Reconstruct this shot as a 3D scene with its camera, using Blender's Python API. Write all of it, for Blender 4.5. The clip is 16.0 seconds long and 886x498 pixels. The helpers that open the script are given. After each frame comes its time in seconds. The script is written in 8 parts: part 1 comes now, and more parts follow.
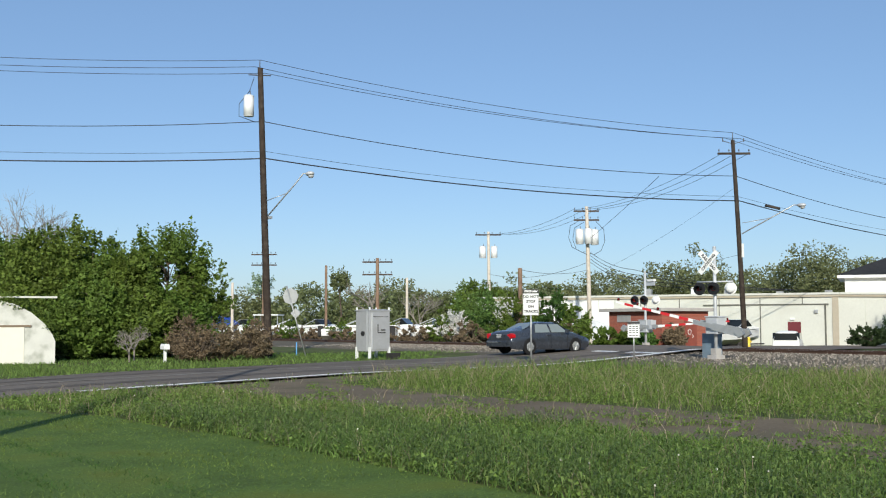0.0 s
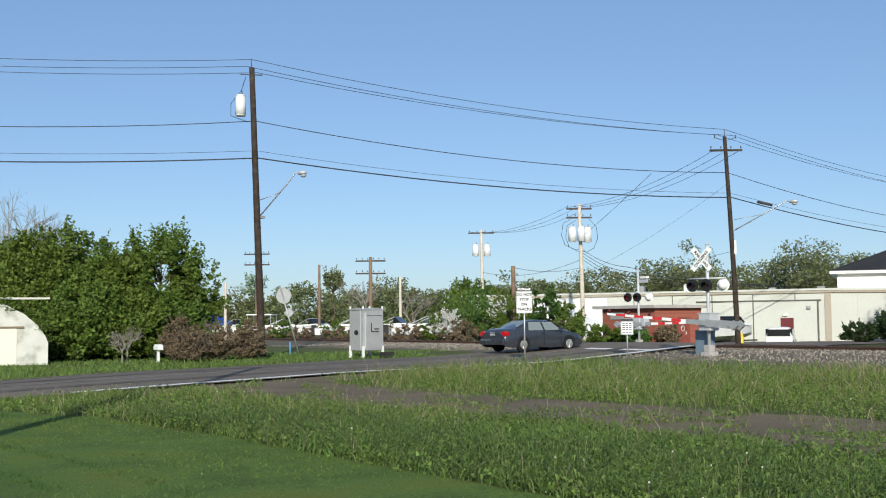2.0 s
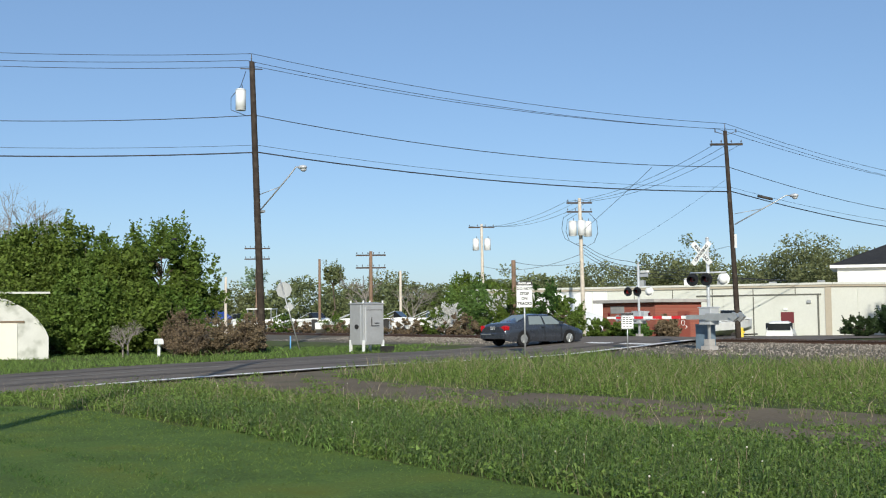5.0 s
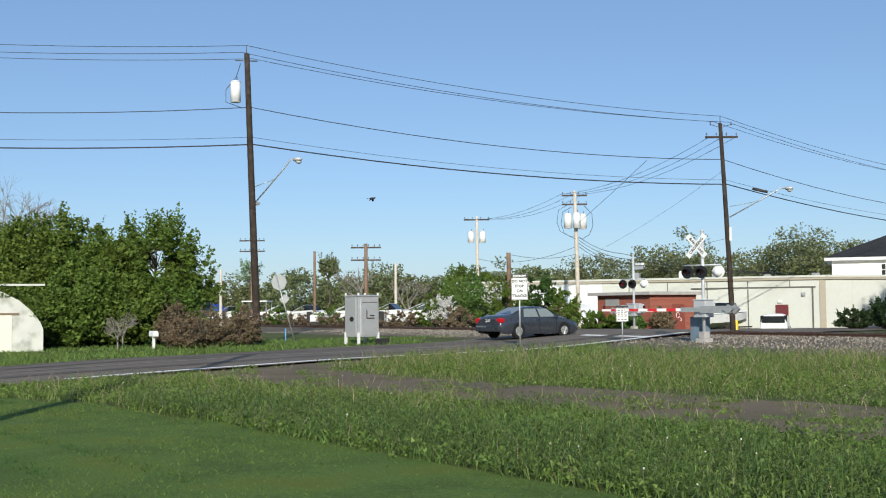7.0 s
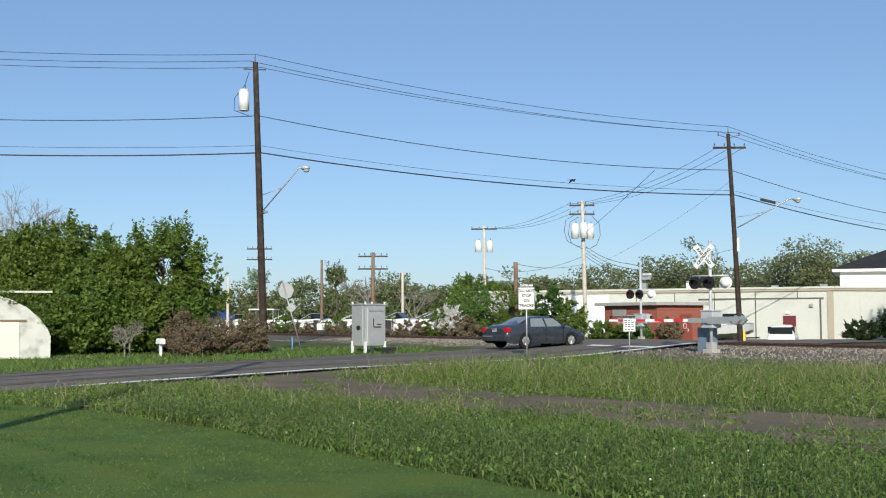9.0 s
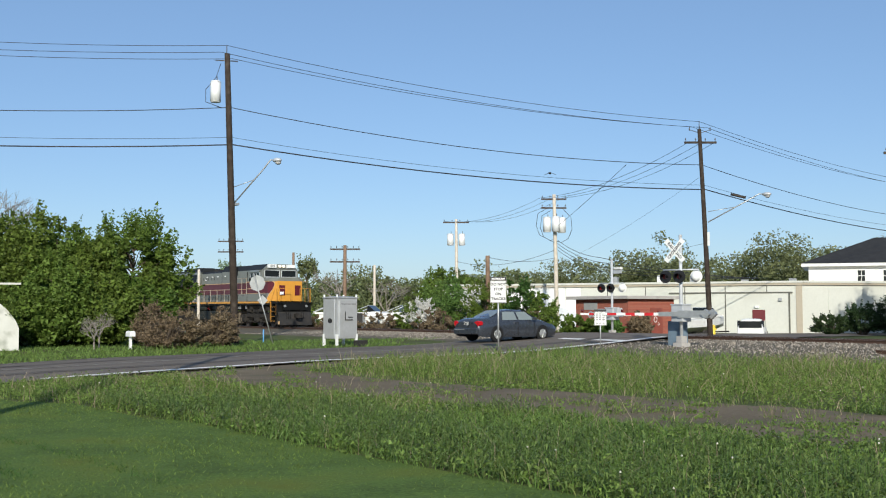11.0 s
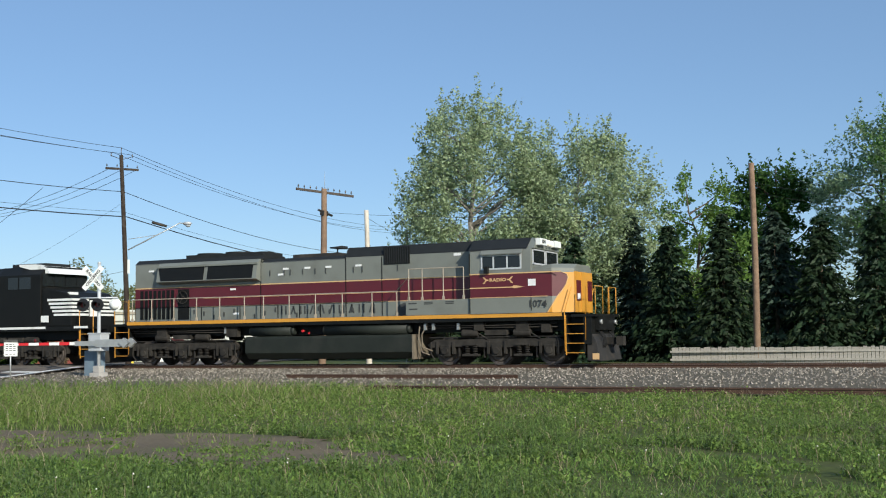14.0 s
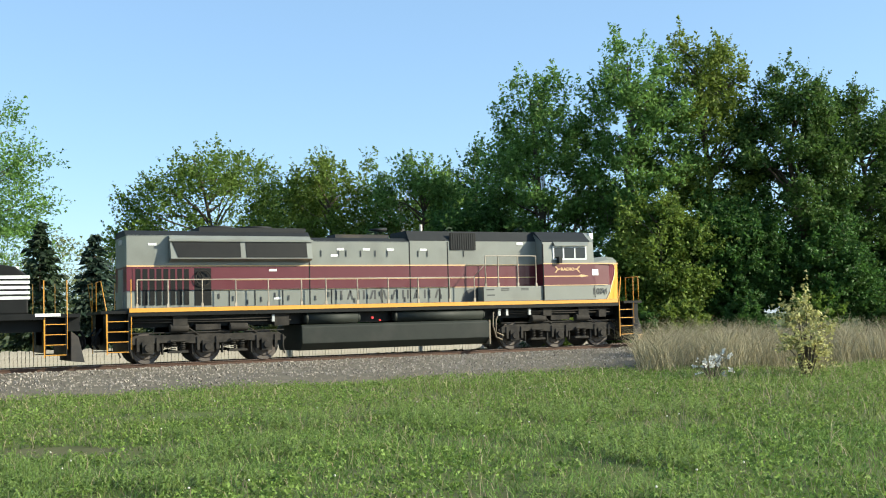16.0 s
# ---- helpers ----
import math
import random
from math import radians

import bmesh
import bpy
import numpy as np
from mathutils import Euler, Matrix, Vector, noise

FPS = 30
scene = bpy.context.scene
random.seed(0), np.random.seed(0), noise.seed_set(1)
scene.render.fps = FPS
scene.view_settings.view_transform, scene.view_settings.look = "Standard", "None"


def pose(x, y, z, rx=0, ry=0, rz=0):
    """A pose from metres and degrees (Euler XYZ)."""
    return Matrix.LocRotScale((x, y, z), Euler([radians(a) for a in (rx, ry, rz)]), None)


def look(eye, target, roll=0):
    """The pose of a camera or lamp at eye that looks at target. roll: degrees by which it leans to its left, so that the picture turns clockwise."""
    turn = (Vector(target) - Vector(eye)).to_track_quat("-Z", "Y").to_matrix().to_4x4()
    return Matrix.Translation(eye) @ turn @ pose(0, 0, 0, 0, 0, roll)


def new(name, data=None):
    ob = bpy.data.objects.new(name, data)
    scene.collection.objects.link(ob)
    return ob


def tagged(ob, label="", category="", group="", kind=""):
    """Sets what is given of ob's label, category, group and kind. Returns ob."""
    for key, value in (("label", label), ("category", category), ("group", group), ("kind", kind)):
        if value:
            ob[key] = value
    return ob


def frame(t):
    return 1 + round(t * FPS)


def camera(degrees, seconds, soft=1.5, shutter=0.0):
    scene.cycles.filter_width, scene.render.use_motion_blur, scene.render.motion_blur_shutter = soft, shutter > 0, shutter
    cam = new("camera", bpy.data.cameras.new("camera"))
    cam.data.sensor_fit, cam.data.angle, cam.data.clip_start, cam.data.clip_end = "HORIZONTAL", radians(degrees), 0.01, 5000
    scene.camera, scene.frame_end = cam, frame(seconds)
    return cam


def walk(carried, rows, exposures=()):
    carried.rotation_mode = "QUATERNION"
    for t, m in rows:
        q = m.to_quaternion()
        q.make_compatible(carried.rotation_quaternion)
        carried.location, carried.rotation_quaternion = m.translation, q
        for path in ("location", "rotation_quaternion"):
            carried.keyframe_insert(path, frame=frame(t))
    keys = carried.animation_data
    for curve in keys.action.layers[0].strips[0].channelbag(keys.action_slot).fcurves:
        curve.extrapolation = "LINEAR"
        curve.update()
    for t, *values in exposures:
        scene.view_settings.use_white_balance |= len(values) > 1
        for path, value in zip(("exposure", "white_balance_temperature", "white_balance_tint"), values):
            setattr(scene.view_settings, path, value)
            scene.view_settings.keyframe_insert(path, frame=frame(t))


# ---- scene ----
cam = camera(42.81, 16.0, soft=1.1)
EYE = Vector((0.0, 0.0, 1.6))
RAIL = 0.42      # top of rail
TRACK_Y = 40.57  # centre of the main track; x runs along the track


def aim(yaw, pitch, roll):
    y, p = radians(yaw), radians(pitch)
    return look(EYE, EYE + Vector((math.sin(y) * math.cos(p), math.cos(y) * math.cos(p), math.sin(p))), roll)


PATH = [
    (0.0, -55.578, 3.773, -0.171), (0.5, -55.294, 3.710, -0.199), (1.0, -55.490, 3.855, -0.350),
    (1.5, -55.362, 3.758, -0.439), (2.0, -55.223, 3.693, -0.571), (2.5, -55.137, 3.750, -0.762),
    (3.0, -55.227, 3.759, -0.741), (3.5, -55.188, 3.857, -0.968), (4.0, -55.189, 3.757, -0.925),
    (4.5, -55.322, 3.538, -0.650), (7.0, -54.997, 3.014, -0.551), (7.5, -55.231, 3.256, -0.427),
    (8.0, -55.111, 3.515, -0.282), (8.5, -55.368, 3.317, -0.182), (9.0, -55.356, 3.482, -0.229),
    (11.5, -53.220, 3.111, -0.023), (12.0, -52.106, 3.186, 0.006), (12.5, -50.052, 3.261, -0.011),
    (13.0, -46.594, 3.651, -0.150), (13.5, -37.113, 3.823, -0.086), (14.0, -25.103, 4.318, -0.870),
    (14.5, -11.885, 4.468, -1.416), (15.0, 2.428, 4.526, -1.778), (15.5, 15.653, 3.953, -1.497),
    (16.0, 26.688, 3.668, -1.592),
]
walk(cam, [(t, aim(a, b, c)) for t, a, b, c in PATH], exposures=[(0.0, 0.0, 6100, 9), (13.0, 0.0, 6100, 9), (13.5, 0.0, 6100, 8), (14.0, 0.08, 6100, 7), (14.5, 0.38, 6150, 6), (15.0, 0.62, 6250, 5), (15.5, 0.76, 6350, 4), (16.0, 0.96, 6500, 3)])

# ---- daylight ----
SUN_AZ, SUN_EL = radians(125.0), radians(24.0)   # azimuth from +y, clockwise
world = bpy.data.worlds.new("world")
scene.world = world
world.use_nodes = True
wn = world.node_tree
sky = wn.nodes.new("ShaderNodeTexSky")
sky.sky_type, sky.sun_disc = "NISHITA", False
sky.sun_elevation, sky.sun_rotation = SUN_EL, SUN_AZ
sky.air_density, sky.dust_density, sky.ozone_density = 0.85, 0.5, 2.8
haze = wn.nodes.new("ShaderNodeMix")      # thin even haze over the clear sky
haze.data_type = "RGBA"
haze.inputs["Factor"].default_value = 0.34
haze.inputs["B"].default_value = (2.5, 3.8, 5.75, 1)
wn.links.new(sky.outputs[0], haze.inputs["A"])
wn.links.new(haze.outputs["Result"], wn.nodes["Background"].inputs[0])
wn.nodes["Background"].inputs[1].default_value = 0.115
sun = new("sun", bpy.data.lights.new("sun", "SUN"))
sun.data.energy, sun.data.angle, sun.data.color = 4.7, radians(0.5), (1.0, 0.91, 0.76)
sun.matrix_world = look((0, 0, 60), Vector((0, 0, 60)) - Vector((math.sin(SUN_AZ) * math.cos(SUN_EL), math.cos(SUN_AZ) * math.cos(SUN_EL), math.sin(SUN_EL))))

# ---- materials ----
def mat(name, color, rough=0.7, metal=0.0, var=0.25, scale=3.0, bump=0.0, fine=40.0, coat=0.0, stain=None, trans=0.0, spec=0.5):
    """Base colour broken by noise at two scales, with fine relief; stain: a second colour in patches."""
    m = bpy.data.materials.new(name)
    m.use_nodes = True
    nt = m.node_tree
    b = nt.nodes["Principled BSDF"]
    b.inputs["Metallic"].default_value = metal
    b.inputs["Specular IOR Level"].default_value = 0.15 if rough > 0.8 else spec
    b.inputs["Coat Weight"].default_value = coat
    b.inputs["Transmission Weight"].default_value = trans
    tc = nt.nodes.new("ShaderNodeTexCoord")
    n1, n2 = nt.nodes.new("ShaderNodeTexNoise"), nt.nodes.new("ShaderNodeTexNoise")
    n1.inputs["Scale"].default_value, n1.inputs["Detail"].default_value = scale, 6
    n2.inputs["Scale"].default_value, n2.inputs["Detail"].default_value = fine, 4
    for n in (n1, n2):
        nt.links.new(tc.outputs["Object"], n.inputs["Vector"])
    add = nt.nodes.new("ShaderNodeMath")
    add.operation = "ADD"
    nt.links.new(n1.outputs["Fac"], add.inputs[0])
    nt.links.new(n2.outputs["Fac"], add.inputs[1])
    ramp = nt.nodes.new("ShaderNodeMapRange")
    ramp.inputs["From Min"].default_value, ramp.inputs["From Max"].default_value = 0.6, 1.4
    ramp.inputs["To Min"].default_value, ramp.inputs["To Max"].default_value = 1 - var, 1 + var
    nt.links.new(add.outputs[0], ramp.inputs["Value"])
    mul = nt.nodes.new("ShaderNodeVectorMath")
    mul.operation = "SCALE"
    mul.inputs[0].default_value = color
    nt.links.new(ramp.outputs[0], mul.inputs["Scale"])
    out = mul.outputs[0]
    if stain:
        n3 = nt.nodes.new("ShaderNodeTexNoise")
        n3.inputs["Scale"].default_value, n3.inputs["Detail"].default_value = stain[1], 8
        nt.links.new(tc.outputs["Object"], n3.inputs["Vector"])
        r3 = nt.nodes.new("ShaderNodeMapRange")
        r3.inputs["From Min"].default_value, r3.inputs["From Max"].default_value = stain[2], stain[3]
        nt.links.new(n3.outputs["Fac"], r3.inputs["Value"])
        mix = nt.nodes.new("ShaderNodeMix")
        mix.data_type = "RGBA"
        nt.links.new(r3.outputs[0], mix.inputs["Factor"])
        nt.links.new(out, mix.inputs["A"])
        mix.inputs["B"].default_value = (*stain[0], 1)
        out = mix.outputs["Result"]
    nt.links.new(out, b.inputs["Base Color"])
    rr = nt.nodes.new("ShaderNodeMapRange")
    rr.inputs["To Min"].default_value, rr.inputs["To Max"].default_value = max(0.02, rough - 0.12), min(1, rough + 0.12)
    nt.links.new(n1.outputs["Fac"], rr.inputs["Value"])
    nt.links.new(rr.outputs[0], b.inputs["Roughness"])
    if bump:
        bp = nt.nodes.new("ShaderNodeBump")
        bp.inputs["Strength"].default_value, bp.inputs["Distance"].default_value = bump, 0.02
        nt.links.new(n2.outputs["Fac"], bp.inputs["Height"])
        nt.links.new(bp.outputs[0], b.inputs["Normal"])
    return m


def leaf_mat(name, color, var=0.45, glow=0.35):
    """Leaves: colour varies leaf by leaf, light passes through."""
    m = bpy.data.materials.new(name)
    m.use_nodes = True
    nt = m.node_tree
    b = nt.nodes["Principled BSDF"]
    b.inputs["Roughness"].default_value = 0.6
    b.inputs["Specular IOR Level"].default_value = 0.25
    g = nt.nodes.new("ShaderNodeNewGeometry")
    oi = nt.nodes.new("ShaderNodeObjectInfo")
    mr = nt.nodes.new("ShaderNodeMapRange")
    mr.inputs["To Min"].default_value, mr.inputs["To Max"].default_value = 1 - var, 1 + var
    nt.links.new(g.outputs["Random Per Island"], mr.inputs["Value"])
    hs = nt.nodes.new("ShaderNodeHueSaturation")
    hs.inputs["Color"].default_value = (*color, 1)
    hr = nt.nodes.new("ShaderNodeMapRange")
    hr.inputs["To Min"].default_value, hr.inputs["To Max"].default_value = 0.485, 0.51
    nt.links.new(oi.outputs["Random"], hr.inputs["Value"])
    nt.links.new(hr.outputs[0], hs.inputs["Hue"])
    nt.links.new(mr.outputs[0], hs.inputs["Value"])
    nt.links.new(hs.outputs[0], b.inputs["Base Color"])
    tr = nt.nodes.new("ShaderNodeBsdfTranslucent")
    nt.links.new(hs.outputs[0], tr.inputs["Color"])
    mx = nt.nodes.new("ShaderNodeMixShader")
    mx.inputs[0].default_value = glow
    nt.links.new(b.outputs[0], mx.inputs[1])
    nt.links.new(tr.outputs[0], mx.inputs[2])
    nt.links.new(mx.outputs[0], nt.nodes["Material Output"].inputs["Surface"])
    return m


def glow_mat(name, color, power):
    m = mat(name, color, 0.3)
    b = m.node_tree.nodes["Principled BSDF"]
    b.inputs["Emission Color"].default_value = (*color, 1)
    b.inputs["Emission Strength"].default_value = power
    return m


WHITE = mat("white_paint", (0.78, 0.79, 0.76), 0.55, var=0.08, stain=((0.5, 0.5, 0.45), 1.3, 0.6, 0.8))
CREAM = mat("cream_wall", (0.60, 0.61, 0.54), 0.7, var=0.06, scale=0.4, fine=6, stain=((0.52, 0.52, 0.44), 0.25, 0.55, 0.85))
ROOF_TAN = mat("tan_fascia", (0.42, 0.37, 0.28), 0.6, var=0.1)
BLACK = mat("black_paint", (0.012, 0.012, 0.013), 0.45, var=0.3)
BLACK_SOOT = mat("sooty_black", (0.022, 0.021, 0.02), 0.75, var=0.4, stain=((0.07, 0.055, 0.04), 1.2, 0.5, 0.8))
STEEL = mat("galvanised_steel", (0.42, 0.43, 0.42), 0.45, 0.6, var=0.15, scale=6)
ALU = mat("aluminium_paint", (0.55, 0.57, 0.58), 0.5, 0.2, var=0.1)
WOOD_POLE = mat("creosoted_pole", (0.046, 0.036, 0.029), 0.9, var=0.5, scale=4, fine=25, bump=0.6, stain=((0.09, 0.075, 0.06), 3, 0.5, 0.75))
WOOD_OLD = mat("brown_weathered_pole", (0.23, 0.155, 0.105), 0.9, var=0.4, scale=4, fine=25, bump=0.6)
WOOD_PALE = mat("pale_weathered_pole", (0.60, 0.54, 0.45), 0.85, var=0.25, scale=4, fine=25, bump=0.4)
WOOD_ARM = mat("dark_weathered_crossarm", (0.085, 0.07, 0.06), 0.9, var=0.35, scale=4, fine=25, bump=0.5)
WIRE = mat("wire", (0.02, 0.022, 0.028), 0.6, var=0.1)
GLASS_DARK = mat("dark_glass", (0.015, 0.018, 0.02), 0.06, var=0.1)
RUBBER = mat("rubber", (0.02, 0.02, 0.02), 0.85, var=0.2)
RED = mat("red_paint", (0.55, 0.02, 0.025), 0.45, var=0.1)
BRICK = mat("brick", (0.35, 0.095, 0.06), 0.9, var=0.3, scale=2, fine=30, bump=0.4)


# ---- mesh helpers ----
def box(bm, x0, x1, y0, y1, z0, z1):
    v = [bm.verts.new((x, y, z)) for x in (x0, x1) for y in (y0, y1) for z in (z0, z1)]
    for f in ((0, 1, 3, 2), (4, 6, 7, 5), (0, 4, 5, 1), (2, 3, 7, 6), (0, 2, 6, 4), (1, 5, 7, 3)):
        bm.faces.new([v[i] for i in f])
    return v


def tube(bm, p, q, r0, r1=None, n=10, cap=True):
    """A tapered rod from p to q."""
    p, q = Vector(p), Vector(q)
    r1 = r0 if r1 is None else r1
    d = (q - p).normalized()
    a = d.cross(Vector((0, 0, 1)) if abs(d.z) < 0.9 else Vector((1, 0, 0))).normalized()
    b = d.cross(a)
    rings = []
    for c, r in ((p, r0), (q, r1)):
        rings.append([bm.verts.new(c + r * (math.cos(k * math.tau / n) * a + math.sin(k * math.tau / n) * b)) for k in range(n)])
    for k in range(n):
        f = bm.faces.new((rings[0][k], rings[0][(k + 1) % n], rings[1][(k + 1) % n], rings[1][k]))
        f.smooth = n > 6
    if cap:
        bm.faces.new(rings[0][::-1])
        bm.faces.new(rings[1])


def bent(bm, pts, r, n=6):
    """One bent rod: rings at the points, joined and capped."""
    pts = [Vector(p) for p in pts]
    rings = []
    side = None
    for k, p in enumerate(pts):
        d = (pts[min(k + 1, len(pts) - 1)] - pts[max(k - 1, 0)]).normalized()
        if side is None:
            side = d.cross(Vector((0, 0, 1)) if abs(d.z) < 0.9 else Vector((1, 0, 0)))
        side = (side - d * side.dot(d)).normalized()
        up = d.cross(side)
        rings.append([bm.verts.new(p + (side * math.cos(math.tau * i / n) + up * math.sin(math.tau * i / n)) * r) for i in range(n)])
    for u, v in zip(rings, rings[1:]):
        for i in range(n):
            bm.faces.new((u[i], u[(i + 1) % n], v[(i + 1) % n], v[i])).smooth = True
    bm.faces.new(rings[0][::-1])
    bm.faces.new(rings[-1])


def prism(bm, outline, lo, hi, axis="y"):
    """Extrudes an outline: (x, z) along y, (y, z) along x, or (x, y) along z."""
    def place(a, b, c):
        return {"y": (a, c, b), "x": (c, a, b), "z": (a, b, c)}[axis]
    u = [bm.verts.new(place(a, b, lo)) for a, b in outline]
    v = [bm.verts.new(place(a, b, hi)) for a, b in outline]
    n = len(outline)
    bm.faces.new(u[::-1])
    bm.faces.new(v)
    for k in range(n):
        bm.faces.new((u[k], u[(k + 1) % n], v[(k + 1) % n], v[k]))


def ball(bm, c, rx, ry=None, rz=None, u=12, v=8):
    m = Matrix.Translation(c) @ Matrix.Diagonal((rx, ry or rx, rz or rx, 1))
    for f in bmesh.ops.create_uvsphere(bm, u_segments=u, v_segments=v, radius=1, matrix=m)["verts"]:
        for g in f.link_faces:
            g.smooth = True


def mesh_of(name, bm, material, bevel=0.0):
    bmesh.ops.recalc_face_normals(bm, faces=bm.faces[:])
    if bevel:
        bmesh.ops.bevel(bm, geom=[e for e in bm.edges if len(e.link_faces) == 2 and e.calc_face_angle(0) > 0.6], offset=bevel, segments=2, profile=0.6, affect="EDGES")
    me = bpy.data.meshes.new(name)
    bm.to_mesh(me)
    bm.free()
    me.materials.append(material)
    return me


def part(name, bm, material, parent, label="", bevel=0.0):
    ob = new(name, mesh_of(name, bm, material, bevel))
    ob.parent = parent
    return tagged(ob, label=label)


def thing(name, label, category, m=None, group="", kind=""):
    ob = new(name)
    if m is not None:
        ob.matrix_basis = m
    return tagged(ob, label, category, group, kind)


def solid(name, bm, material, label, category, m=None, group="", kind="", bevel=0.0):
    ob = new(name, mesh_of(name, bm, material, bevel))
    if m is not None:
        ob.matrix_basis = m
    return tagged(ob, label, category, group, kind)


def B():
    return bmesh.new()


def raw(name, verts, faces_per, material, smooth=False):
    """A mesh from a big array: verts (n, k, 3), each row one face of k corners."""
    n, k, _ = verts.shape
    me = bpy.data.meshes.new(name)
    me.vertices.add(n * k)
    me.vertices.foreach_set("co", verts.astype(np.float32).ravel())
    me.loops.add(n * k)
    me.loops.foreach_set("vertex_index", np.arange(n * k, dtype=np.int32))
    me.polygons.add(n)
    me.polygons.foreach_set("loop_start", np.arange(0, n * k, k, dtype=np.int32))
    me.update(calc_edges=True)
    me.materials.append(material)
    return me

# ---- ground, road, track ----
def smooth(a, b, v):
    k = min(1.0, max(0.0, (v - a) / (b - a)))
    return k * k * (3 - 2 * k)


def bank(x, y):
    """Height of the land: level, with a low swell that carries the track."""
    up = 0.20 * smooth(27.5, 37.0, y) * (1 - 0.6 * smooth(45.0, 52.0, y))
    dip = -0.25 * smooth(52.0, 75.0, y) * smooth(20, -35, x)
    rough = 0.05 * noise.noise(Vector((x * 0.13, y * 0.13, 0))) * smooth(6, 14, abs(x) + y)
    return up + dip + rough


EDGE_Y = [-60, -24, -6, 5.5, 11.4, 15.0, 20.2, 26.0, 31.0, 36.0, 40.5, 50.0, 120.0]
EDGE_R = [10, -10, -19.5, -25.4, -28.3, -29.9, -31.6, -32.9, -33.8, -34.8, -35.9, -38.5, -60.0]   # edge towards the viewer
EDGE_L = [2, -17.5, -27.4, -33.0, -36.2, -38.2, -40.3, -41.8, -43.0, -44.2, -45.4, -48.0, -69.0]   # far edge


def rounded(table):
    """The edge every 0.2 m of y from -62 to 122, its corners rounded."""
    y = np.arange(-62, 122.2, 0.2)
    return np.mean([np.interp(y + d, EDGE_Y, table) for d in (-3, -1.5, 0, 1.5, 3)], 0).tolist()


EDGE_R, EDGE_L = rounded(EDGE_R), rounded(EDGE_L)


def edge(table, y):
    k = min(max((y + 62) * 5, 0), 919)
    i = int(k)
    return table[i] + (table[i + 1] - table[i]) * (k - i)


def road_xy(s, w):
    """A point at y = s; w from -1 (far edge) to 1 (near edge)."""
    r, l = edge(EDGE_R, s), edge(EDGE_L, s)
    return (r + l) / 2 + w * (r - l) / 2, s


def road_sw(x, y):
    """How far along and across; across in metres from the middle, 3.8 at the edges."""
    r, l = edge(EDGE_R, y), edge(EDGE_L, y)
    return y, (x - (r + l) / 2) / (r - l) * 7.6


def road_z(x, y):
    near = smooth(7.0, 1.4, abs(y - TRACK_Y))
    return (1 - near) * (bank(x, y) + 0.03) + near * (RAIL - 0.004)


def land_z(x, y):
    z = bank(x, y)
    if not (-72 < x < 12 and -62 < y < 122):
        return z
    s, w = road_sw(x, y)
    k = smooth(5.2, 4.0, abs(w))
    return z * (1 - k) + k * min(z - 0.04, road_z(x, y) - 0.06)


SOIL = mat("grassy_soil", (0.085, 0.105, 0.03), 0.95, var=0.5, scale=0.6, fine=9, bump=0.5, stain=((0.11, 0.095, 0.05), 0.35, 0.5, 0.75))
LAWN = mat("mown_lawn", (0.098, 0.155, 0.032), 0.95, var=0.55, scale=0.9, fine=30, bump=0.9, stain=((0.12, 0.135, 0.022), 0.9, 0.5, 0.8))
DIRT = mat("packed_dirt", (0.17, 0.135, 0.09), 0.95, var=0.3, scale=0.7, fine=14, bump=0.6, stain=((0.09, 0.095, 0.05), 0.6, 0.52, 0.75))
ASPHALT = mat("worn_asphalt", (0.185, 0.158, 0.13), 0.9, var=0.25, scale=0.5, fine=30, bump=0.4, stain=((0.105, 0.095, 0.085), 0.5, 0.55, 0.75))
GRAVEL = mat("ballast_bed", (0.14, 0.122, 0.09), 0.95, var=0.4, scale=2, fine=14, bump=0.9)
RAIL_M = mat("rusty_rail", (0.085, 0.048, 0.032), 0.7, 0.3, var=0.3)
RAIL_TOP = mat("polished_rail", (0.38, 0.36, 0.34), 0.3, 0.9, var=0.1)
TIE = mat("tie_wood", (0.07, 0.052, 0.042), 0.9, var=0.4, fine=20, bump=0.5)
LINE = mat("road_paint", (0.78, 0.76, 0.70), 0.8, var=0.25, scale=3, stain=((0.3, 0.29, 0.27), 4, 0.62, 0.78))


def grid(name, xs, ys, zf, material, label, category, keep=None):
    v = [(x, y, zf(x, y)) for y in ys for x in xs]
    n = len(xs)
    fc = []
    for j in range(len(ys) - 1):
        for i in range(n - 1):
            if keep is None or keep((xs[i] + xs[i + 1]) / 2, (ys[j] + ys[j + 1]) / 2):
                fc.append((j * n + i, j * n + i + 1, (j + 1) * n + i + 1, (j + 1) * n + i))
    me = bpy.data.meshes.new(name)
    me.from_pydata(v, [], fc)
    me.materials.append(material)
    me.polygons.foreach_set("use_smooth", [True] * len(me.polygons))
    return tagged(new(name, me), label, category, kind="structure")


def steps(*runs):
    out = []
    for a, b, d in runs:
        n = max(1, round((b - a) / d))
        out += [a + (b - a) * k / n for k in range(n)]
    return out + [runs[-1][1]]


grid("ground", steps((-1500, -200, 130), (-200, -70, 8), (-70, 60, 0.8), (60, 200, 10), (200, 1500, 130)),
     steps((-300, -20, 28), (-20, 0, 4), (0, 56, 0.8), (56, 200, 8), (200, 1500, 130)), land_z, SOIL,
     "rough green grassy ground reaching the horizon", "ground")


LAWN_X, LAWN_Y = (-60, -40, -22.3, -19.7, -15.2, -8, 4), (1.0, 2.5, 5.3, 6.2, 6.6, 6.7, 6.7)


def lawn_line(x):
    return float(np.interp(x, LAWN_X, LAWN_Y))


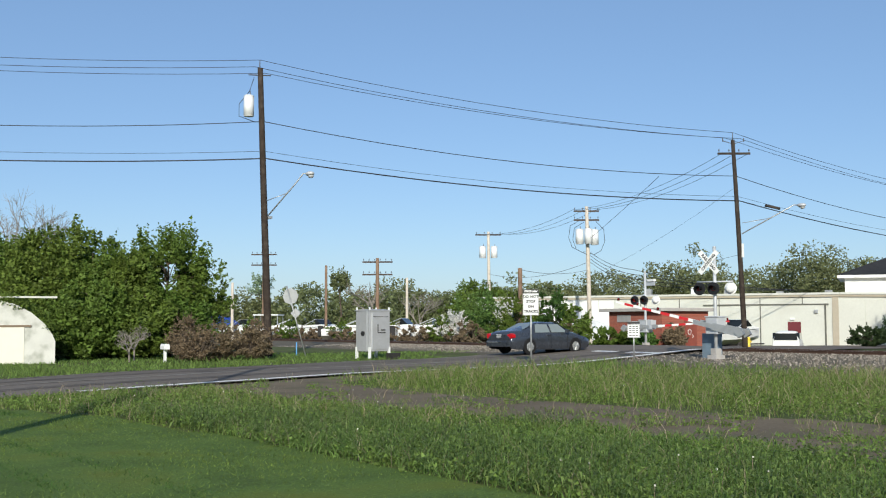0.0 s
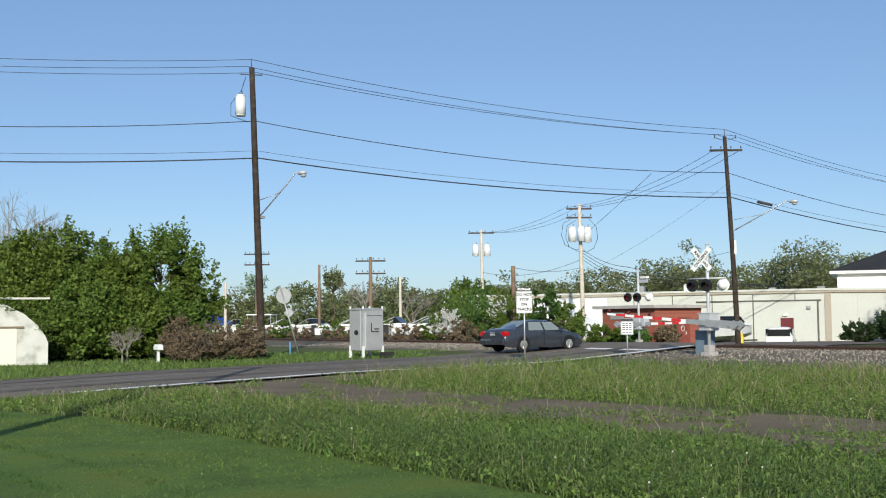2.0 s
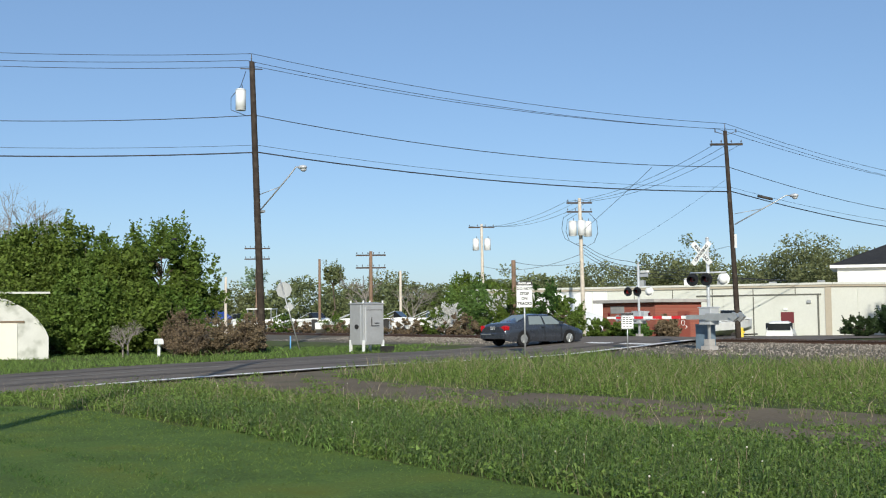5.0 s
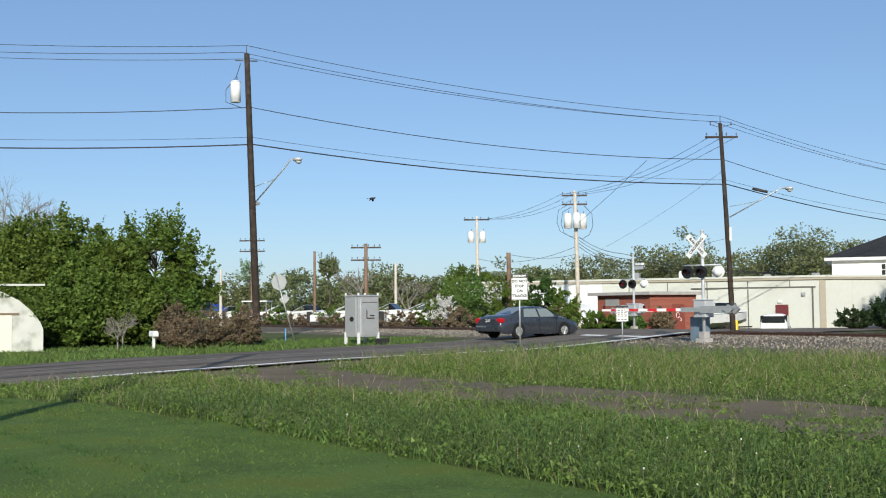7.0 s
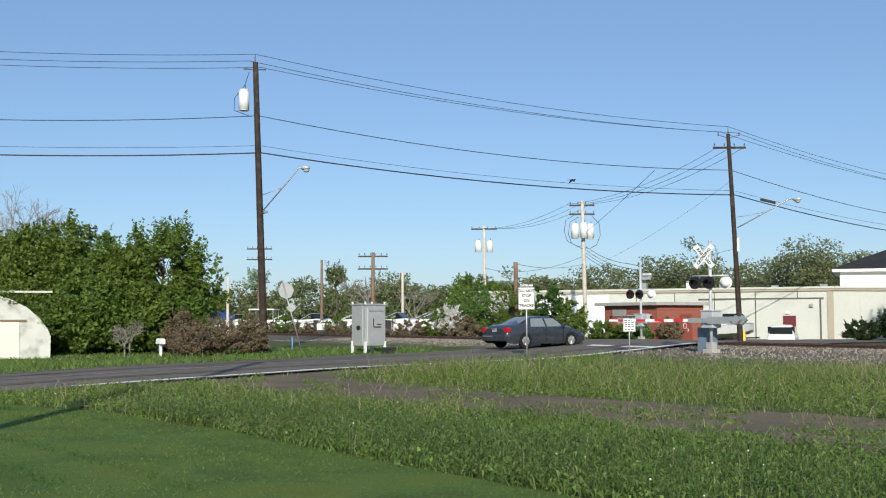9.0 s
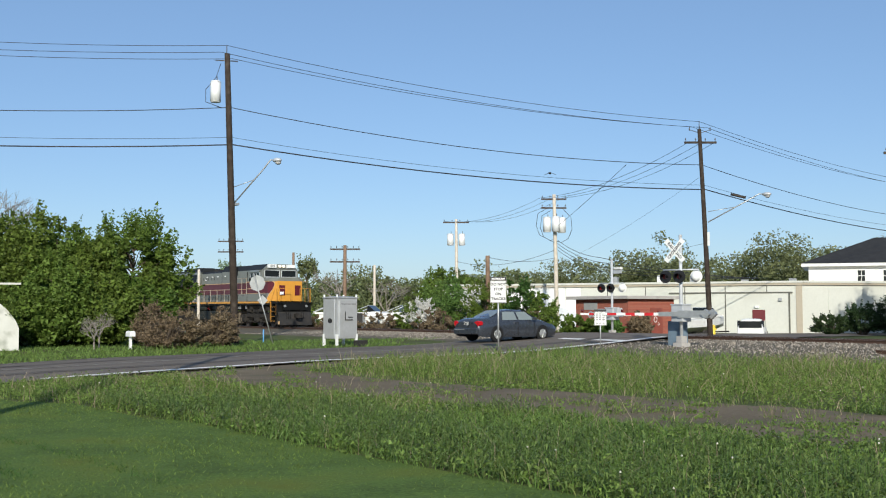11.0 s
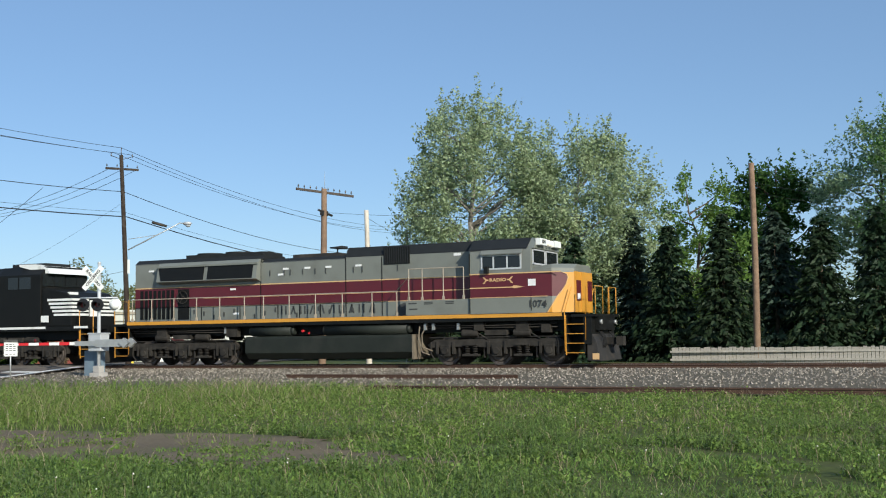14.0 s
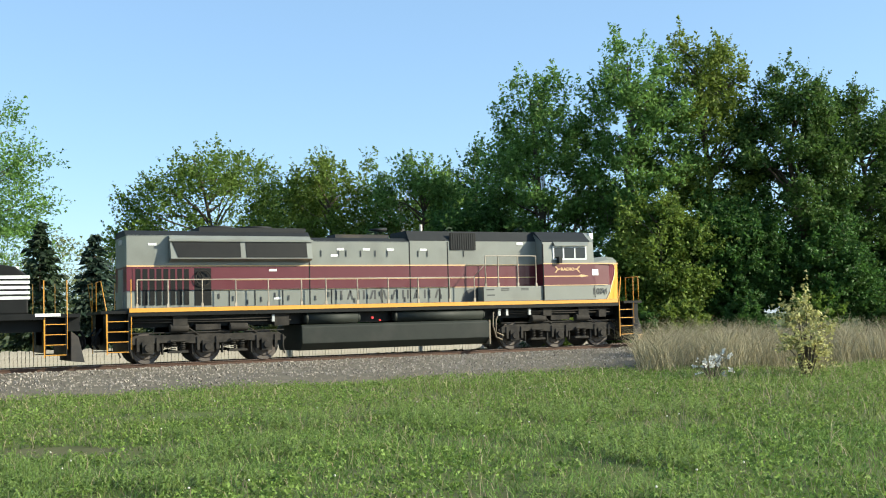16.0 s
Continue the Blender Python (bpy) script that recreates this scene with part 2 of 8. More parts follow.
def lawn_edge(x, y):
    # mown lawn lies on the viewer's side of a line
    t = lawn_line(x)
    return y < t + 0.15 * noise.noise(Vector((x * 0.8, y * 0.8, 3)))


grid("lawn", steps((-60, 4, 0.35)), steps((-14, 7.4, 0.35)), lambda x, y: land_z(x, y) + 0.012, LAWN,
     "short mown green lawn with mower tracks", "lawn", keep=lambda x, y: lawn_edge(x, y) and x < 2 - 0.9 * y)


def dirt_here(x, y):
    s, w = road_sw(x, y)
    wob = 0.6 * noise.noise(Vector((x * 0.35, y * 0.35, 7)))
    lane_mid = float(np.interp(x, (-29, -24, -21, -16, -11, 0), (13.4, 12.6, 12.6, 13.3, 13.3, 12.3)))   # lane that leaves the road and runs along the field
    lane = abs(y - lane_mid) < 0.4 + 1.5 * smooth(-3.0, -11.0, x) + wob * 0.8 - 1.2 * smooth(-9, -3, x) and x > -29.5
    apron = 3.2 < w < 6.6 - 0.30 * abs(y - 14.5) + wob and 9 < y < 24
    return lane or apron


grid("dirt_lane", steps((-34, 2, 0.3)), steps((4, 26, 0.3)), lambda x, y: land_z(x, y) + 0.015, DIRT,
     "packed brown dirt lane with thin grass", "dirt lane", keep=dirt_here)

# the road: a cambered slab over the track
bm = B()
ss = steps((-58, 10, 2), (10, 50, 0.5), (50, 116, 2))
ws = [-1.0, -0.5, 0, 0.5, 1.0]
rows = []
for s_ in ss:
    row = []
    for w_ in ws:
        x, y = road_xy(s_, w_ + 0.015 * noise.noise(Vector((s_ * 0.7, w_, 0))))
        row.append(bm.verts.new((x, y, road_z(x, y) + 0.035 * (1 - w_ ** 2))))
    rows.append(row)
for a, b in zip(rows, rows[1:]):
    for k in range(len(ws) - 1):
        bm.faces.new((a[k], a[k + 1], b[k + 1], b[k])).smooth = True
solid("road", bm, ASPHALT, "worn grey two-lane asphalt road over the rails", "road", kind="structure")


TYRE_TRACK = mat("polished_asphalt", (0.125, 0.108, 0.092), 0.85, var=0.25, scale=0.7, fine=25, stain=((0.18, 0.155, 0.13), 0.8, 0.5, 0.7))
FADED = mat("faded_road_paint", (0.27, 0.245, 0.21), 0.85, var=0.3, scale=3, stain=((0.15, 0.13, 0.11), 2.5, 0.5, 0.7))


def stripe(name, s0, s1, w0, w1, label, gap=None, paint=LINE):
    bm = B()
    n = max(1, int((s1 - s0) / 0.5))
    prev = None
    for k in range(n + 1):
        s_ = s0 + (s1 - s0) * k / n
        cur = []
        for w_ in (w0, w1):
            x, y = road_xy(s_, w_)
            cur.append(bm.verts.new((x, y, road_z(x, y) + 0.035 * (1 - w_ ** 2) + 0.008)))
        if prev and not (gap and gap(s_)):
            bm.faces.new((prev[0], prev[1], cur[1], cur[0]))
        prev = cur
    solid(name, bm, paint, label, "road marking", kind="structure")


stripe("edge_line", 8.0, 38.5, 0.885, 0.965, "worn white edge line on the asphalt")
stripe("edge_line", -50, 37, -0.955, -0.90, "worn white edge line on the asphalt", paint=FADED)
stripe("centre_line", -50, 34, -0.05, 0.01, "faded centre line on the asphalt", paint=FADED)
stripe("tyre_track", -50, 37, 0.36, 0.52, "dark polished tyre track on the asphalt", paint=TYRE_TRACK)
stripe("tyre_track", -50, 37, -0.52, -0.38, "dark polished tyre track on the asphalt", paint=TYRE_TRACK)
stripe("stop_line", 35.0, 35.6, 0.03, 0.9, "white stop line before the rails")

# ballast bank
bm = B()
prof = [(28.2, 0.02), (30.5, 0.13), (33.0, 0.15), (36.2, 0.20), (37.6, 0.235), (38.6, 0.265), (42.6, 0.265), (43.6, 0.2), (45.2, 0.1)]
prev = None
for x in steps((-260, -75, 5), (-75, 45, 0.6), (45, 260, 5)):
    row = []
    for y, z in prof:
        yy = y
        if y < 36:
            yy = y + 0.5 * noise.noise(Vector((x * 0.25, y, 0))) + (36 - y) * 0.55 * smooth(-26, -44, x)
        zz = max(bank(x, yy) + 0.02, z + 0.02) if y > 28.3 else bank(x, yy) - 0.02
        s_, w_ = road_sw(x, yy)
        if abs(w_) < 4.2:
            zz = min(zz, road_z(x, yy) - 0.07)
        row.append(bm.verts.new((x, yy, zz + 0.015 * noise.noise(Vector((x * 3, yy * 3, 1))))))
    if prev:
        for k in range(len(prof) - 1):
            bm.faces.new((prev[k], prev[k + 1], row[k + 1], row[k])).smooth = True
    prev = row
solid("ballast_bank", bm, GRAVEL, "grey and brown crushed stone ballast bank", "ballast", kind="structure")


def scatter_stones():
    rng = np.random.default_rng(4)
    n = 28000
    x = rng.uniform(-66, 34, n)
    y = np.concatenate([rng.uniform(29.0, 39.3, n * 3 // 4), rng.uniform(36, 39.5, n - n * 3 // 4)])
    z = np.interp(y, [p[0] for p in prof], [p[1] for p in prof]) + 0.03
    w = (x + 40.0) * 0.92 + (y - 36) * 0.22
    ok = (np.abs(w) > 4.3) & (y > 29.2 + 0.7 * np.sin(x * 0.7) + rng.uniform(-0.6, 0.6, n) + np.clip((-26 - x) / 18, 0, 1) * 4)
    x, y, z = x[ok], y[ok], z[ok]
    c = np.stack([x, y, z], -1)
    r = rng.uniform(0.02, 0.05, len(x))
    octa = np.array([[1, 0, 0], [-1, 0, 0], [0, 1, 0], [0, -1, 0], [0, 0, 1]], float)
    p = c[:, None] + octa[None] * r[:, None, None] * rng.uniform(0.6, 1.3, (len(x), 5, 3))
    tri = np.stack([p[:, [0, 2, 4]], p[:, [2, 1, 4]], p[:, [1, 3, 4]], p[:, [3, 0, 4]]], 1).reshape(-1, 3, 3)
    m = bpy.data.materials.new("ballast_stone")
    m.use_nodes = True
    nt = m.node_tree
    g = nt.nodes.new("ShaderNodeNewGeometry")
    rp = nt.nodes.new("ShaderNodeValToRGB")
    rp.color_ramp.elements[0].color = (0.055, 0.043, 0.032, 1)
    rp.color_ramp.elements[1].color = (0.42, 0.37, 0.30, 1)
    nt.links.new(g.outputs["Random Per Island"], rp.inputs[0])
    nt.links.new(rp.outputs[0], nt.nodes["Principled BSDF"].inputs["Base Color"])
    nt.nodes["Principled BSDF"].inputs["Roughness"].default_value = 0.9
    tagged(new("ballast_stones", raw("ballast_stones", tri, 3, m)), "loose crushed ballast stones beside the track", "stones", kind="stuff")


scatter_stones()


def rail_profile(bm, x0, x1, y, z, h=0.17):
    prism(bm, [(y - 0.07, z - h), (y + 0.07, z - h), (y + 0.07, z - h + 0.02), (y + 0.01, z - h + 0.035), (y + 0.01, z - 0.045), (y + 0.036, z - 0.035),
               (y + 0.036, z), (y - 0.036, z), (y - 0.036, z - 0.035), (y - 0.01, z - 0.045), (y - 0.01, z - h + 0.035), (y - 0.07, z - h + 0.02)], x0, x1, "x")


track = thing("railway_track", "steel rails on dark wooden ties in ballast", "railway track", kind="structure")
for s_ in (-1, 1):
    bm = B()
    rail_profile(bm, -260, 260, TRACK_Y + s_ * 0.7525, RAIL)
    r_ = part("rail", bm, RAIL_M, track)
    bm = B()
    box(bm, -260, 260, TRACK_Y + s_ * 0.7525 - 0.03, TRACK_Y + s_ * 0.7525 + 0.03, RAIL + 0.001, RAIL + 0.005)
    part("running_surface", bm, RAIL_TOP, r_, "polished steel running surface")
bm = B()
box(bm, -0.115, 0.115, TRACK_Y - 1.3, TRACK_Y + 1.3, 0.07, 0.25)
tie_me = mesh_of("tie", bm, TIE, 0.01)
for k in range(-100, 62):
    x = k * 0.55
    s_, w_ = road_sw(x, TRACK_Y)
    if abs(w_) > 4.6:
        o = new("tie", tie_me)
        o.location = (x + 0.02 * noise.noise(Vector((k, 0, 0))), 0, 0)
        o.parent = track
# timber panels in the crossing
for y0, y1 in ((TRACK_Y - 1.5, TRACK_Y - 0.84), (TRACK_Y - 0.66, TRACK_Y + 0.66), (TRACK_Y + 0.84, TRACK_Y + 1.5)):
    bm = B()
    xm, _ = road_xy(TRACK_Y, 0)
    box(bm, xm - 5, xm + 5, y0, y1, 0.2, RAIL - 0.008)
    part("crossing_panel", bm, TIE, track, "dark timber crossing panel", 0.01)

# spare rails that lie on the stones
for x0, x1, y, z in ((-21.6, -13.2, 33.2, 0.30), (-15.6, -0.5, 28.0, 0.20)):
    t = thing("spare_rail", "rusty lengths of spare rail lying on the stones", "rail", group="spare rails")
    for k, dy in enumerate((0, 0.17)):
        bm = B()
        rail_profile(bm, x0 + 0.15 * k, x1 + 0.1 * k, y + dy, z, 0.15)
        part("rail_length", bm, RAIL_M, t)

# ---- trees ----
def shoot_leaves(rng, centres, mid, n, reach, size, rise=0.5):
    """Loose twigs that stand out from the crown, leaves set along each."""
    pick = rng.choice(len(centres), n)
    c = centres[pick]
    d = c - mid
    d /= np.linalg.norm(d, axis=1)[:, None] + 1e-6
    d += rng.normal(size=(n, 3)) * 0.35 + np.array([0, 0, rise])
    d /= np.linalg.norm(d, axis=1)[:, None]
    ln = reach * rng.uniform(0.5, 1.3, n)
    m = 18
    k = rng.uniform(0.1, 1, (n, m))
    p = (c[:, None] + d[:, None] * (ln[:, None] * k)[..., None] + rng.normal(size=(n, m, 3)) * (0.11 * reach * (1.15 - k))[..., None]).reshape(-1, 3)
    return leaf_tris(rng, p, size)


def leaf_tris(rng, p, size, droop=0.0):
    n = len(p)
    a = rng.normal(size=(n, 3))
    a[:, 2] = a[:, 2] * 0.6 - droop
    a /= np.linalg.norm(a, axis=1)[:, None]
    b = np.cross(a, rng.normal(size=(n, 3)))
    b /= np.linalg.norm(b, axis=1)[:, None]
    s = (size * rng.uniform(0.6, 1.4, n))[:, None]
    return np.stack([p - a * s * 0.9, p + a * s * 0.45 + b * s * 0.55, p + a * s * 0.45 - b * s * 0.55], 1)


def clump_leaves(rng, centres, radii, per, size, squash=0.8, droop=0.0):
    """Leaf blades scattered about clump centres, thicker towards each clump's rim."""
    n = len(centres) * per
    c = np.repeat(centres, per, 0)
    r = np.repeat(radii, per)
    d = rng.normal(size=(n, 3))
    d /= np.linalg.norm(d, axis=1)[:, None]
    rad = r * rng.uniform(0.15, 1.0, n) ** 0.5
    p = c + d * rad[:, None] * np.array([1, 1, squash])
    p[:, 2] -= droop * rng.uniform(0, 1, n) * r
    return leaf_tris(rng, p, size, droop)


def crown_centres(rng, n, w, d, z0, z1, lobes=7, belly=0.45):
    """Clump centres in an uneven crown between z0 and z1."""
    lob = rng.normal(size=(lobes, 3))
    lob /= np.linalg.norm(lob, axis=1)[:, None]
    amp = rng.uniform(-0.22, 0.25, lobes)
    out, rad = [], []
    while len(out) < n:
        v = rng.normal(size=3)
        v /= np.linalg.norm(v)
        k = 0.86 + sum(a * max(0, v @ l) ** 3 for a, l in zip(amp, lob))
        t = rng.uniform(0.25, 1) ** 0.45 * k
        z = z0 + (z1 - z0) * (belly + v[2] * t * (1 - belly if v[2] > 0 else belly))
        out.append((v[0] * t * w / 2, v[1] * t * d / 2, z))
        rad.append(rng.uniform(0.055, 0.115) * min(w, (z1 - z0) * 1.1))
    return np.array(out), np.array(rad)


BARK = mat("bark", (0.12, 0.095, 0.07), 0.95, var=0.4, scale=5, fine=20, bump=0.7)
BARK_GREY = mat("grey_bark", (0.26, 0.235, 0.20), 0.95, var=0.35, scale=5, fine=20, bump=0.6)


def limbs(rng, bm, h, r, centres, n_limb, fork=0.35, lean=0.0):
    """A tapered trunk with a bend and limbs that reach to the clumps."""
    pts = [Vector((0, 0, -0.15))]
    for k in range(1, 6):
        pts.append(Vector((lean * k * k / 25 * h + rng.normal() * 0.02 * h, rng.normal() * 0.02 * h, h * 0.8 * k / 5)))
    for k in range(5):
        tube(bm, pts[k], pts[k + 1], r * (1 - 0.17 * k), r * (1 - 0.17 * (k + 1)), 8)
    pick = rng.choice(len(centres), min(n_limb, len(centres)), replace=False)
    for i in pick:
        c = Vector(centres[i])
        z = max(h * fork * 0.7, min(h * 0.78, c.z - 0.35 * (c.xy.length) - rng.uniform(0, 0.1) * h))
        k = min(4, int(z / (h * 0.8) * 5))
        a = pts[k].lerp(pts[k + 1], z / (h * 0.8) * 5 - k)
        mid = a.lerp(c, 0.5) + Vector((0, 0, 0.05 * h)) * rng.uniform(-0.6, 1)
        rr = r * rng.uniform(0.22, 0.4)
        tube(bm, a, mid, rr, rr * 0.6, 5, False)
        tube(bm, mid, c, rr * 0.6, rr * 0.15, 5, False)


def tree(name, label, seed, x, y, h, w, leaf, clumps=60, per=130, size=0.16, z0=0.2, bark=BARK, trunk=None, d=None, droop=0.0, group="", n_limb=26, belly=0.45, lean=0.0, turn=0.0, squash=0.6, shoots=1.0, reach=None, rise=0.4, swell=1.3):
    rng = np.random.default_rng(seed)
    t = thing(name, label, "tree", pose(x, y, land_z(x, y), 0, 0, turn), group)
    c, r = crown_centres(rng, int(clumps * 2.1), w, d or w * 0.9, h * z0, h * 0.97, belly=belly)
    bm = B()
    limbs(rng, bm, h, trunk or h * 0.018, c, n_limb, lean=lean)
    r = r * swell * rng.uniform(0.7, 1.3, len(r))
    part("trunk", bm, bark, t)
    lv = [clump_leaves(rng, c, r, int(per * 0.55), size * 0.97, squash, droop)]
    if shoots:
        lv.append(shoot_leaves(rng, c, np.array([0, 0, h * 0.45]), int(clumps * 2.6 * shoots), reach or 0.11 * h, size * 0.85, rise))
    o = new("crown", raw("crown", np.concatenate(lv), 4, leaf))
    o.parent = t
    return t


def spruce(name, label, seed, x, y, h, w, leaf, group="", dense=1.0):
    rng = np.random.default_rng(seed)
    t = thing(name, label, "tree", pose(x, y, land_z(x, y), 0, 0, seed * 40), group)
    bm = B()
    tube(bm, (0, 0, -0.1), (0, 0, h * 0.97), h * 0.018, 0.01, 7)
    quads = []
    z = 0.25
    while z < h * 0.985:
        f = 1 - z / h
        nb = int(7 + 10 * f)
        for _ in range(nb):
            a = rng.uniform(0, math.tau)
            ln = w / 2 * (f ** 0.85) * rng.uniform(0.72, 1.12) + 0.08
            tip = np.array([math.cos(a), math.sin(a), -0.28 + 0.35 * (1 - f) + rng.uniform(-0.1, 0.1)])
            side = np.array([-math.sin(a), math.cos(a), 0])
            base = np.array([0, 0, z + rng.uniform(-0.1, 0.1)])
            m = int((8 + 12 * f) * dense)
            k = rng.uniform(0.12, 1, m)
            p = base + tip * ln * k[:, None] + side * (rng.normal(size=m) * 0.16 * ln * (1.1 - k))[:, None] + rng.normal(size=(m, 3)) * 0.05
            dirv = tip * 0.6 + side * rng.normal(size=m)[:, None] * 0.7 + np.array([0, 0, -0.35]) + rng.normal(size=(m, 3)) * 0.2
            dirv /= np.linalg.norm(dirv, axis=1)[:, None]
            nb_ = np.cross(dirv, rng.normal(size=(m, 3)))
            nb_ /= np.linalg.norm(nb_, axis=1)[:, None]
            s = (rng.uniform(0.18, 0.34, m))[:, None]
            quads.append(np.stack([p - dirv * s * 0.4, p + nb_ * s * 0.28, p + dirv * s, p - nb_ * s * 0.28], 1))
        z += 0.16 + 0.12 * f
    part("trunk", bm, BARK, t)
    o = new("crown", raw("crown", np.concatenate(quads), 4, leaf))
    o.parent = t
    return t


def bare_tree(name, label, seed, x, y, h, w, bark=BARK_GREY, group="", depth=5):
    rng = np.random.default_rng(seed)
    t = thing(name, label, "tree", pose(x, y, land_z(x, y)), group)
    bm = B()

    def grow(p, d, ln, r, k):
        q = p + d * ln
        tube(bm, p, q, r, r * 0.68, 7 if k > 3 else 4 if k > 1 else 3, False)
        if k == 0:
            return
        for _ in range(3 if k > 1 else 4):
            e = (d + Vector(rng.normal(size=3)) * 0.42 * Vector((w / h, w / h, 0.6)).length).normalized()
            e.z = abs(e.z) * 0.8 + 0.2
            grow(p.lerp(q, rng.uniform(0.55, 1.0)), e.normalized(), ln * rng.uniform(0.6, 0.85), r * 0.58, k - 1)

    grow(Vector((0, 0, -0.1)), Vector((0, 0, 1)), h * 0.3, h * 0.02, depth)
    part("trunk", bm, bark, t)
    return t


L_DARK = leaf_mat("deep_green_leaf", (0.062, 0.13, 0.028), glow=0.4)
L_MID = leaf_mat("green_leaf", (0.135, 0.205, 0.036), glow=0.42)
L_HEDGE = leaf_mat("hedge_leaf", (0.135, 0.21, 0.038), glow=0.42)
L_YEL = leaf_mat("spring_leaf", (0.15, 0.26, 0.062), glow=0.45)
L_GREY = leaf_mat("silvery_leaf", (0.33, 0.42, 0.24), glow=0.45)
L_SPRUCE = leaf_mat("spruce_needles", (0.022, 0.042, 0.018), glow=0.12)
L_BLUE = leaf_mat("blue_spruce_needles", (0.03, 0.052, 0.034), glow=0.12)
L_BROWN = leaf_mat("brown_twigs", (0.185, 0.145, 0.085), glow=0.15)
L_YEW = leaf_mat("yew_needles", (0.035, 0.062, 0.02), glow=0.2)
# Leaf colour kept pale and dull to carry the haze of distance
L_FAR = leaf_mat("hazed_far_leaf", (0.19, 0.22, 0.095), glow=0.4)
L_PALE = leaf_mat("pale_bud_leaf", (0.42, 0.40, 0.17), glow=0.4)

# by the garage: one thicket, with looser upright shoots at its open end
for k, (x, y, h, w, lf, dense) in enumerate(((-58.8, 13.2, 6.9, 6.4, L_MID, 90), (-55.6, 15.0, 6.6, 5.4, L_HEDGE, 90), (-54.6, 16.9, 6.3, 4.6, L_HEDGE, 80), (-53.4, 18.3, 5.6, 4.2, L_MID, 70), (-51.6, 16.0, 3.6, 4.2, L_HEDGE, 60), (-51.3, 18.4, 3.4, 3.8, L_HEDGE, 60), (-51.6, 20.2, 3.3, 3.0, L_HEDGE, 50))):
    tree("tree", "dense green leafy tree of the thicket behind the garage", 11 + k, x, y, h, w, lf, dense, 230, 0.125, z0=0.0, group="trees by the garage", shoots=1.6, reach=0.75, rise=0.8, squash=0.75)
tree("tree", "green leafy tree with upright loose shoots", 19, -53.0, 20.2, 6.3, 4.4, L_MID, 34, 120, 0.12, z0=0.3, group="trees by the garage", shoots=5.0, reach=1.15, rise=1.0, swell=0.9)
tree("tree", "green leafy tree with upright loose shoots", 20, -52.4, 21.4, 5.0, 3.0, L_MID, 26, 110, 0.12, z0=0.2, group="trees by the garage", shoots=5.0, reach=0.9, rise=0.8, swell=0.9)
bare_tree("bare_tree", "tall grey tree with bare spring twigs", 16, -80.0, 20.5, 12.2, 9.5, group="bare trees", depth=6)
bare_tree("bare_tree", "tall grey tree with bare spring twigs", 17, -84.0, 15.0, 12.0, 8.0, group="bare trees", depth=6)

# beyond the track, along the train
tree("tree", "tall willow with pale silvery spring leaves", 21, -26.0, 60.0, 16.8, 11.5, L_GREY, 110, 300, 0.12, z0=0.12, trunk=0.3, n_limb=40, bark=BARK_GREY, shoots=4.0, reach=1.5, rise=0.9)
tree("tree", "willow limb group with pale silvery leaves", 22, -19.8, 61.0, 14.4, 10.0, L_GREY, 100, 280, 0.12, z0=0.1, trunk=0.26, n_limb=36, bark=BARK_GREY, shoots=4.0, reach=1.5, rise=0.7)
tree("tree", "dense dark green broadleaf tree", 23, -11.6, 76.5, 15.2, 7.5, L_DARK, 80, 220, 0.18, z0=0.1)
tree("tree", "large maple with open light green spring crown", 24, 2.2, 69.0, 17.2, 17.2, L_YEL, 120, 170, 0.125, z0=0.2, trunk=0.34, n_limb=80, belly=0.4, squash=0.3, shoots=4.0, reach=1.7, rise=0.1)
tree("tree", "silvery green tree beside the maple", 25, -4.4, 72.5, 15.6, 9.0, L_GREY, 80, 190, 0.15, z0=0.25)
tree("tree", "small yellow-brown budding tree", 26, -14.6, 66.0, 10.8, 6.0, L_YEL, 60, 180, 0.14, z0=0.1)
for k, (x, y, h, w) in enumerate(((-18.6, 55.8, 6.4, 4.6), (-16.4, 59.0, 7.8, 4.6), (-14.0, 57.0, 7.0, 4.8), (-11.2, 56.6, 7.4, 4.6), (-9.0, 58.8, 7.6, 4.8), (-6.6, 57.2, 7.0, 4.8), (-4.2, 59.0, 7.6, 4.8), (-0.7, 58.0, 5.6, 4.4), (2.9, 57.2, 4.9, 4.0), (7.2, 58.4, 6.9, 4.8), (10.0, 59.6, 6.4, 4.6))):
    spruce("spruce", "dark green spruce with drooping boughs", 40 + k, x, y, h, w, L_BLUE if k % 3 == 1 else L_SPRUCE, "row of spruces")
for k, (x, y, h, w) in enumerate(((23.6, 55.0, 6.6, 3.6), (25.8, 50.7, 6.2, 3.0), (29.5, 49.9, 6.3, 3.8), (32.2, 50.4, 5.3, 3.2), (34.5, 50.5, 5.0, 3.2), (13.6, 58.5, 5.6, 3.6), (16.5, 57.0, 6.6, 3.8))):
    spruce("spruce", "dark green spruce behind the low fence", 60 + k, x, y, h, w, L_SPRUCE, "row of spruces")
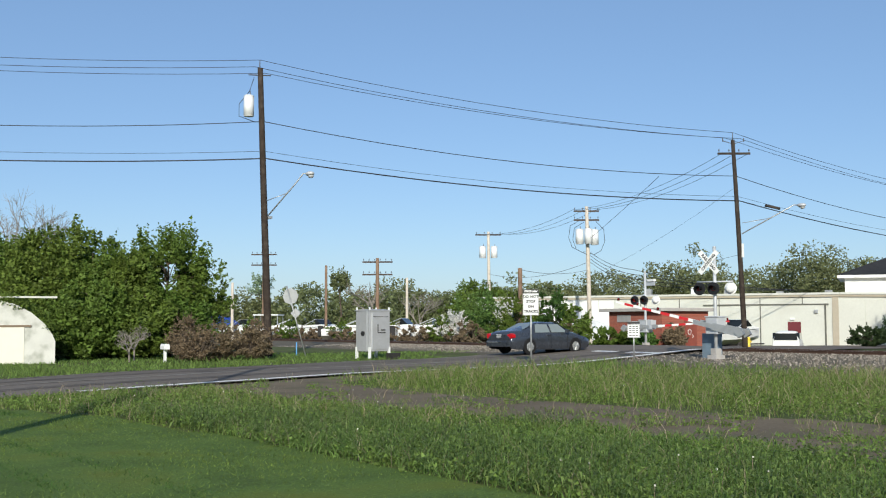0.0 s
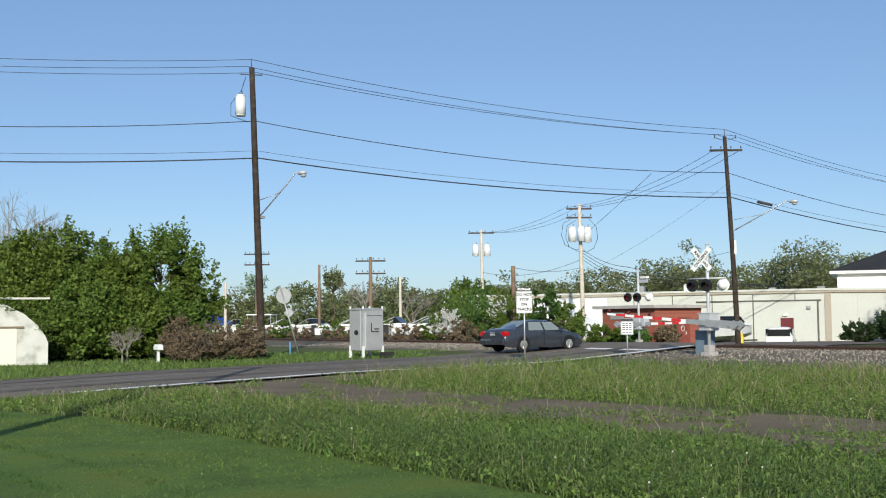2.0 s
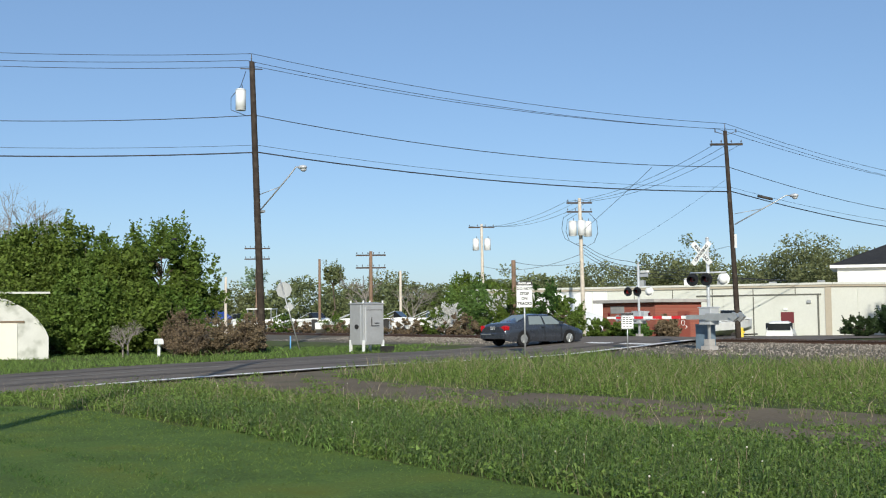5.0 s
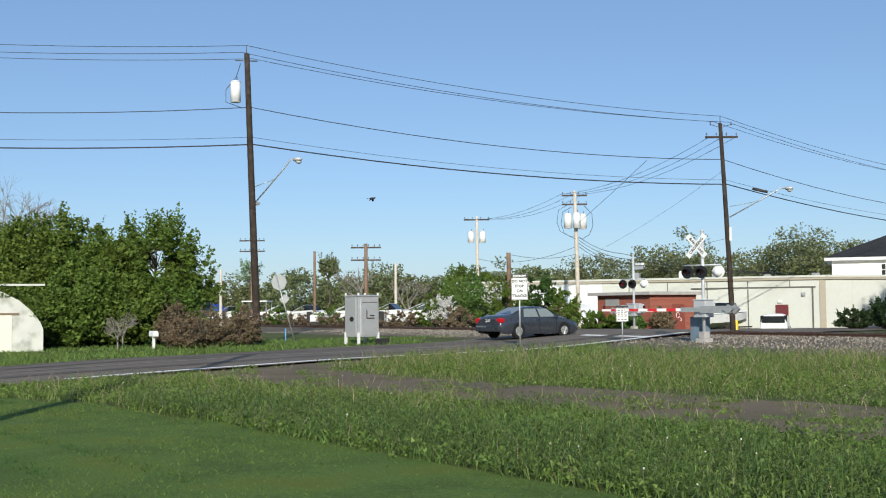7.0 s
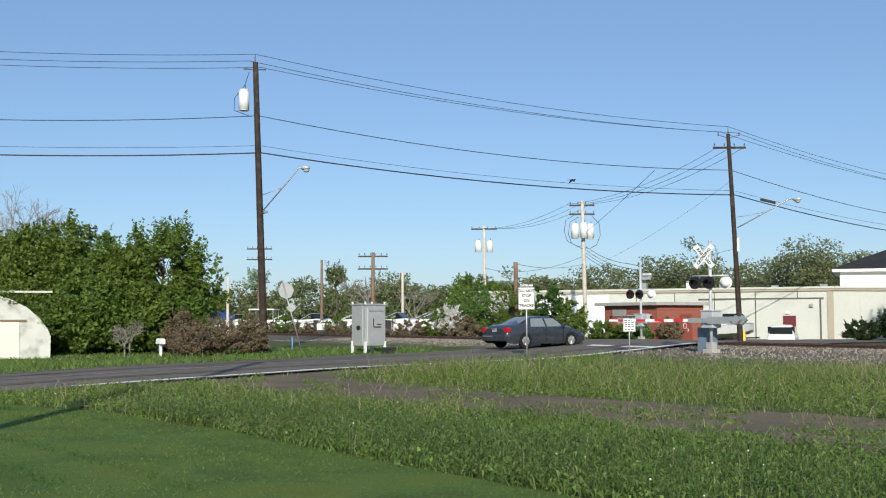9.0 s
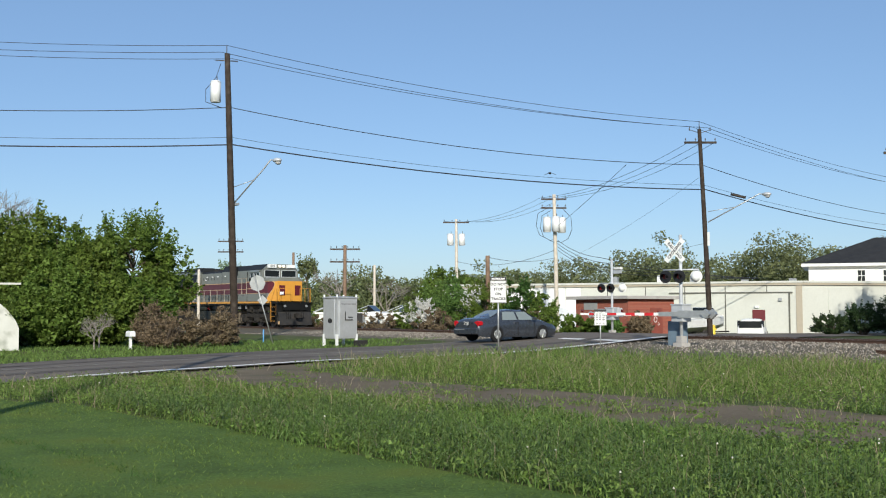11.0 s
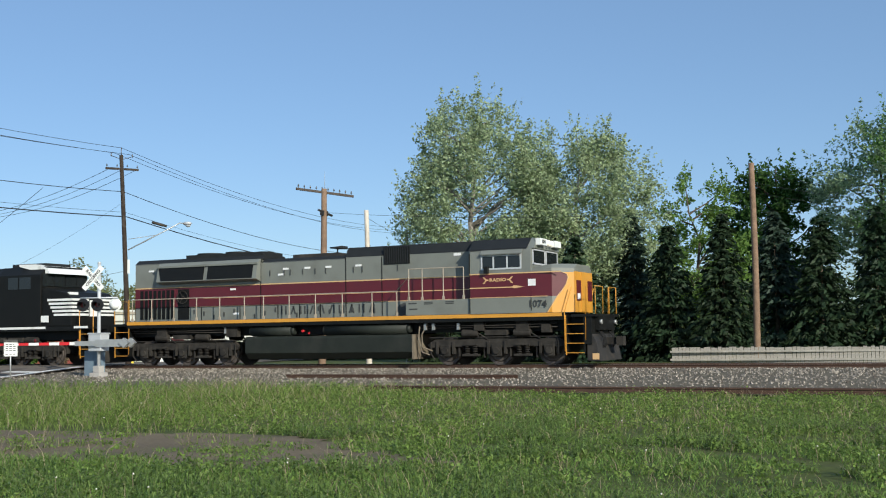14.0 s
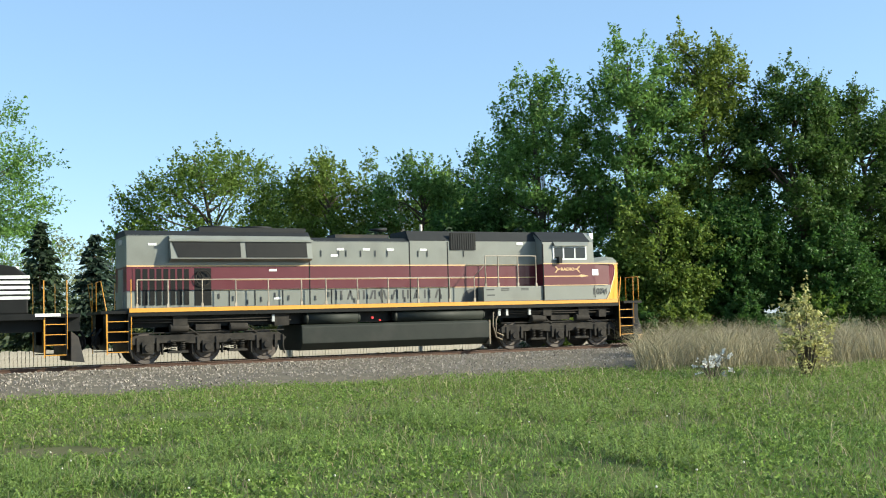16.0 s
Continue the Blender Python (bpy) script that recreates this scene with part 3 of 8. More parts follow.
for k, (x, y, h, w, lf, cl, pr) in enumerate((
        (19.4, 74.0, 16.2, 13.0, L_MID, 110, 120), (26.4, 68.5, 13.4, 9.0, L_MID, 90, 140), (31.0, 65.0, 14.0, 8.0, L_YEL, 80, 140), (35.6, 57.5, 18.4, 9.0, L_YEL, 110, 150),
        (40.0, 53.5, 20.6, 8.0, L_YEL, 100, 130), (44.6, 53.0, 20.6, 8.0, L_MID, 110, 130), (48.5, 49.5, 17.6, 8.5, L_DARK, 110, 190), (53.0, 49.0, 17.0, 9.0, L_DARK, 110, 190),
        (38.6, 50.0, 8.5, 7.0, L_MID, 90, 170), (43.0, 49.0, 8.5, 6.5, L_DARK, 90, 180), (31.5, 58.5, 9.0, 7.0, L_DARK, 90, 160), (47.5, 47.0, 7.0, 6.5, L_DARK, 80, 180),
        (58.0, 47.0, 15.0, 9.0, L_DARK, 90, 170), (36.5, 68.0, 15.0, 9.0, L_DARK, 90, 150), (28.0, 78.0, 14.0, 10.0, L_DARK, 90, 130), (62.0, 50.0, 16.0, 9.0, L_MID, 90, 150))):
    tree("tree", "tall broadleaf tree of the wood beyond the track", 80 + k, x, y, h, w, lf, cl, int(pr * 1.5), 0.145, z0=0.05, shoots=3.0, reach=1.3, rise=0.5, group="trees of the wood", n_limb=34)
for k, (x, y, h) in enumerate(((33.0, 74.0, 14.5), (37.5, 60.0, 14.0), (14.5, 78.0, 10.0))):
    bare_tree("bare_tree", "thin grey tree with bare twigs", 110 + k, x, y, h, 5, group="bare trees", depth=5)

# ---- far woods ----
def far_wood(name, seed, a, b, n, h0, h1, leaf, label, per=32, size=0.33):
    rng = np.random.default_rng(seed)
    qs = []
    for k in range(n):
        t = (k + rng.uniform(0, 1)) / n
        x, y = a[0] + (b[0] - a[0]) * t + rng.normal() * 4, a[1] + (b[1] - a[1]) * t + rng.normal() * 8
        h = rng.uniform(h0, h1) * 0.92 * (1 + 0.12 * math.sin(k * 0.7))
        c, r = crown_centres(rng, 40, h * 0.85, h * 0.7, 0.0, h, belly=0.35)
        c += np.array([x, y, land_z(x, y)])
        qs.append(clump_leaves(rng, c, r * 1.9, per, size, 0.7))
    tagged(new(name, raw(name, np.concatenate(qs), 4, leaf)), label, "woods", kind="stuff")


far_wood("far_wood", 1, (-260, 40), (-150, 140), 66, 7.2, 10.4, L_FAR, "distant green tree line with haze in its leaf colour")
far_wood("far_wood", 2, (-185, 95), (-60, 175), 80, 7.6, 11.2, L_FAR, "distant green tree line with haze in its leaf colour")
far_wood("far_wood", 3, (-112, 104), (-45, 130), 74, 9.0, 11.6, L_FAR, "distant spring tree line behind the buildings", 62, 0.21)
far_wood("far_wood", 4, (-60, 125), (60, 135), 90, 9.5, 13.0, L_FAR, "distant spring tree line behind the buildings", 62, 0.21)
far_wood("far_wood", 5, (50, 110), (140, 60), 40, 11.0, 18.0, L_DARK, "dense dark wood beyond the track")

# single trees that stand above the brush
bare_tree("bare_tree", "slender grey tree with bare spring twigs", 121, -94.3, 56.6, 8.6, 5.0, group="bare trees", depth=5)
bare_tree("bare_tree", "slender grey tree with bare spring twigs", 122, -91.5, 60.0, 6.4, 5.0, group="bare trees", depth=5)
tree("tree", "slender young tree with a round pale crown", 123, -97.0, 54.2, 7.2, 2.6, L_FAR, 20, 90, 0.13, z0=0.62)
tree("tree", "slender young tree with a thin pale crown", 124, -101.8, 48.2, 7.0, 3.4, L_GREY, 16, 60, 0.12, z0=0.55)
tree("tree", "dense round dark green tree beyond the boats", 125, -93.0, 68.0, 6.8, 7.5, L_MID, 60, 150, 0.16, z0=0.0)

# ---- train ----
GREY_P = mat("grey_green_loco_paint", (0.185, 0.195, 0.17), 0.42, var=0.08, scale=1.2, coat=0.2, stain=((0.13, 0.13, 0.11), 0.9, 0.5, 0.85))
MAROON = mat("maroon_loco_paint", (0.095, 0.009, 0.016), 0.4, var=0.1, coat=0.25)
YELLOW = mat("yellow_loco_paint", (0.62, 0.29, 0.035), 0.45, var=0.08, coat=0.2)
CREAM_P = mat("cream_stripe_paint", (0.62, 0.40, 0.19), 0.45, var=0.05)
LOCO_BLACK = mat("black_loco_paint", (0.009, 0.0095, 0.009), 0.5, var=0.3, stain=((0.025, 0.023, 0.02), 0.7, 0.6, 0.85), spec=0.2)
ROOF_BLACK = mat("dark_roof_paint", (0.02, 0.022, 0.023), 0.6, var=0.25, spec=0.2)
# Steel colour set darker, standing in for deep shade under the train
TRUCK_M = mat("dusty_truck_steel_with_shade", (0.042, 0.038, 0.033), 0.85, var=0.4, scale=3, stain=((0.02, 0.019, 0.018), 2.5, 0.45, 0.7))
TANK_M = mat("dark_fuel_tank_paint", (0.02, 0.024, 0.02), 0.6, var=0.25, stain=((0.04, 0.04, 0.035), 1.0, 0.55, 0.85), spec=0.25)
WHEEL_M = mat("wheel_steel", (0.10, 0.085, 0.075), 0.6, 0.4, var=0.3)
LETTER = mat("dark_letter_and_shadow_paint", (0.05, 0.052, 0.05), 0.5, var=0.05)
LETTER_W = mat("white_letter_paint", (0.8, 0.8, 0.78), 0.5, var=0.05)
RACK_GREY = mat("autorack_panel_paint", (0.30, 0.30, 0.275), 0.6, var=0.15, stain=((0.2, 0.17, 0.13), 0.6, 0.55, 0.8))
RACK_ORANGE = mat("autorack_end_paint", (0.68, 0.30, 0.075), 0.6, var=0.12, stain=((0.4, 0.2, 0.08), 0.8, 0.55, 0.8))
HANDRAIL = mat("weathered_tan_handrail", (0.36, 0.31, 0.24), 0.6, var=0.2)
CABLE = mat("dusty_pale_steel", (0.17, 0.14, 0.10), 0.8)
LAMP_ON = glow_mat("headlight_glow", (1.0, 0.92, 0.75), 0.2)


def P(name, parent, material, boxes=(), rods=(), prisms=(), label="", bevel=0.0):
    """One mesh part out of boxes (six bounds), rods (p, q, r) and prisms (outline, lo, hi, axis)."""
    bm = B()
    for b in boxes:
        box(bm, *b)
    for r in rods:
        tube(bm, *r)
    for p in prisms:
        prism(bm, *p)
    return part(name, bm, material, parent, label, bevel)


def each(name, parent, material, boxes, label=""):
    """One part for every box."""
    for b in boxes:
        P(name, parent, material, [b], label=label)


def words(name, text, size, m, material, parent, label="", bold=0.0, wide=1.0):
    """Raised lettering in the built-in font, centred on the pose m."""
    cu = bpy.data.curves.new(name, "FONT")
    cu.body, cu.size, cu.align_x, cu.align_y, cu.extrude, cu.offset, cu.resolution_u = text, size, "CENTER", "CENTER", 0.004, bold, 2
    tmp = new(name, cu)
    me = bpy.data.meshes.new_from_object(tmp.evaluated_get(bpy.context.evaluated_depsgraph_get()))
    bpy.data.objects.remove(tmp)
    me.transform(m @ Matrix.Diagonal((wide, 1, 1, 1)))
    me.materials.clear()
    me.materials.append(material)
    o = new(name, me)
    o.parent = parent
    return tagged(o, label=label)


def side(x, z, y):
    """The pose of writing on a side that faces -y."""
    return Matrix.Translation((x, y, z)) @ Euler((radians(90), 0, 0)).to_matrix().to_4x4()


WHEELSETS = []


def truck(loco, axles, r=0.53):
    xm = axles[1]
    x0, x1 = axles[0] - 0.75, axles[2] + 0.75
    out = []
    bm = B()
    for s in (-1, 1):
        y0, y1 = sorted((s * 0.98, s * 1.16))
        prism(bm, [(x0, 0.78), (x0 + 0.3, 0.98), (xm - 0.9, 0.98), (xm - 0.6, 1.1), (xm + 0.6, 1.1), (xm + 0.9, 0.98), (x1 - 0.3, 0.98), (x1, 0.78),
                   (x1 - 0.1, 0.66), (xm + 1.0, 0.72), (xm + 0.5, 0.66), (xm - 0.5, 0.66), (xm - 1.0, 0.72), (x0 + 0.1, 0.66)], y0, y1, "y")
        for a in axles:
            yy = s * 1.2
            box(bm, a - 0.2, a + 0.2, min(yy, s * 0.9), max(yy, s * 0.9), 0.34, 0.76)
            tube(bm, (a, s * 1.1, 0.54), (a, s * 1.27, 0.54), 0.15, 0.13, 14)
            for d in (-0.34, 0.34):
                box(bm, a + d - 0.05, a + d + 0.05, min(s * 1.0, s * 1.2), max(s * 1.0, s * 1.2), 0.42, 0.9)
        for a, b in zip(axles, axles[1:]):
            m = (a + b) / 2
            for d in (-0.16, 0.16):
                for k in range(5):
                    tube(bm, (m + d, s * 1.12, 0.42 + k * 0.065), (m + d, s * 1.12, 0.45 + k * 0.065), 0.10, 0.10, 10)
            box(bm, m - 0.34, m + 0.34, min(s * 1.0, s * 1.24), max(s * 1.0, s * 1.24), 0.34, 0.42)
            box(bm, m - 0.28, m + 0.28, min(s * 1.0, s * 1.24), max(s * 1.0, s * 1.24), 0.74, 0.8)
            tube(bm, (m - 0.3, s * 1.22, 1.2), (m + 0.35, s * 1.22, 1.2), 0.15, 0.13, 12)
            tube(bm, (m + 0.35, s * 1.22, 1.2), (m + 0.7, s * 1.18, 0.98), 0.03, 0.03, 6)
            box(bm, m - 0.55, m - 0.5, min(s * 0.9, s * 1.1), max(s * 0.9, s * 1.1), 0.3, 0.95)
            box(bm, m + 0.5, m + 0.56, min(s * 0.9, s * 1.1), max(s * 0.9, s * 1.1), 0.28, 0.95)
        box(bm, xm - 0.45, xm + 0.45, min(s * 0.95, s * 1.26), max(s * 0.95, s * 1.26), 1.12, 1.32)
        tube(bm, (x0 + 0.1, s * 1.2, 1.05), (x1 - 0.1, s * 1.2, 1.05), 0.025, 0.025, 6)
        for xx in (x0 + 0.15, x1 - 0.15):
            bent(bm, [(xx, s * 1.18, 0.9), (xx, s * 1.2, 0.45), (xx + 0.1, s * 1.05, 0.2)], 0.03)
    box(bm, x0 + 0.2, x1 - 0.2, -0.6, 0.6, 0.55, 0.95)
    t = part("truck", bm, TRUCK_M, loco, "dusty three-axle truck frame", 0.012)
    for a in axles:
        bm = B()
        for s in (-1, 1):
            tube(bm, (0, s * 0.69, 0), (0, s * 0.83, 0), r, r, 28)
            tube(bm, (0, s * 0.66, 0), (0, s * 0.69, 0), r + 0.03, r + 0.03, 28)
            tube(bm, (0, s * 0.83, 0), (0, s * 0.845, 0), r * 0.78, r * 0.7, 20)
        tube(bm, (0, -0.9, 0), (0, 0.9, 0), 0.1, 0.1, 10)
        w = part("wheelset", bm, WHEEL_M, t, "worn steel wheels on an axle")
        w.location = (a, 0, r)
        WHEELSETS.append((w, a, r))
    return t


def railing(name, loco, xs, z0, z1, y, material, r=0.022, ends=True):
    bm = B()
    for x in xs:
        tube(bm, (x, y, z0), (x, y, z1), r, r, 6)
        box(bm, x - 0.04, x + 0.04, y - 0.03, y + 0.03, z0, z0 + 0.14)
    tube(bm, (xs[0], y, z1), (xs[-1], y, z1), r, r, 6)
    return part(name, bm, material, loco, "thin walkway handrail")


def ladder(name, loco, x0, x1, y, z0, z1, n, body, edge, lab):
    """Corner steps: dark well, treads with coloured edges, side stringers."""
    t = P(name, loco, body, [(x0, x0 + 0.05, -abs(y), abs(y), z0 + 0.1, z1), (x1 - 0.05, x1, -abs(y), abs(y), z0, z1),
                             (x0, x1, -0.75, 0.75, 0.75, z1)], label=lab)
    for s in (-1, 1):
        for k in range(n):
            z = z0 + (z1 - z0) * k / n
            P("tread", t, body, [(x0 + 0.04, x1 - 0.04, min(s * abs(y), s * (abs(y) - 0.35)), max(s * abs(y), s * (abs(y) - 0.35)), z, z + 0.035)])
            P("tread_edge", t, edge, [(x0 + 0.03, x1 - 0.03, s * abs(y) - 0.006, s * abs(y) + 0.006, z + 0.012, z + 0.036)])
        P("stringer", t, edge, [(x0 - 0.015, x0 + 0.02, s * abs(y) - 0.014, s * abs(y) + 0.014, z0 - 0.05, z1 + 0.02)])
    return t


def coupler(loco, x, d):
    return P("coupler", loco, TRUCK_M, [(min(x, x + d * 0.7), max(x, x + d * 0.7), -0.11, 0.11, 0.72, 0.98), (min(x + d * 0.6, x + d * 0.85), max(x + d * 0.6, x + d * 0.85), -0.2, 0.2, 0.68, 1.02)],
             label="knuckle coupler")


def hoses(loco, x, d):
    for y in (-0.75, -0.6, -0.45, 0.5, 0.65):
        bm = B()
        bent(bm, [(x, y, 1.25), (x + d * 0.18, y, 1.0), (x + d * 0.22, y, 0.75), (x + d * 0.1, y * 0.95, 0.55)], 0.025)
        part("air_hose", bm, RUBBER, loco, "hanging rubber air hose")


def red_locomotive():
    T = thing("locomotive", "grey, maroon and yellow diesel locomotive with black roof", "locomotive")
    H = 0.98  # half width of the hood
    # frame
    fr = P("underframe", T, LOCO_BLACK, [(-0.85, 21.1, -1.0, 1.0, 1.25, 1.74)])
    P("walkway", T, LOCO_BLACK, [(-0.25, 19.9, -1.49, 1.49, 1.64, 1.92)])
    for s in (-1, 1):
        P("sill_stripe", fr, YELLOW, [(-0.22, 19.87, min(s * 1.49, s * 1.512), max(s * 1.49, s * 1.512), 1.775, 1.915)], label="yellow stripe along the sill")
    # long hood in three bands
    P("lower_hood", T, GREY_P, [(-0.2, 13.5, -H, H, 1.92, 2.52)], label="grey lower hood panels", bevel=0.01)
    P("maroon_band", T, MAROON, [(-0.2, 16.25, -H - 0.004, H + 0.004, 2.52, 3.37)], label="maroon band along the hood")
    for b_ in ((-0.2, 6.45, -H, H, 3.37, 4.46), (6.45, 10.55, -H, H, 3.37, 4.30), (10.55, 16.25, -H, H, 3.37, 4.36)):
        P("upper_hood", T, GREY_P, [b_], label="grey upper hood", bevel=0.015)
    for s in (-1, 1):
        y = s * (H + 0.006)
        a, b = sorted((y, y + s * 0.006))
        P("pinstripe", T, CREAM_P, [(-0.2, 16.25, a, b, 3.36, 3.405)])
        P("pinstripe", T, CREAM_P, prisms=[([(3.5, 2.865), (3.75, 2.90), (16.25, 2.90), (16.25, 2.865)], a, b, "y")])
        P("pinstripe", T, CREAM_P, [(2.4, 16.25, a, b, 2.505, 2.53)])
    # roof
    P("hood_roof", T, ROOF_BLACK, prisms=[([(-H - 0.01, 4.44), (H + 0.01, 4.44), (H - 0.25, 4.64), (-H + 0.25, 4.64)], -0.22, 6.5, "x"),
                                          ([(-H - 0.01, 4.28), (H + 0.01, 4.28), (H - 0.2, 4.44), (-H + 0.2, 4.44)], 6.5, 10.55, "x"),
                                          ([(-H - 0.01, 4.34), (H + 0.01, 4.34), (H - 0.25, 4.74), (-H + 0.25, 4.74)], 10.53, 16.3, "x")], label="dark hood roof")
    P("radiator_fan_deck", T, ROOF_BLACK, [(2.4, 6.4, -0.75, 0.75, 4.6, 4.78)], [((3.2, 0, 4.78), (3.2, 0, 4.86), 0.62, 0.62, 18), ((4.7, 0, 4.78), (4.7, 0, 4.86), 0.62, 0.62, 18), ((6.0, 0, 4.7), (6.0, 0, 4.82), 0.4, 0.4, 14)], label="dark radiator fan deck")
    P("exhaust_stack", T, BLACK_SOOT, [(7.7, 9.9, -0.45, 0.45, 4.42, 4.6)], label="sooty exhaust silencer")
    P("horn", T, ROOF_BLACK, rods=[((9.6, 0, 4.5), (9.6, 0, 4.85), 0.03, 0.03, 6)] + [((9.35, y, 4.83), (9.95, y, 4.83), 0.03, 0.07, 8) for y in (-0.18, 0, 0.18)] + [((9.6, -0.2, 4.8), (9.6, 0.2, 4.8), 0.025, 0.025, 6)], label="five-chime air horn")
    # radiator wings with dark screens
    for s in (-1, 1):
        o = [(s * 0.96, 3.50), (s * 1.36, 3.62), (s * 1.22, 4.30), (s * 1.08, 4.44), (s * 0.9, 4.46)]
        w = P("radiator_wing", T, GREY_P, prisms=[(o, 1.25, 6.45, "x")], label="grey flared radiator housing")
        nx, nz = 0.68, 0.14
        for x0, x1 in ((1.5, 3.75), (3.95, 6.25)):
            bm = B()
            v = [bm.verts.new(p) for p in ((x0, s * 1.37, 3.66), (x1, s * 1.37, 3.66), (x1, s * 1.255, 4.22), (x0 - 0.2 * (x0 < 2), s * 1.255, 4.22))]
            q = [bm.verts.new((p.co.x, p.co.y - s * 0.06, p.co.z)) for p in v]
            bm.faces.new(v)
            bm.faces.new(q[::-1])
            for k in range(4):
                bm.faces.new((v[k], q[k], q[(k + 1) % 4], v[(k + 1) % 4]))
            part("radiator_screen", bm, LOCO_BLACK, w, "black radiator screen")
        P("wing_visor", w, GREY_P, [(1.2, 6.5, min(s * 1.2, s * 1.30), max(s * 1.2, s * 1.30), 4.23, 4.31)])
    # blower and grille section
    for s in (-1, 1):
        a, b = sorted((s * H, s * (H + 0.03)))
        g = P("intake_grille", T, LOCO_BLACK, [(12.3, 13.45, a, b, 3.98, 4.66)], label="black slatted intake grille")
        each("grille_slat", g, ROOF_BLACK, [(12.34 + 0.1 * k, 12.38 + 0.1 * k, min(a, b) - 0.015, max(a, b) + 0.015, 4.0, 4.64) for k in range(11)])
        # rear louvres: upright dark slots
        g = P("rear_louvre", T, MAROON, [(0.0, 2.0, min(s * H, s * (H + 0.02)), max(s * H, s * (H + 0.02)), 2.56, 3.33)], label="louvred dynamic brake panel")
        each("louvre_slot", g, LOCO_BLACK, [(0.1 + 0.24 * k, 0.27 + 0.24 * k, min(s * (H + 0.012), s * (H + 0.028)), max(s * (H + 0.012), s * (H + 0.028)), 2.02, 3.28) for k in range(8)])
        # recess with a handbrake wheel: a black plate stands for its shade
        P("brake_recess", T, LOCO_BLACK, [(2.15, 2.75, min(s * H, s * (H + 0.012)), max(s * H, s * (H + 0.012)), 1.98, 3.3)], label="black plate standing for the shaded handbrake recess")
        bm = B()
        n = 18
        for k in range(n):
            p, q = [(2.45 + 0.27 * math.cos(a_), s * (H + 0.09), 2.95 + 0.27 * math.sin(a_)) for a_ in (k * math.tau / n, (k + 1) * math.tau / n)]
            tube(bm, p, q, 0.02, 0.02, 5)
        for k in range(3):
            a_ = k * math.tau / 3
            tube(bm, (2.45, s * (H + 0.09), 2.95), (2.45 + 0.27 * math.cos(a_), s * (H + 0.09), 2.95 + 0.27 * math.sin(a_)), 0.018, 0.018, 5)
        tube(bm, (2.45, s * H, 2.95), (2.45, s * (H + 0.1), 2.95), 0.05, 0.05, 8)
        part("handbrake_wheel", bm, TRUCK_M, T, "dark steel handbrake wheel")
        # hood doors: seams, latches and handles
        lt = B()
        for x in (3.4, 4.35, 5.4, 6.45, 7.3, 8.35, 9.35, 10.55, 11.8, 12.2, 13.5):
            P("door_seam", T, LOCO_BLACK, [(x - 0.018, x + 0.018, min(s * H, s * (H + 0.012)), max(s * H, s * (H + 0.012)), 1.95, 2.5 if x not in (6.45, 10.55, 12.2) else 4.3)])
        for x in np.arange(3.0, 12.0, 0.52):
            box(lt, x, x + 0.05, min(s * H, s * (H + 0.03)), max(s * H, s * (H + 0.03)), 2.1 + 0.12 * math.sin(x * 9), 2.28 + 0.12 * math.sin(x * 9))
        for x in (6.9, 7.6, 7.9, 8.5, 9.1, 9.6, 10.9, 11.3, 12.9):
            box(lt, x, x + 0.03, min(s * H, s * (H + 0.03)), max(s * H, s * (H + 0.03)), 3.72, 3.95)
        tagged(part("door_latches", lt, LETTER, T, "small door latches"), kind="stuff")
        each("placard", T, LETTER_W, [(x, x + 0.28, min(s * H, s * (H + 0.014)), max(s * H, s * (H + 0.014)), z, z + 0.08) for x, z in ((0.55, 4.1), (4.9, 3.18), (7.55, 3.95), (8.6, 3.95), (9.6, 3.95), (11.0, 3.95), (5.05, 2.15), (7.3, 3.72))], label="small white placards")
        P("placard", T, LETTER_W, [(15.35, 15.65, min(s * H, s * (H + 0.014)), max(s * H, s * (H + 0.014)), 4.2, 4.3)])
    # railway name along the hood, as bars
    for k in range(10):
        x = 7.45 + k * 0.46
        P("name_bar", T, LETTER, prisms=[([(x, 2.10), (x + 0.07, 2.10), (x + 0.07 + 0.12 * (k % 2), 2.44), (x + 0.12 * (k % 2), 2.44)], -H - 0.010, -H, "y"), ([(x + 0.2, 2.10), (x + 0.27, 2.10), (x + 0.27 - 0.1 * (k % 3 == 1), 2.44), (x + 0.2 - 0.1 * (k % 3 == 1), 2.44)], -H - 0.010, -H, "y")], label="dark letter-sized bars")
    # low box with raised walkway behind the cab
    P("equipment_box", T, GREY_P, [(13.5, 16.25, -1.48, 1.48, 1.92, 2.50)], label="grey equipment cabinet behind the cab", bevel=0.012)
    each("cabinet_vent", T, LETTER, [(x, x + 0.36, -1.49, -1.478, z, z + 0.035) for x in (14.3, 15.2) for z in (2.34, 2.40)] + [(13.65, 14.0, -1.49, -1.478, 2.14, 2.19), (13.62, 13.98, -1.49, -1.478, 2.36, 2.41)])
    # Dark patch painted on the hood as the equipment cabinet's cast shadow
    P("cabinet_mark", T, LETTER, prisms=[([(12.75, 1.95), (13.48, 1.95), (13.48, 2.42), (13.2, 2.45), (13.0, 2.38), (12.85, 2.25)], -H - 0.012, -H, "y")], label="dark patch shaped as the cabinet's cast shadow")
    railing("handrail", T, [0.05, 1.1, 2.3, 3.5, 4.7, 5.95, 6.9, 8.15, 9.4, 10.65, 12.0, 13.1], 1.92, 2.88, -1.46, HANDRAIL)
    railing("handrail", T, [0.05, 2.3, 4.7, 6.9, 9.4, 12.0, 13.1], 1.92, 2.88, 1.46, HANDRAIL)
    bm = B()
    bent(bm, [(13.1, -1.46, 2.88), (13.62, -1.46, 3.42), (13.62, -1.46, 2.52)], 0.022)
    part("handrail", bm, HANDRAIL, T)
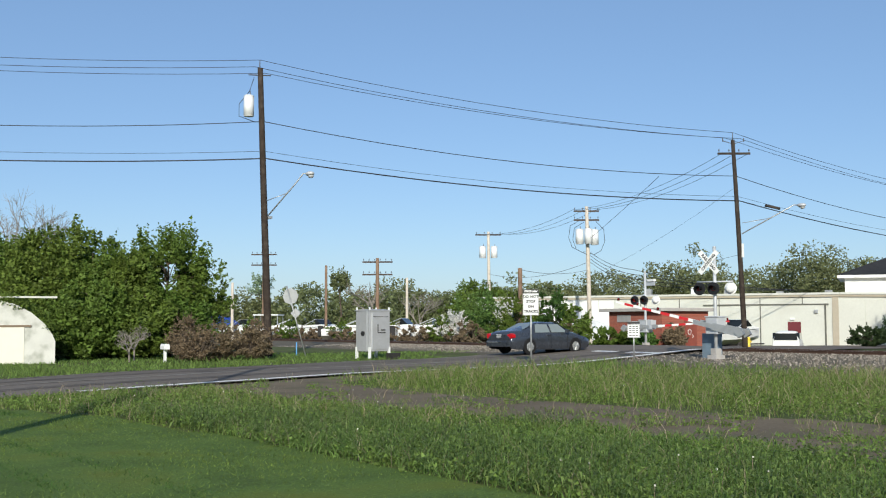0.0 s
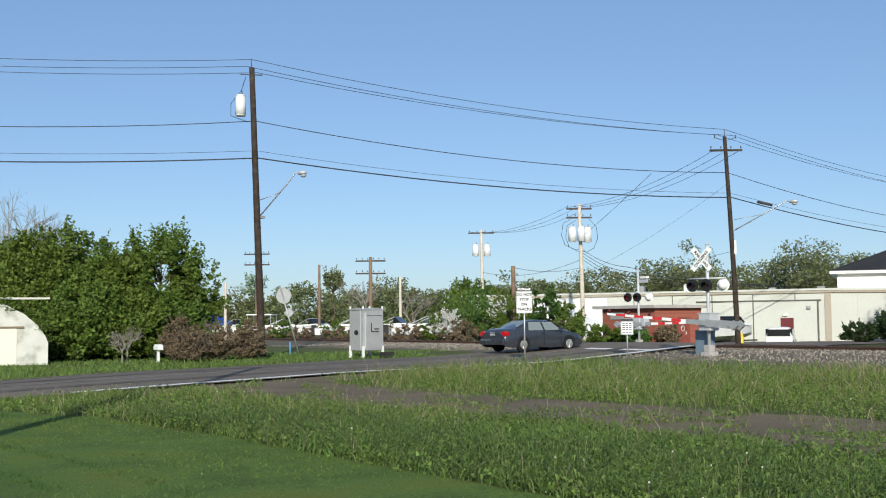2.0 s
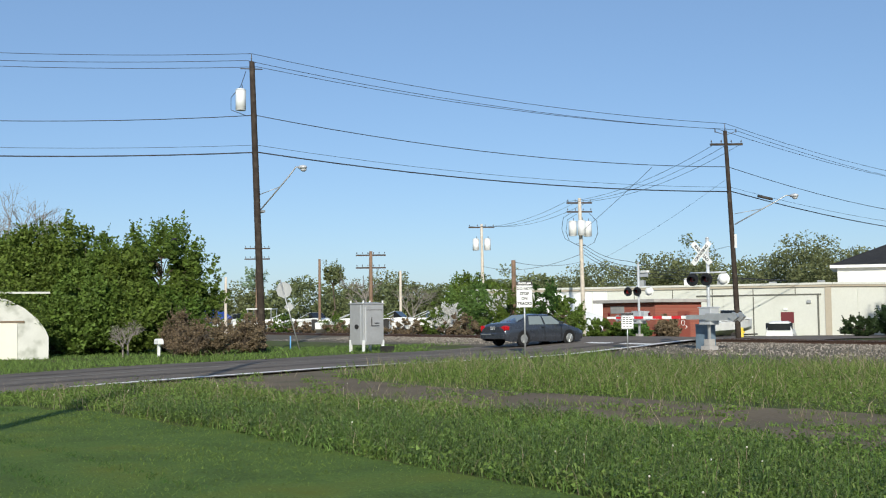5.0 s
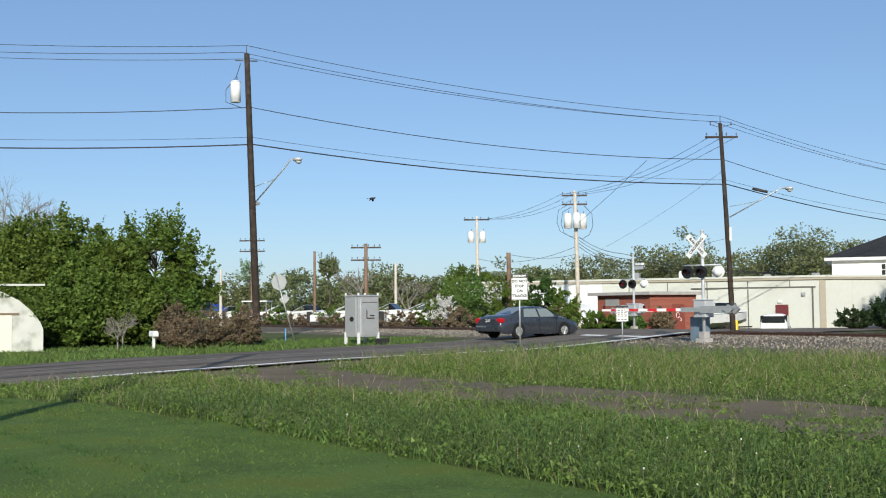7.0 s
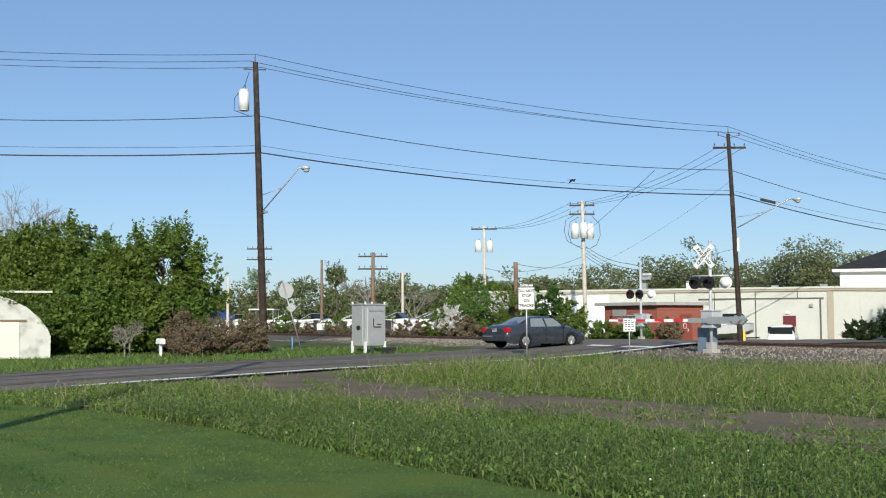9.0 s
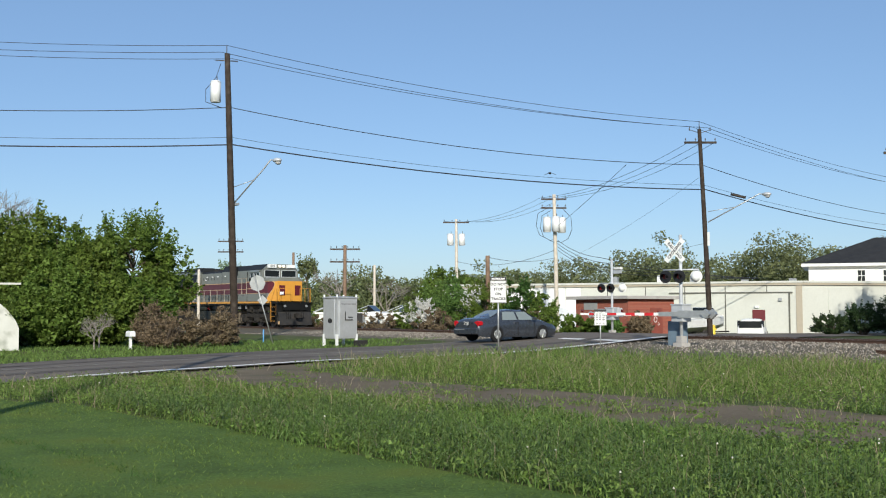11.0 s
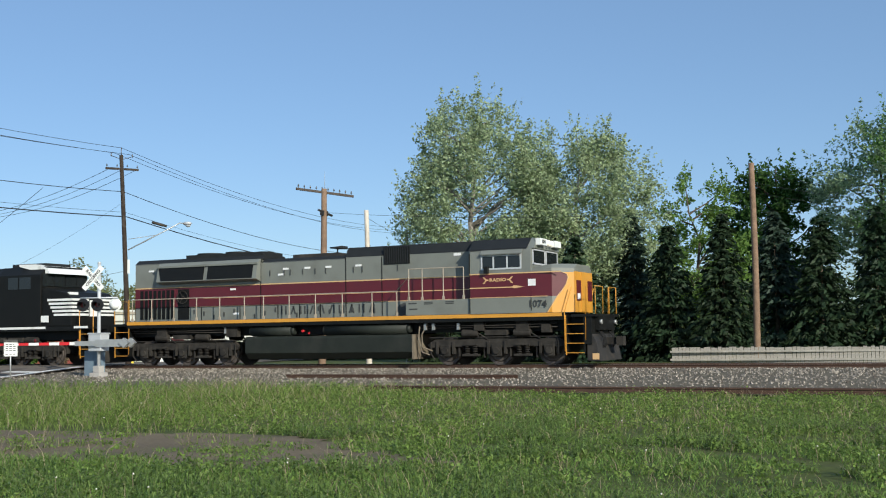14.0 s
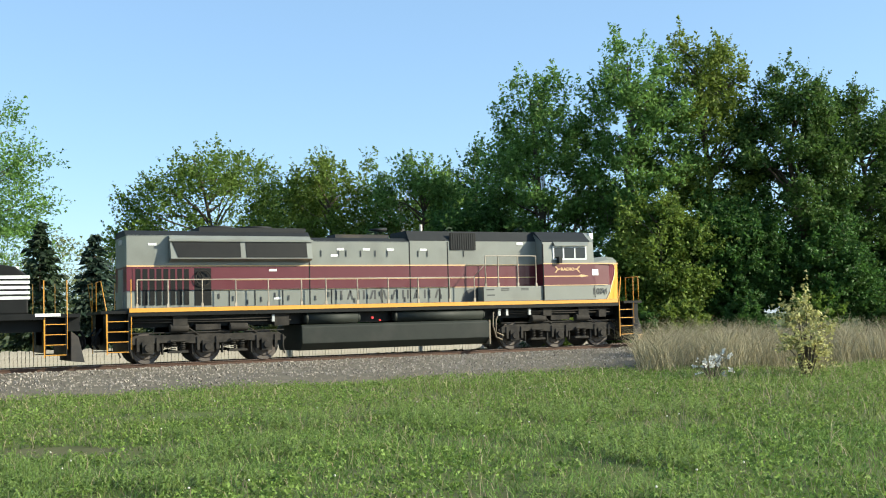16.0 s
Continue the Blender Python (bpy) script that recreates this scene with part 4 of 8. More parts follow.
    railing("handrail", T, [13.62, 14.2, 15.1, 15.95], 2.50, 3.72, -1.44, HANDRAIL)
    railing("handrail", T, [13.62, 14.2, 15.1, 15.95], 2.50, 3.72, 1.44, HANDRAIL)
    # cab
    prof = [(-1.54, 1.92), (1.54, 1.92), (1.54, 3.39), (-1.54, 3.39)]
    P("cab_lower", T, GREY_P, [(16.25, 18.75, -1.54, 1.54, 1.92, 2.52)], label="grey lower cab side")
    P("cab_band", T, MAROON, [(16.25, 18.75, -1.544, 1.544, 2.52, 3.39)], label="maroon cab band")
    cab = P("cab", T, GREY_P, prisms=[([(-1.54, 3.39), (1.54, 3.39), (1.50, 4.28), (0.95, 4.66), (-0.95, 4.66), (-1.50, 4.28)], 16.25, 18.72, "x")], label="grey cab with side windows", bevel=0.02)
    P("cab_roof", T, ROOF_BLACK, prisms=[([(-1.52, 4.30), (-1.47, 4.36), (-0.98, 4.74), (0.98, 4.74), (1.47, 4.36), (1.52, 4.30), (0.95, 4.64), (-0.95, 4.64)], 16.2, 18.55, "x")], label="black cab roof")
    P("front_roof_cap", T, GREY_P, prisms=[([(-1.45, 4.32), (-0.98, 4.72), (0.98, 4.72), (1.45, 4.32)], 18.5, 18.8, "x")])
    for s in (-1, 1):
        a, b = sorted((s * 1.515, s * 1.55))
        P("sun_visor", cab, GREY_P, prisms=[([(s * 1.50, 4.27), (s * 1.66, 4.12), (s * 1.66, 4.15), (s * 1.50, 4.31)], 16.75, 18.4, "x")], label="grey sun visor")
        P("window_frame", cab, ALU, [(16.72, 18.35, a, b, 3.56, 3.62), (16.72, 18.35, a, b, 4.06, 4.12)] + [(x, x + 0.06, a, b, 3.62, 4.06) for x in (16.72, 17.2, 17.75, 18.29)])
        for x0, x1 in ((16.78, 17.2), (17.26, 17.75), (17.81, 18.29)):
            P("side_window", cab, GLASS_DARK, [(x0, x1, min(s * 1.51, s * 1.535), max(s * 1.51, s * 1.535), 3.62, 4.06)], label="dark cab window")
        P("mirror", cab, LOCO_BLACK, [(16.9, 17.05, min(s * 1.56, s * 1.72), max(s * 1.56, s * 1.72), 3.42, 3.68)], label="black side mirror")
        c, d = sorted((s * 1.545, s * 1.556))
        P("pinstripe", T, CREAM_P, [(16.25, 19.9, c, d, 3.385, 3.43)])
        P("pinstripe", T, CREAM_P, prisms=[([(16.25, 2.87), (18.0, 2.87), (18.05, 2.84), (18.45, 2.89), (18.05, 2.96), (17.95, 2.91), (16.25, 2.91)], c, d, "y")])
        P("pinstripe", T, CREAM_P, [(16.25, 19.35, c, d, 2.51, 2.535)])
        P("emblem", T, CREAM_P, prisms=[([(16.78, 3.30), (16.86, 3.28), (16.95, 3.2), (17.02, 3.2), (17.02, 3.15), (16.95, 3.15), (16.86, 3.05), (16.78, 3.03), (16.9, 3.17)], c, d, "y"),
                                        ([(18.02, 3.30), (17.94, 3.28), (17.85, 3.2), (17.78, 3.2), (17.78, 3.15), (17.85, 3.15), (17.94, 3.05), (18.02, 3.03), (17.9, 3.17)], c, d, "y")], label="cream winged emblem")
        P("white_placard", T, LETTER_W, [(18.6, 18.9, c, d, 2.92, 3.17)])
    words("radio_lettering", "RADIO", 0.17, side(17.40, 3.17, -1.55), CREAM_P, T, "cream lettering", 0.006, 1.3)
    words("road_number", "1074", 0.36, side(18.95, 2.24, -1.55), LETTER, T, "dark road number", 0.006, 1.05)
    P("cab_door_seam", T, LOCO_BLACK, [(16.235, 16.265, -1.55, -1.5, 1.95, 4.2), (18.7, 18.72, -1.552, -1.54, 2.0, 2.5)])
    # windshields and number board
    for s in (-1, 1):
        P("windshield", cab, GLASS_DARK, [(18.71, 18.74, min(s * 0.12, s * 1.3), max(s * 0.12, s * 1.3), 3.78, 4.25)], label="dark windshield pane")
        P("windshield_frame", cab, ALU, [(18.715, 18.75, min(s * 0.06, s * 0.12), max(s * 0.06, s * 0.12), 3.72, 4.3), (18.715, 18.75, min(s * 1.3, s * 1.36), max(s * 1.3, s * 1.36), 3.72, 4.3), (18.715, 18.75, min(s * 0.1, s * 1.35), max(s * 0.1, s * 1.35), 4.25, 4.3), (18.715, 18.75, min(s * 0.1, s * 1.35), max(s * 0.1, s * 1.35), 3.72, 3.78)])
        nb = P("number_board", T, WHITE, [(18.78, 18.98, min(s * 0.45, s * 1.15), max(s * 0.45, s * 1.15), 4.45, 4.7)], label="white number board", bevel=0.01)
        if s < 0:
            words("board_number", "1074", 0.2, Matrix.Translation((18.986, -0.8, 4.57)) @ Euler((radians(90), 0, radians(90))).to_matrix().to_4x4(), LETTER, nb, "", 0.004)
    # nose
    def nose_ring(x, w, z):
        return [(x, -w, 1.92), (x, w, 1.92), (x, w, z - 0.28), (x, w - 0.3, z), (x, -w + 0.3, z), (x, -w, z - 0.28)]
    for nm, mt, lo, hi, lab in (("nose_lower", GREY_P, 1.92, 2.52, "grey lower nose"), ("nose_band", MAROON, 2.52, 3.39, "maroon nose band")):
        bm = B()
        pts = [(18.72, 1.54), (19.5, 1.47), (20.22, 1.0)]
        lo_v = [[bm.verts.new((x, s * w, z)) for x, w in pts] for s in (-1, 1) for z in (lo, hi)]
        for k in range(2):
            bm.faces.new((lo_v[0][k], lo_v[0][k + 1], lo_v[1][k + 1], lo_v[1][k]))
            bm.faces.new((lo_v[2][k], lo_v[3][k], lo_v[3][k + 1], lo_v[2][k + 1]))
        bm.faces.new((lo_v[0][2], lo_v[2][2], lo_v[3][2], lo_v[1][2]))
        part(nm, bm, mt, T, lab)
    bm = B()
    rings = [(18.72, 1.54, 3.62), (19.5, 1.47, 3.72), (20.22, 1.0, 3.70)]
    vs = []
    for x, w, z in rings:
        vs.append([bm.verts.new(p) for p in ((x, -w, 3.39), (x, -w, z - 0.16), (x, -w + 0.28, z), (x, w - 0.28, z), (x, w, z - 0.16), (x, w, 3.39))])
    for a, b in zip(vs, vs[1:]):
        for k in range(5):
            bm.faces.new((a[k], a[k + 1], b[k + 1], b[k]))
    bm.faces.new(vs[-1])
    part("nose_top", bm, GREY_P, T, "grey nose top")
    # yellow front with its curved edge
    def at(x):
        return 1.47 - (x - 19.5) / 0.72 * 0.47 + 0.012 if x > 19.5 else 1.47 + (19.5 - x) / 0.78 * 0.07 + 0.012
    for s in (-1, 1):
        bm = B()
        edge = [(19.32, 1.93), (19.5, 2.2), (19.66, 2.5), (19.82, 2.72), (19.95, 2.95), (20.02, 3.2), (19.98, 3.33), (19.85, 3.39)]
        prev = None
        for x, z in edge:
            row = [bm.verts.new((xx, s * at(xx), z)) for xx in (x, max(x, 19.5), 20.23)]
            if prev:
                for k in range(2):
                    if (row[k].co - row[k + 1].co).length > 1e-4 or (prev[k].co - prev[k + 1].co).length > 1e-4:
                        bm.faces.new((prev[k], prev[k + 1], row[k + 1], row[k]))
            prev = row
        bmesh.ops.remove_doubles(bm, verts=bm.verts[:], dist=1e-4)
        part("nose_wrap", bm, YELLOW, T, "yellow curved nose panel")
        bm = B()
        for (x, z), (x2, z2) in zip(edge, edge[1:]):
            tube(bm, (x, s * (at(x) + 0.002), z), (x2, s * (at(x2) + 0.002), z2), 0.02, 0.02, 5)
        part("nose_pinstripe", bm, CREAM_P, T)
    P("nose_front", T, YELLOW, [(20.21, 20.25, -1.02, 1.02, 1.92, 3.42)], label="yellow nose front", bevel=0.008)
    P("nose_door", T, YELLOW, [(20.24, 20.27, -0.35, 0.35, 1.95, 3.4)])
    for y0, y1 in ((-0.9, -0.42), (0.42, 0.9)):
        P("nose_crest", T, MAROON, [(20.25, 20.275, y0, y1, 2.35, 3.1)], label="dark red crest panel")
    P("front_placard", T, LETTER_W, [(20.275, 20.285, -0.85, -0.55, 2.4, 2.62)])
    for y in (-0.16, 0.16):
        P("headlight", T, LAMP_ON, rods=[((18.78, y, 4.57), (18.99, y, 4.57), 0.10, 0.11, 14)], label="lit headlight")
    for y in (-0.9, 0.9):
        P("ditch_light", T, STEEL, rods=[((21.1, y, 1.55), (21.2, y, 1.55), 0.08, 0.09, 14)], label="round steel ditch light")
    # ends
    P("front_platform", T, LOCO_BLACK, [(20.2, 21.12, -1.45, 1.45, 1.74, 1.84)])
    ladder("front_steps", T, 19.98, 20.7, 1.42, 0.42, 1.8, 4, LOCO_BLACK, YELLOW, "black corner steps with yellow edges")
    ladder("rear_steps", T, -0.95, -0.2, 1.42, 0.42, 1.8, 4, LOCO_BLACK, YELLOW, "black corner steps with yellow edges")
    for s in (-1, 1):
        bm = B()
        bent(bm, [(19.95, s * 1.46, 0.5), (19.95, s * 1.46, 1.9), (20.2, s * 1.3, 2.85)], 0.017)
        bent(bm, [(20.72, s * 1.4, 0.9), (20.75, s * 1.4, 2.85), (21.08, s * 1.3, 2.85), (21.08, s * 1.3, 1.8)], 0.017)
        bent(bm, [(21.08, s * 1.3, 2.85), (21.08, s * 0.4, 2.85), (21.08, s * 0.4, 1.85)], 0.017)
        part("front_grab_rail", bm, YELLOW, T, "yellow grab rail")
        bm = B()
        bent(bm, [(-0.15, s * 1.46, 0.5), (-0.15, s * 1.46, 2.9)], 0.017)
        bent(bm, [(-0.97, s * 1.42, 0.9), (-0.97, s * 1.42, 1.9), (-1.12, s * 1.3, 2.85), (-1.12, s * 0.4, 2.85), (-1.12, s * 0.4, 1.85)], 0.017)
        part("rear_grab_rail", bm, YELLOW, T, "yellow grab rail")
    P("rear_platform", T, LOCO_BLACK, [(-1.15, -0.2, -1.45, 1.45, 1.74, 1.84)])
    P("plow", T, BLACK_SOOT, prisms=[([(20.75, 0.16), (21.25, 0.14), (21.1, 0.85), (20.9, 1.2), (20.75, 1.2)], -1.35, 1.35, "y")], label="black snow plow", bevel=0.02)
    P("pilot", T, LOCO_BLACK, [(20.68, 20.95, -1.4, 1.4, 0.75, 1.75)])
    P("plow_edge", T, CREAM_P, [(20.95, 21.2, -1.36, -1.34, 0.2, 0.42)])
    coupler(T, 20.9, 1)
    coupler(T, -0.9, -1)
    hoses(T, 21.0, 1)
    hoses(T, -1.0, -1)
    # below the frame
    tank = P("fuel_tank", T, TANK_M, prisms=[([(-1.42, 0.52), (-1.15, 0.26), (1.15, 0.26), (1.42, 0.52), (1.42, 1.12), (1.34, 1.2), (-1.34, 1.2), (-1.42, 1.12)], 5.95, 13.75, "x")], label="dark fuel tank", bevel=0.03)
    P("tank_end_plate", tank, CABLE, [(13.72, 13.79, -1.43, 1.43, 0.24, 1.2)])
    for s in (-1, 1):
        for x0, x1 in ((6.1, 8.3), (9.65, 13.6)):
            P("air_reservoir", T, TANK_M, rods=[((x0 + 0.12, s * 1.2, 1.43), (x1 - 0.12, s * 1.2, 1.43), 0.23, 0.23, 18), ((x0, s * 1.2, 1.43), (x0 + 0.12, s * 1.2, 1.43), 0.14, 0.23, 18), ((x1 - 0.12, s * 1.2, 1.43), (x1, s * 1.2, 1.43), 0.23, 0.14, 18)], label="long dark air reservoir")
        P("fuel_filler", T, RED, rods=[((8.75, s * 1.30, 1.40), (8.75, s * 1.42, 1.40), 0.05, 0.05, 10), ((9.05, s * 1.36, 1.30), (9.05, s * 1.42, 1.30), 0.04, 0.04, 8)], label="red fuel cut-off")
        bm = B()
        bent(bm, [(14.0, s * 1.3, 1.5), (13.95, s * 1.32, 1.0), (14.1, s * 1.3, 0.5), (14.4, s * 1.25, 0.4)], 0.03)
        bent(bm, [(14.35, s * 1.3, 1.6), (14.1, s * 1.32, 1.2), (14.1, s * 1.3, 0.7), (14.5, s * 1.2, 0.55)], 0.03)
        part("traction_cable", bm, CABLE, T, "looped dusty cables")
        each("sand_valve", T, STEEL, [(x, x + 0.1, min(s * 1.25, s * 1.36), max(s * 1.25, s * 1.36), 1.35, 1.6) for x in (4.85, 14.2, 14.55, 15.6)])
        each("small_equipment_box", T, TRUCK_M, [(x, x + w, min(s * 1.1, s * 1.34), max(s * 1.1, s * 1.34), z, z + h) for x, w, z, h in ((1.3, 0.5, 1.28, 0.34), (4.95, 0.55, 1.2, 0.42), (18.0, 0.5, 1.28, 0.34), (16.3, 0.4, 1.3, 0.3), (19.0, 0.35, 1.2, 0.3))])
        for xa, xb in ((-0.1, 5.6), (14.0, 19.6)):
            bm = B()
            bent(bm, [(xa, s * 1.3, 1.52), ((xa + xb) / 2, s * 1.3, 1.48), (xb, s * 1.3, 1.53)], 0.025)
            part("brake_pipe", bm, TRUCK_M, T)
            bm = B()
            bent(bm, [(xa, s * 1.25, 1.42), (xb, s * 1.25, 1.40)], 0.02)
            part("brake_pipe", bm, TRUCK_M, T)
    truck(T, (0.46, 2.55, 4.70))
    truck(T, (15.02, 17.15, 19.24))
    P("rear_headlight", T, STEEL, rods=[((-0.24, y, 4.25), (-0.2, y, 4.25), 0.09, 0.09, 12) for y in (-0.14, 0.14)])
    P("rear_door", T, GREY_P, [(-0.23, -0.2, -0.4, 0.4, 1.95, 3.3)])
    return T


def black_locomotive():
    """x = 0 at the front end of its sill, the engine lies behind it."""
    T = thing("locomotive", "black diesel locomotive with white striped nose", "locomotive")
    H = 1.0
    fr = P("underframe", T, LOCO_BLACK, [(-22.0, 0.6, -1.0, 1.0, 1.2, 1.66)])
    P("walkway", T, LOCO_BLACK, [(-20.6, -0.6, -1.5, 1.5, 1.6, 1.8)])
    for x0, x1 in ((-20.6, -18.9), (-18.6, -12.0), (-11.8, -8.0), (-6.9, -6.2), (-5.8, -2.6), (-0.9, -0.1)):
        for y0 in (-1.512, 1.495):
            P("sill_stripe", fr, WHITE, [(x0, x1, y0, y0 + 0.017, 1.70, 1.80)], label="white stripe along the sill")
    P("hood", T, LOCO_BLACK, [(-20.7, -11.0, -H, H, 1.8, 4.25), (-11.0, -5.6, -H - 0.1, H + 0.1, 1.8, 4.35)], label="black long hood", bevel=0.03)
    P("hood_roof", T, LOCO_BLACK, prisms=[([(-H, 4.23), (H, 4.23), (H - 0.3, 4.42), (-H + 0.3, 4.42)], -18.5, -11.0, "x"), ([(-H - 0.1, 4.33), (H + 0.1, 4.33), (H - 0.3, 4.62), (-H + 0.3, 4.62)], -11.0, -5.6, "x")])
    P("radiator_wing", T, LOCO_BLACK, prisms=[([(-1.5, 4.15), (1.5, 4.15), (1.5, 4.4), (0.9, 4.55), (-0.9, 4.55), (-1.5, 4.4)], -21.4, -17.6, "x"), ([(-1.5, 4.2), (1.5, 4.2), (1.0, 3.75), (-1.0, 3.75)], -21.2, -17.8, "x")], label="wide black radiator wings", bevel=0.02)
    P("exhaust_stack", T, BLACK_SOOT, [(-14.6, -13.2, -0.4, 0.4, 4.35, 4.68)])
    P("horn", T, BLACK, rods=[((-12.3, 0, 4.4), (-12.3, 0, 4.75), 0.03, 0.03, 6)] + [((-12.6, y, 4.75), (-12.0, y, 4.75), 0.03, 0.08, 8) for y in (-0.15, 0.05, 0.2)])
    cab = P("cab", T, LOCO_BLACK, prisms=[([(-1.52, 1.8), (1.52, 1.8), (1.52, 4.2), (1.1, 4.6), (-1.1, 4.6), (-1.52, 4.2)], -5.6, -2.9, "x")], label="black cab", bevel=0.03)
    P("cab_roof_cap", cab, WHITE, prisms=[([(-3.0, 4.27), (-2.62, 4.25), (-2.75, 4.48), (-3.5, 4.70), (-4.5, 4.72), (-4.5, 4.62)], -1.25, 1.25, "y")], label="white roof brow")
    P("cab_roof_unit", cab, ROOF_BLACK, [(-5.4, -3.3, -0.8, 0.8, 4.6, 4.78)], bevel=0.03)
    for y0, y1 in ((-1.4, -0.75), (-0.68, -0.04), (0.04, 0.68), (0.75, 1.4)):
        P("windshield", cab, GLASS_DARK, [(-2.92, -2.86, y0, y1, 3.68, 4.22)], label="dark windshield pane")
    for s in (-1, 1):
        a, b = sorted((s * 1.51, s * 1.535))
        P("side_window", cab, GLASS_DARK, [(-4.9, -4.3, a, b, 3.55, 4.1), (-4.2, -3.5, a, b, 3.55, 4.1)], label="dark cab window")
    P("nose", T, LOCO_BLACK, prisms=[([(-2.9, 1.8), (-1.1, 1.8), (-1.1, 3.05), (-1.5, 3.35), (-2.9, 3.6)], -1.45, 1.45, "y")], label="black sloped nose", bevel=0.05)
    for k in range(5):
        z = 2.28 + k * 0.17
        each("nose_stripe", T, WHITE, [(-2.55 + 0.1 * (4 - k), -1.05, -1.462, -1.448, z, z + 0.1), (-1.11, -1.085, -1.4, -0.35, z, z + 0.1), (-1.11, -1.085, 0.35, 1.4, z, z + 0.1)], label="white nose stripe")
    P("nose_crest", T, WHITE, [(-1.1, -1.08, -0.3, 0.3, 2.25, 3.0)], label="white crest panel")
    P("nose_board", T, WHITE, [(-1.52, -1.36, -1.3, -0.75, 3.18, 3.36)], label="white number board")
    P("placard", T, WHITE, [(-2.85, -2.4, -1.535, -1.515, 2.0, 2.3)])
    # emblem on the hood, as slanted bars and blocks
    y0, y1 = -H - 0.014, -H
    for k in range(4):
        z = 3.22 + k * 0.18
        P("emblem_bar", T, LETTER_W, prisms=[([(-17.2 + 0.12 * k, z), (-14.5 + 0.12 * k, z), (-14.42 + 0.12 * k, z + 0.11), (-17.12 + 0.12 * k, z + 0.11)], y0, y1, "y")], label="white slanted bar")
    for x in (-14.0, -12.9):
        P("emblem_block", T, LETTER_W, prisms=[([(x, 3.28), (x + 0.75, 3.28), (x + 1.0, 3.98), (x + 0.25, 3.98)], y0, y1, "y")], label="white slanted block")
    for z, x0, x1 in ((2.86, -14.3, -12.0), (2.56, -14.5, -11.8)):
        n = 8
        P("name_bar", T, LETTER_W, [(x0 + (x1 - x0) * k / n, x0 + (x1 - x0) * (k + 0.68) / n, y0, y1, z, z + 0.2) for k in range(n)], label="white letter-sized bars")
    words("road_number", "8421", 0.46, side(-7.3, 3.46, -H - 0.115), LETTER_W, T, "white road number", 0.012, 1.1)
    P("class_light", T, LAMP_ON, rods=[((-8.6, -H - 0.13, 4.1), (-8.6, -H - 0.1, 4.1), 0.05, 0.05, 8)])
    for x in np.arange(-20.0, -6.0, 0.85):
        for s in (-1, 1):
            yy = H if x < -11 else H + 0.1
            P("door_seam", T, ROOF_BLACK, [(x, x + 0.03, min(s * yy, s * (yy + 0.015)), max(s * yy, s * (yy + 0.015)), 1.9, 3.7)])
    for s in (-1, 1):
        railing("handrail", T, [-20.5, -18.5, -16.5, -14.5, -12.5, -10.5, -8.5, -6.6], 1.8, 2.8, s * 1.46, BLACK)
        bm = B()
        bent(bm, [(-0.62, s * 1.46, 0.5), (-0.62, s * 1.46, 2.9)], 0.018)
        bent(bm, [(0.12, s * 1.4, 0.6), (0.12, s * 1.4, 2.9)], 0.018)
        part("front_grab_rail", bm, YELLOW, T, "yellow grab rail")
        bm = B()
        bent(bm, [(-20.7, s * 1.46, 0.5), (-20.7, s * 1.46, 2.8)], 0.022)
        bent(bm, [(-21.5, s * 1.4, 0.6), (-21.5, s * 1.4, 2.8)], 0.022)
        part("rear_grab_rail", bm, WHITE, T, "white grab rail")
    ladder("front_steps", T, -0.6, 0.12, 1.42, 0.4, 1.75, 4, LOCO_BLACK, YELLOW, "black corner steps with yellow edges")
    ladder("rear_steps", T, -21.5, -20.75, 1.42, 0.4, 1.75, 4, LOCO_BLACK, WHITE, "black corner steps with white edges")
    P("front_platform", T, LOCO_BLACK, [(-1.1, 0.55, -1.4, 1.4, 1.66, 1.78)])
    P("rear_platform", T, LOCO_BLACK, [(-21.9, -20.6, -1.4, 1.4, 1.66, 1.78)])
    P("plow", T, BLACK_SOOT, prisms=[([(0.25, 0.2), (0.7, 0.15), (0.5, 1.0), (0.25, 1.2)], -1.3, 1.3, "y")], bevel=0.02)
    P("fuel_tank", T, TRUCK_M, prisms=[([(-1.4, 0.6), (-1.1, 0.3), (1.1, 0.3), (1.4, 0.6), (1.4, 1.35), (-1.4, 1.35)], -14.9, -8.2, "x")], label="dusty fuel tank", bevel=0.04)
    # Black plates on the tank side stand for shade in its recesses
    P("tank_recess", T, LOCO_BLACK, [(-14.3, -12.6, -1.42, -1.38, 0.95, 1.35), (-12.3, -10.4, -1.42, -1.38, 0.95, 1.35)])
    P("cabinet", T, MAROON, [(-9.6, -9.0, -1.43, -1.36, 0.9, 1.5)])
    coupler(T, 0.5, 1)
    coupler(T, -21.8, -1)
    hoses(T, 0.6, 1)
    truck(T, (-19.7, -17.7, -15.8))
    truck(T, (-6.7, -4.7, -2.7))
    return T


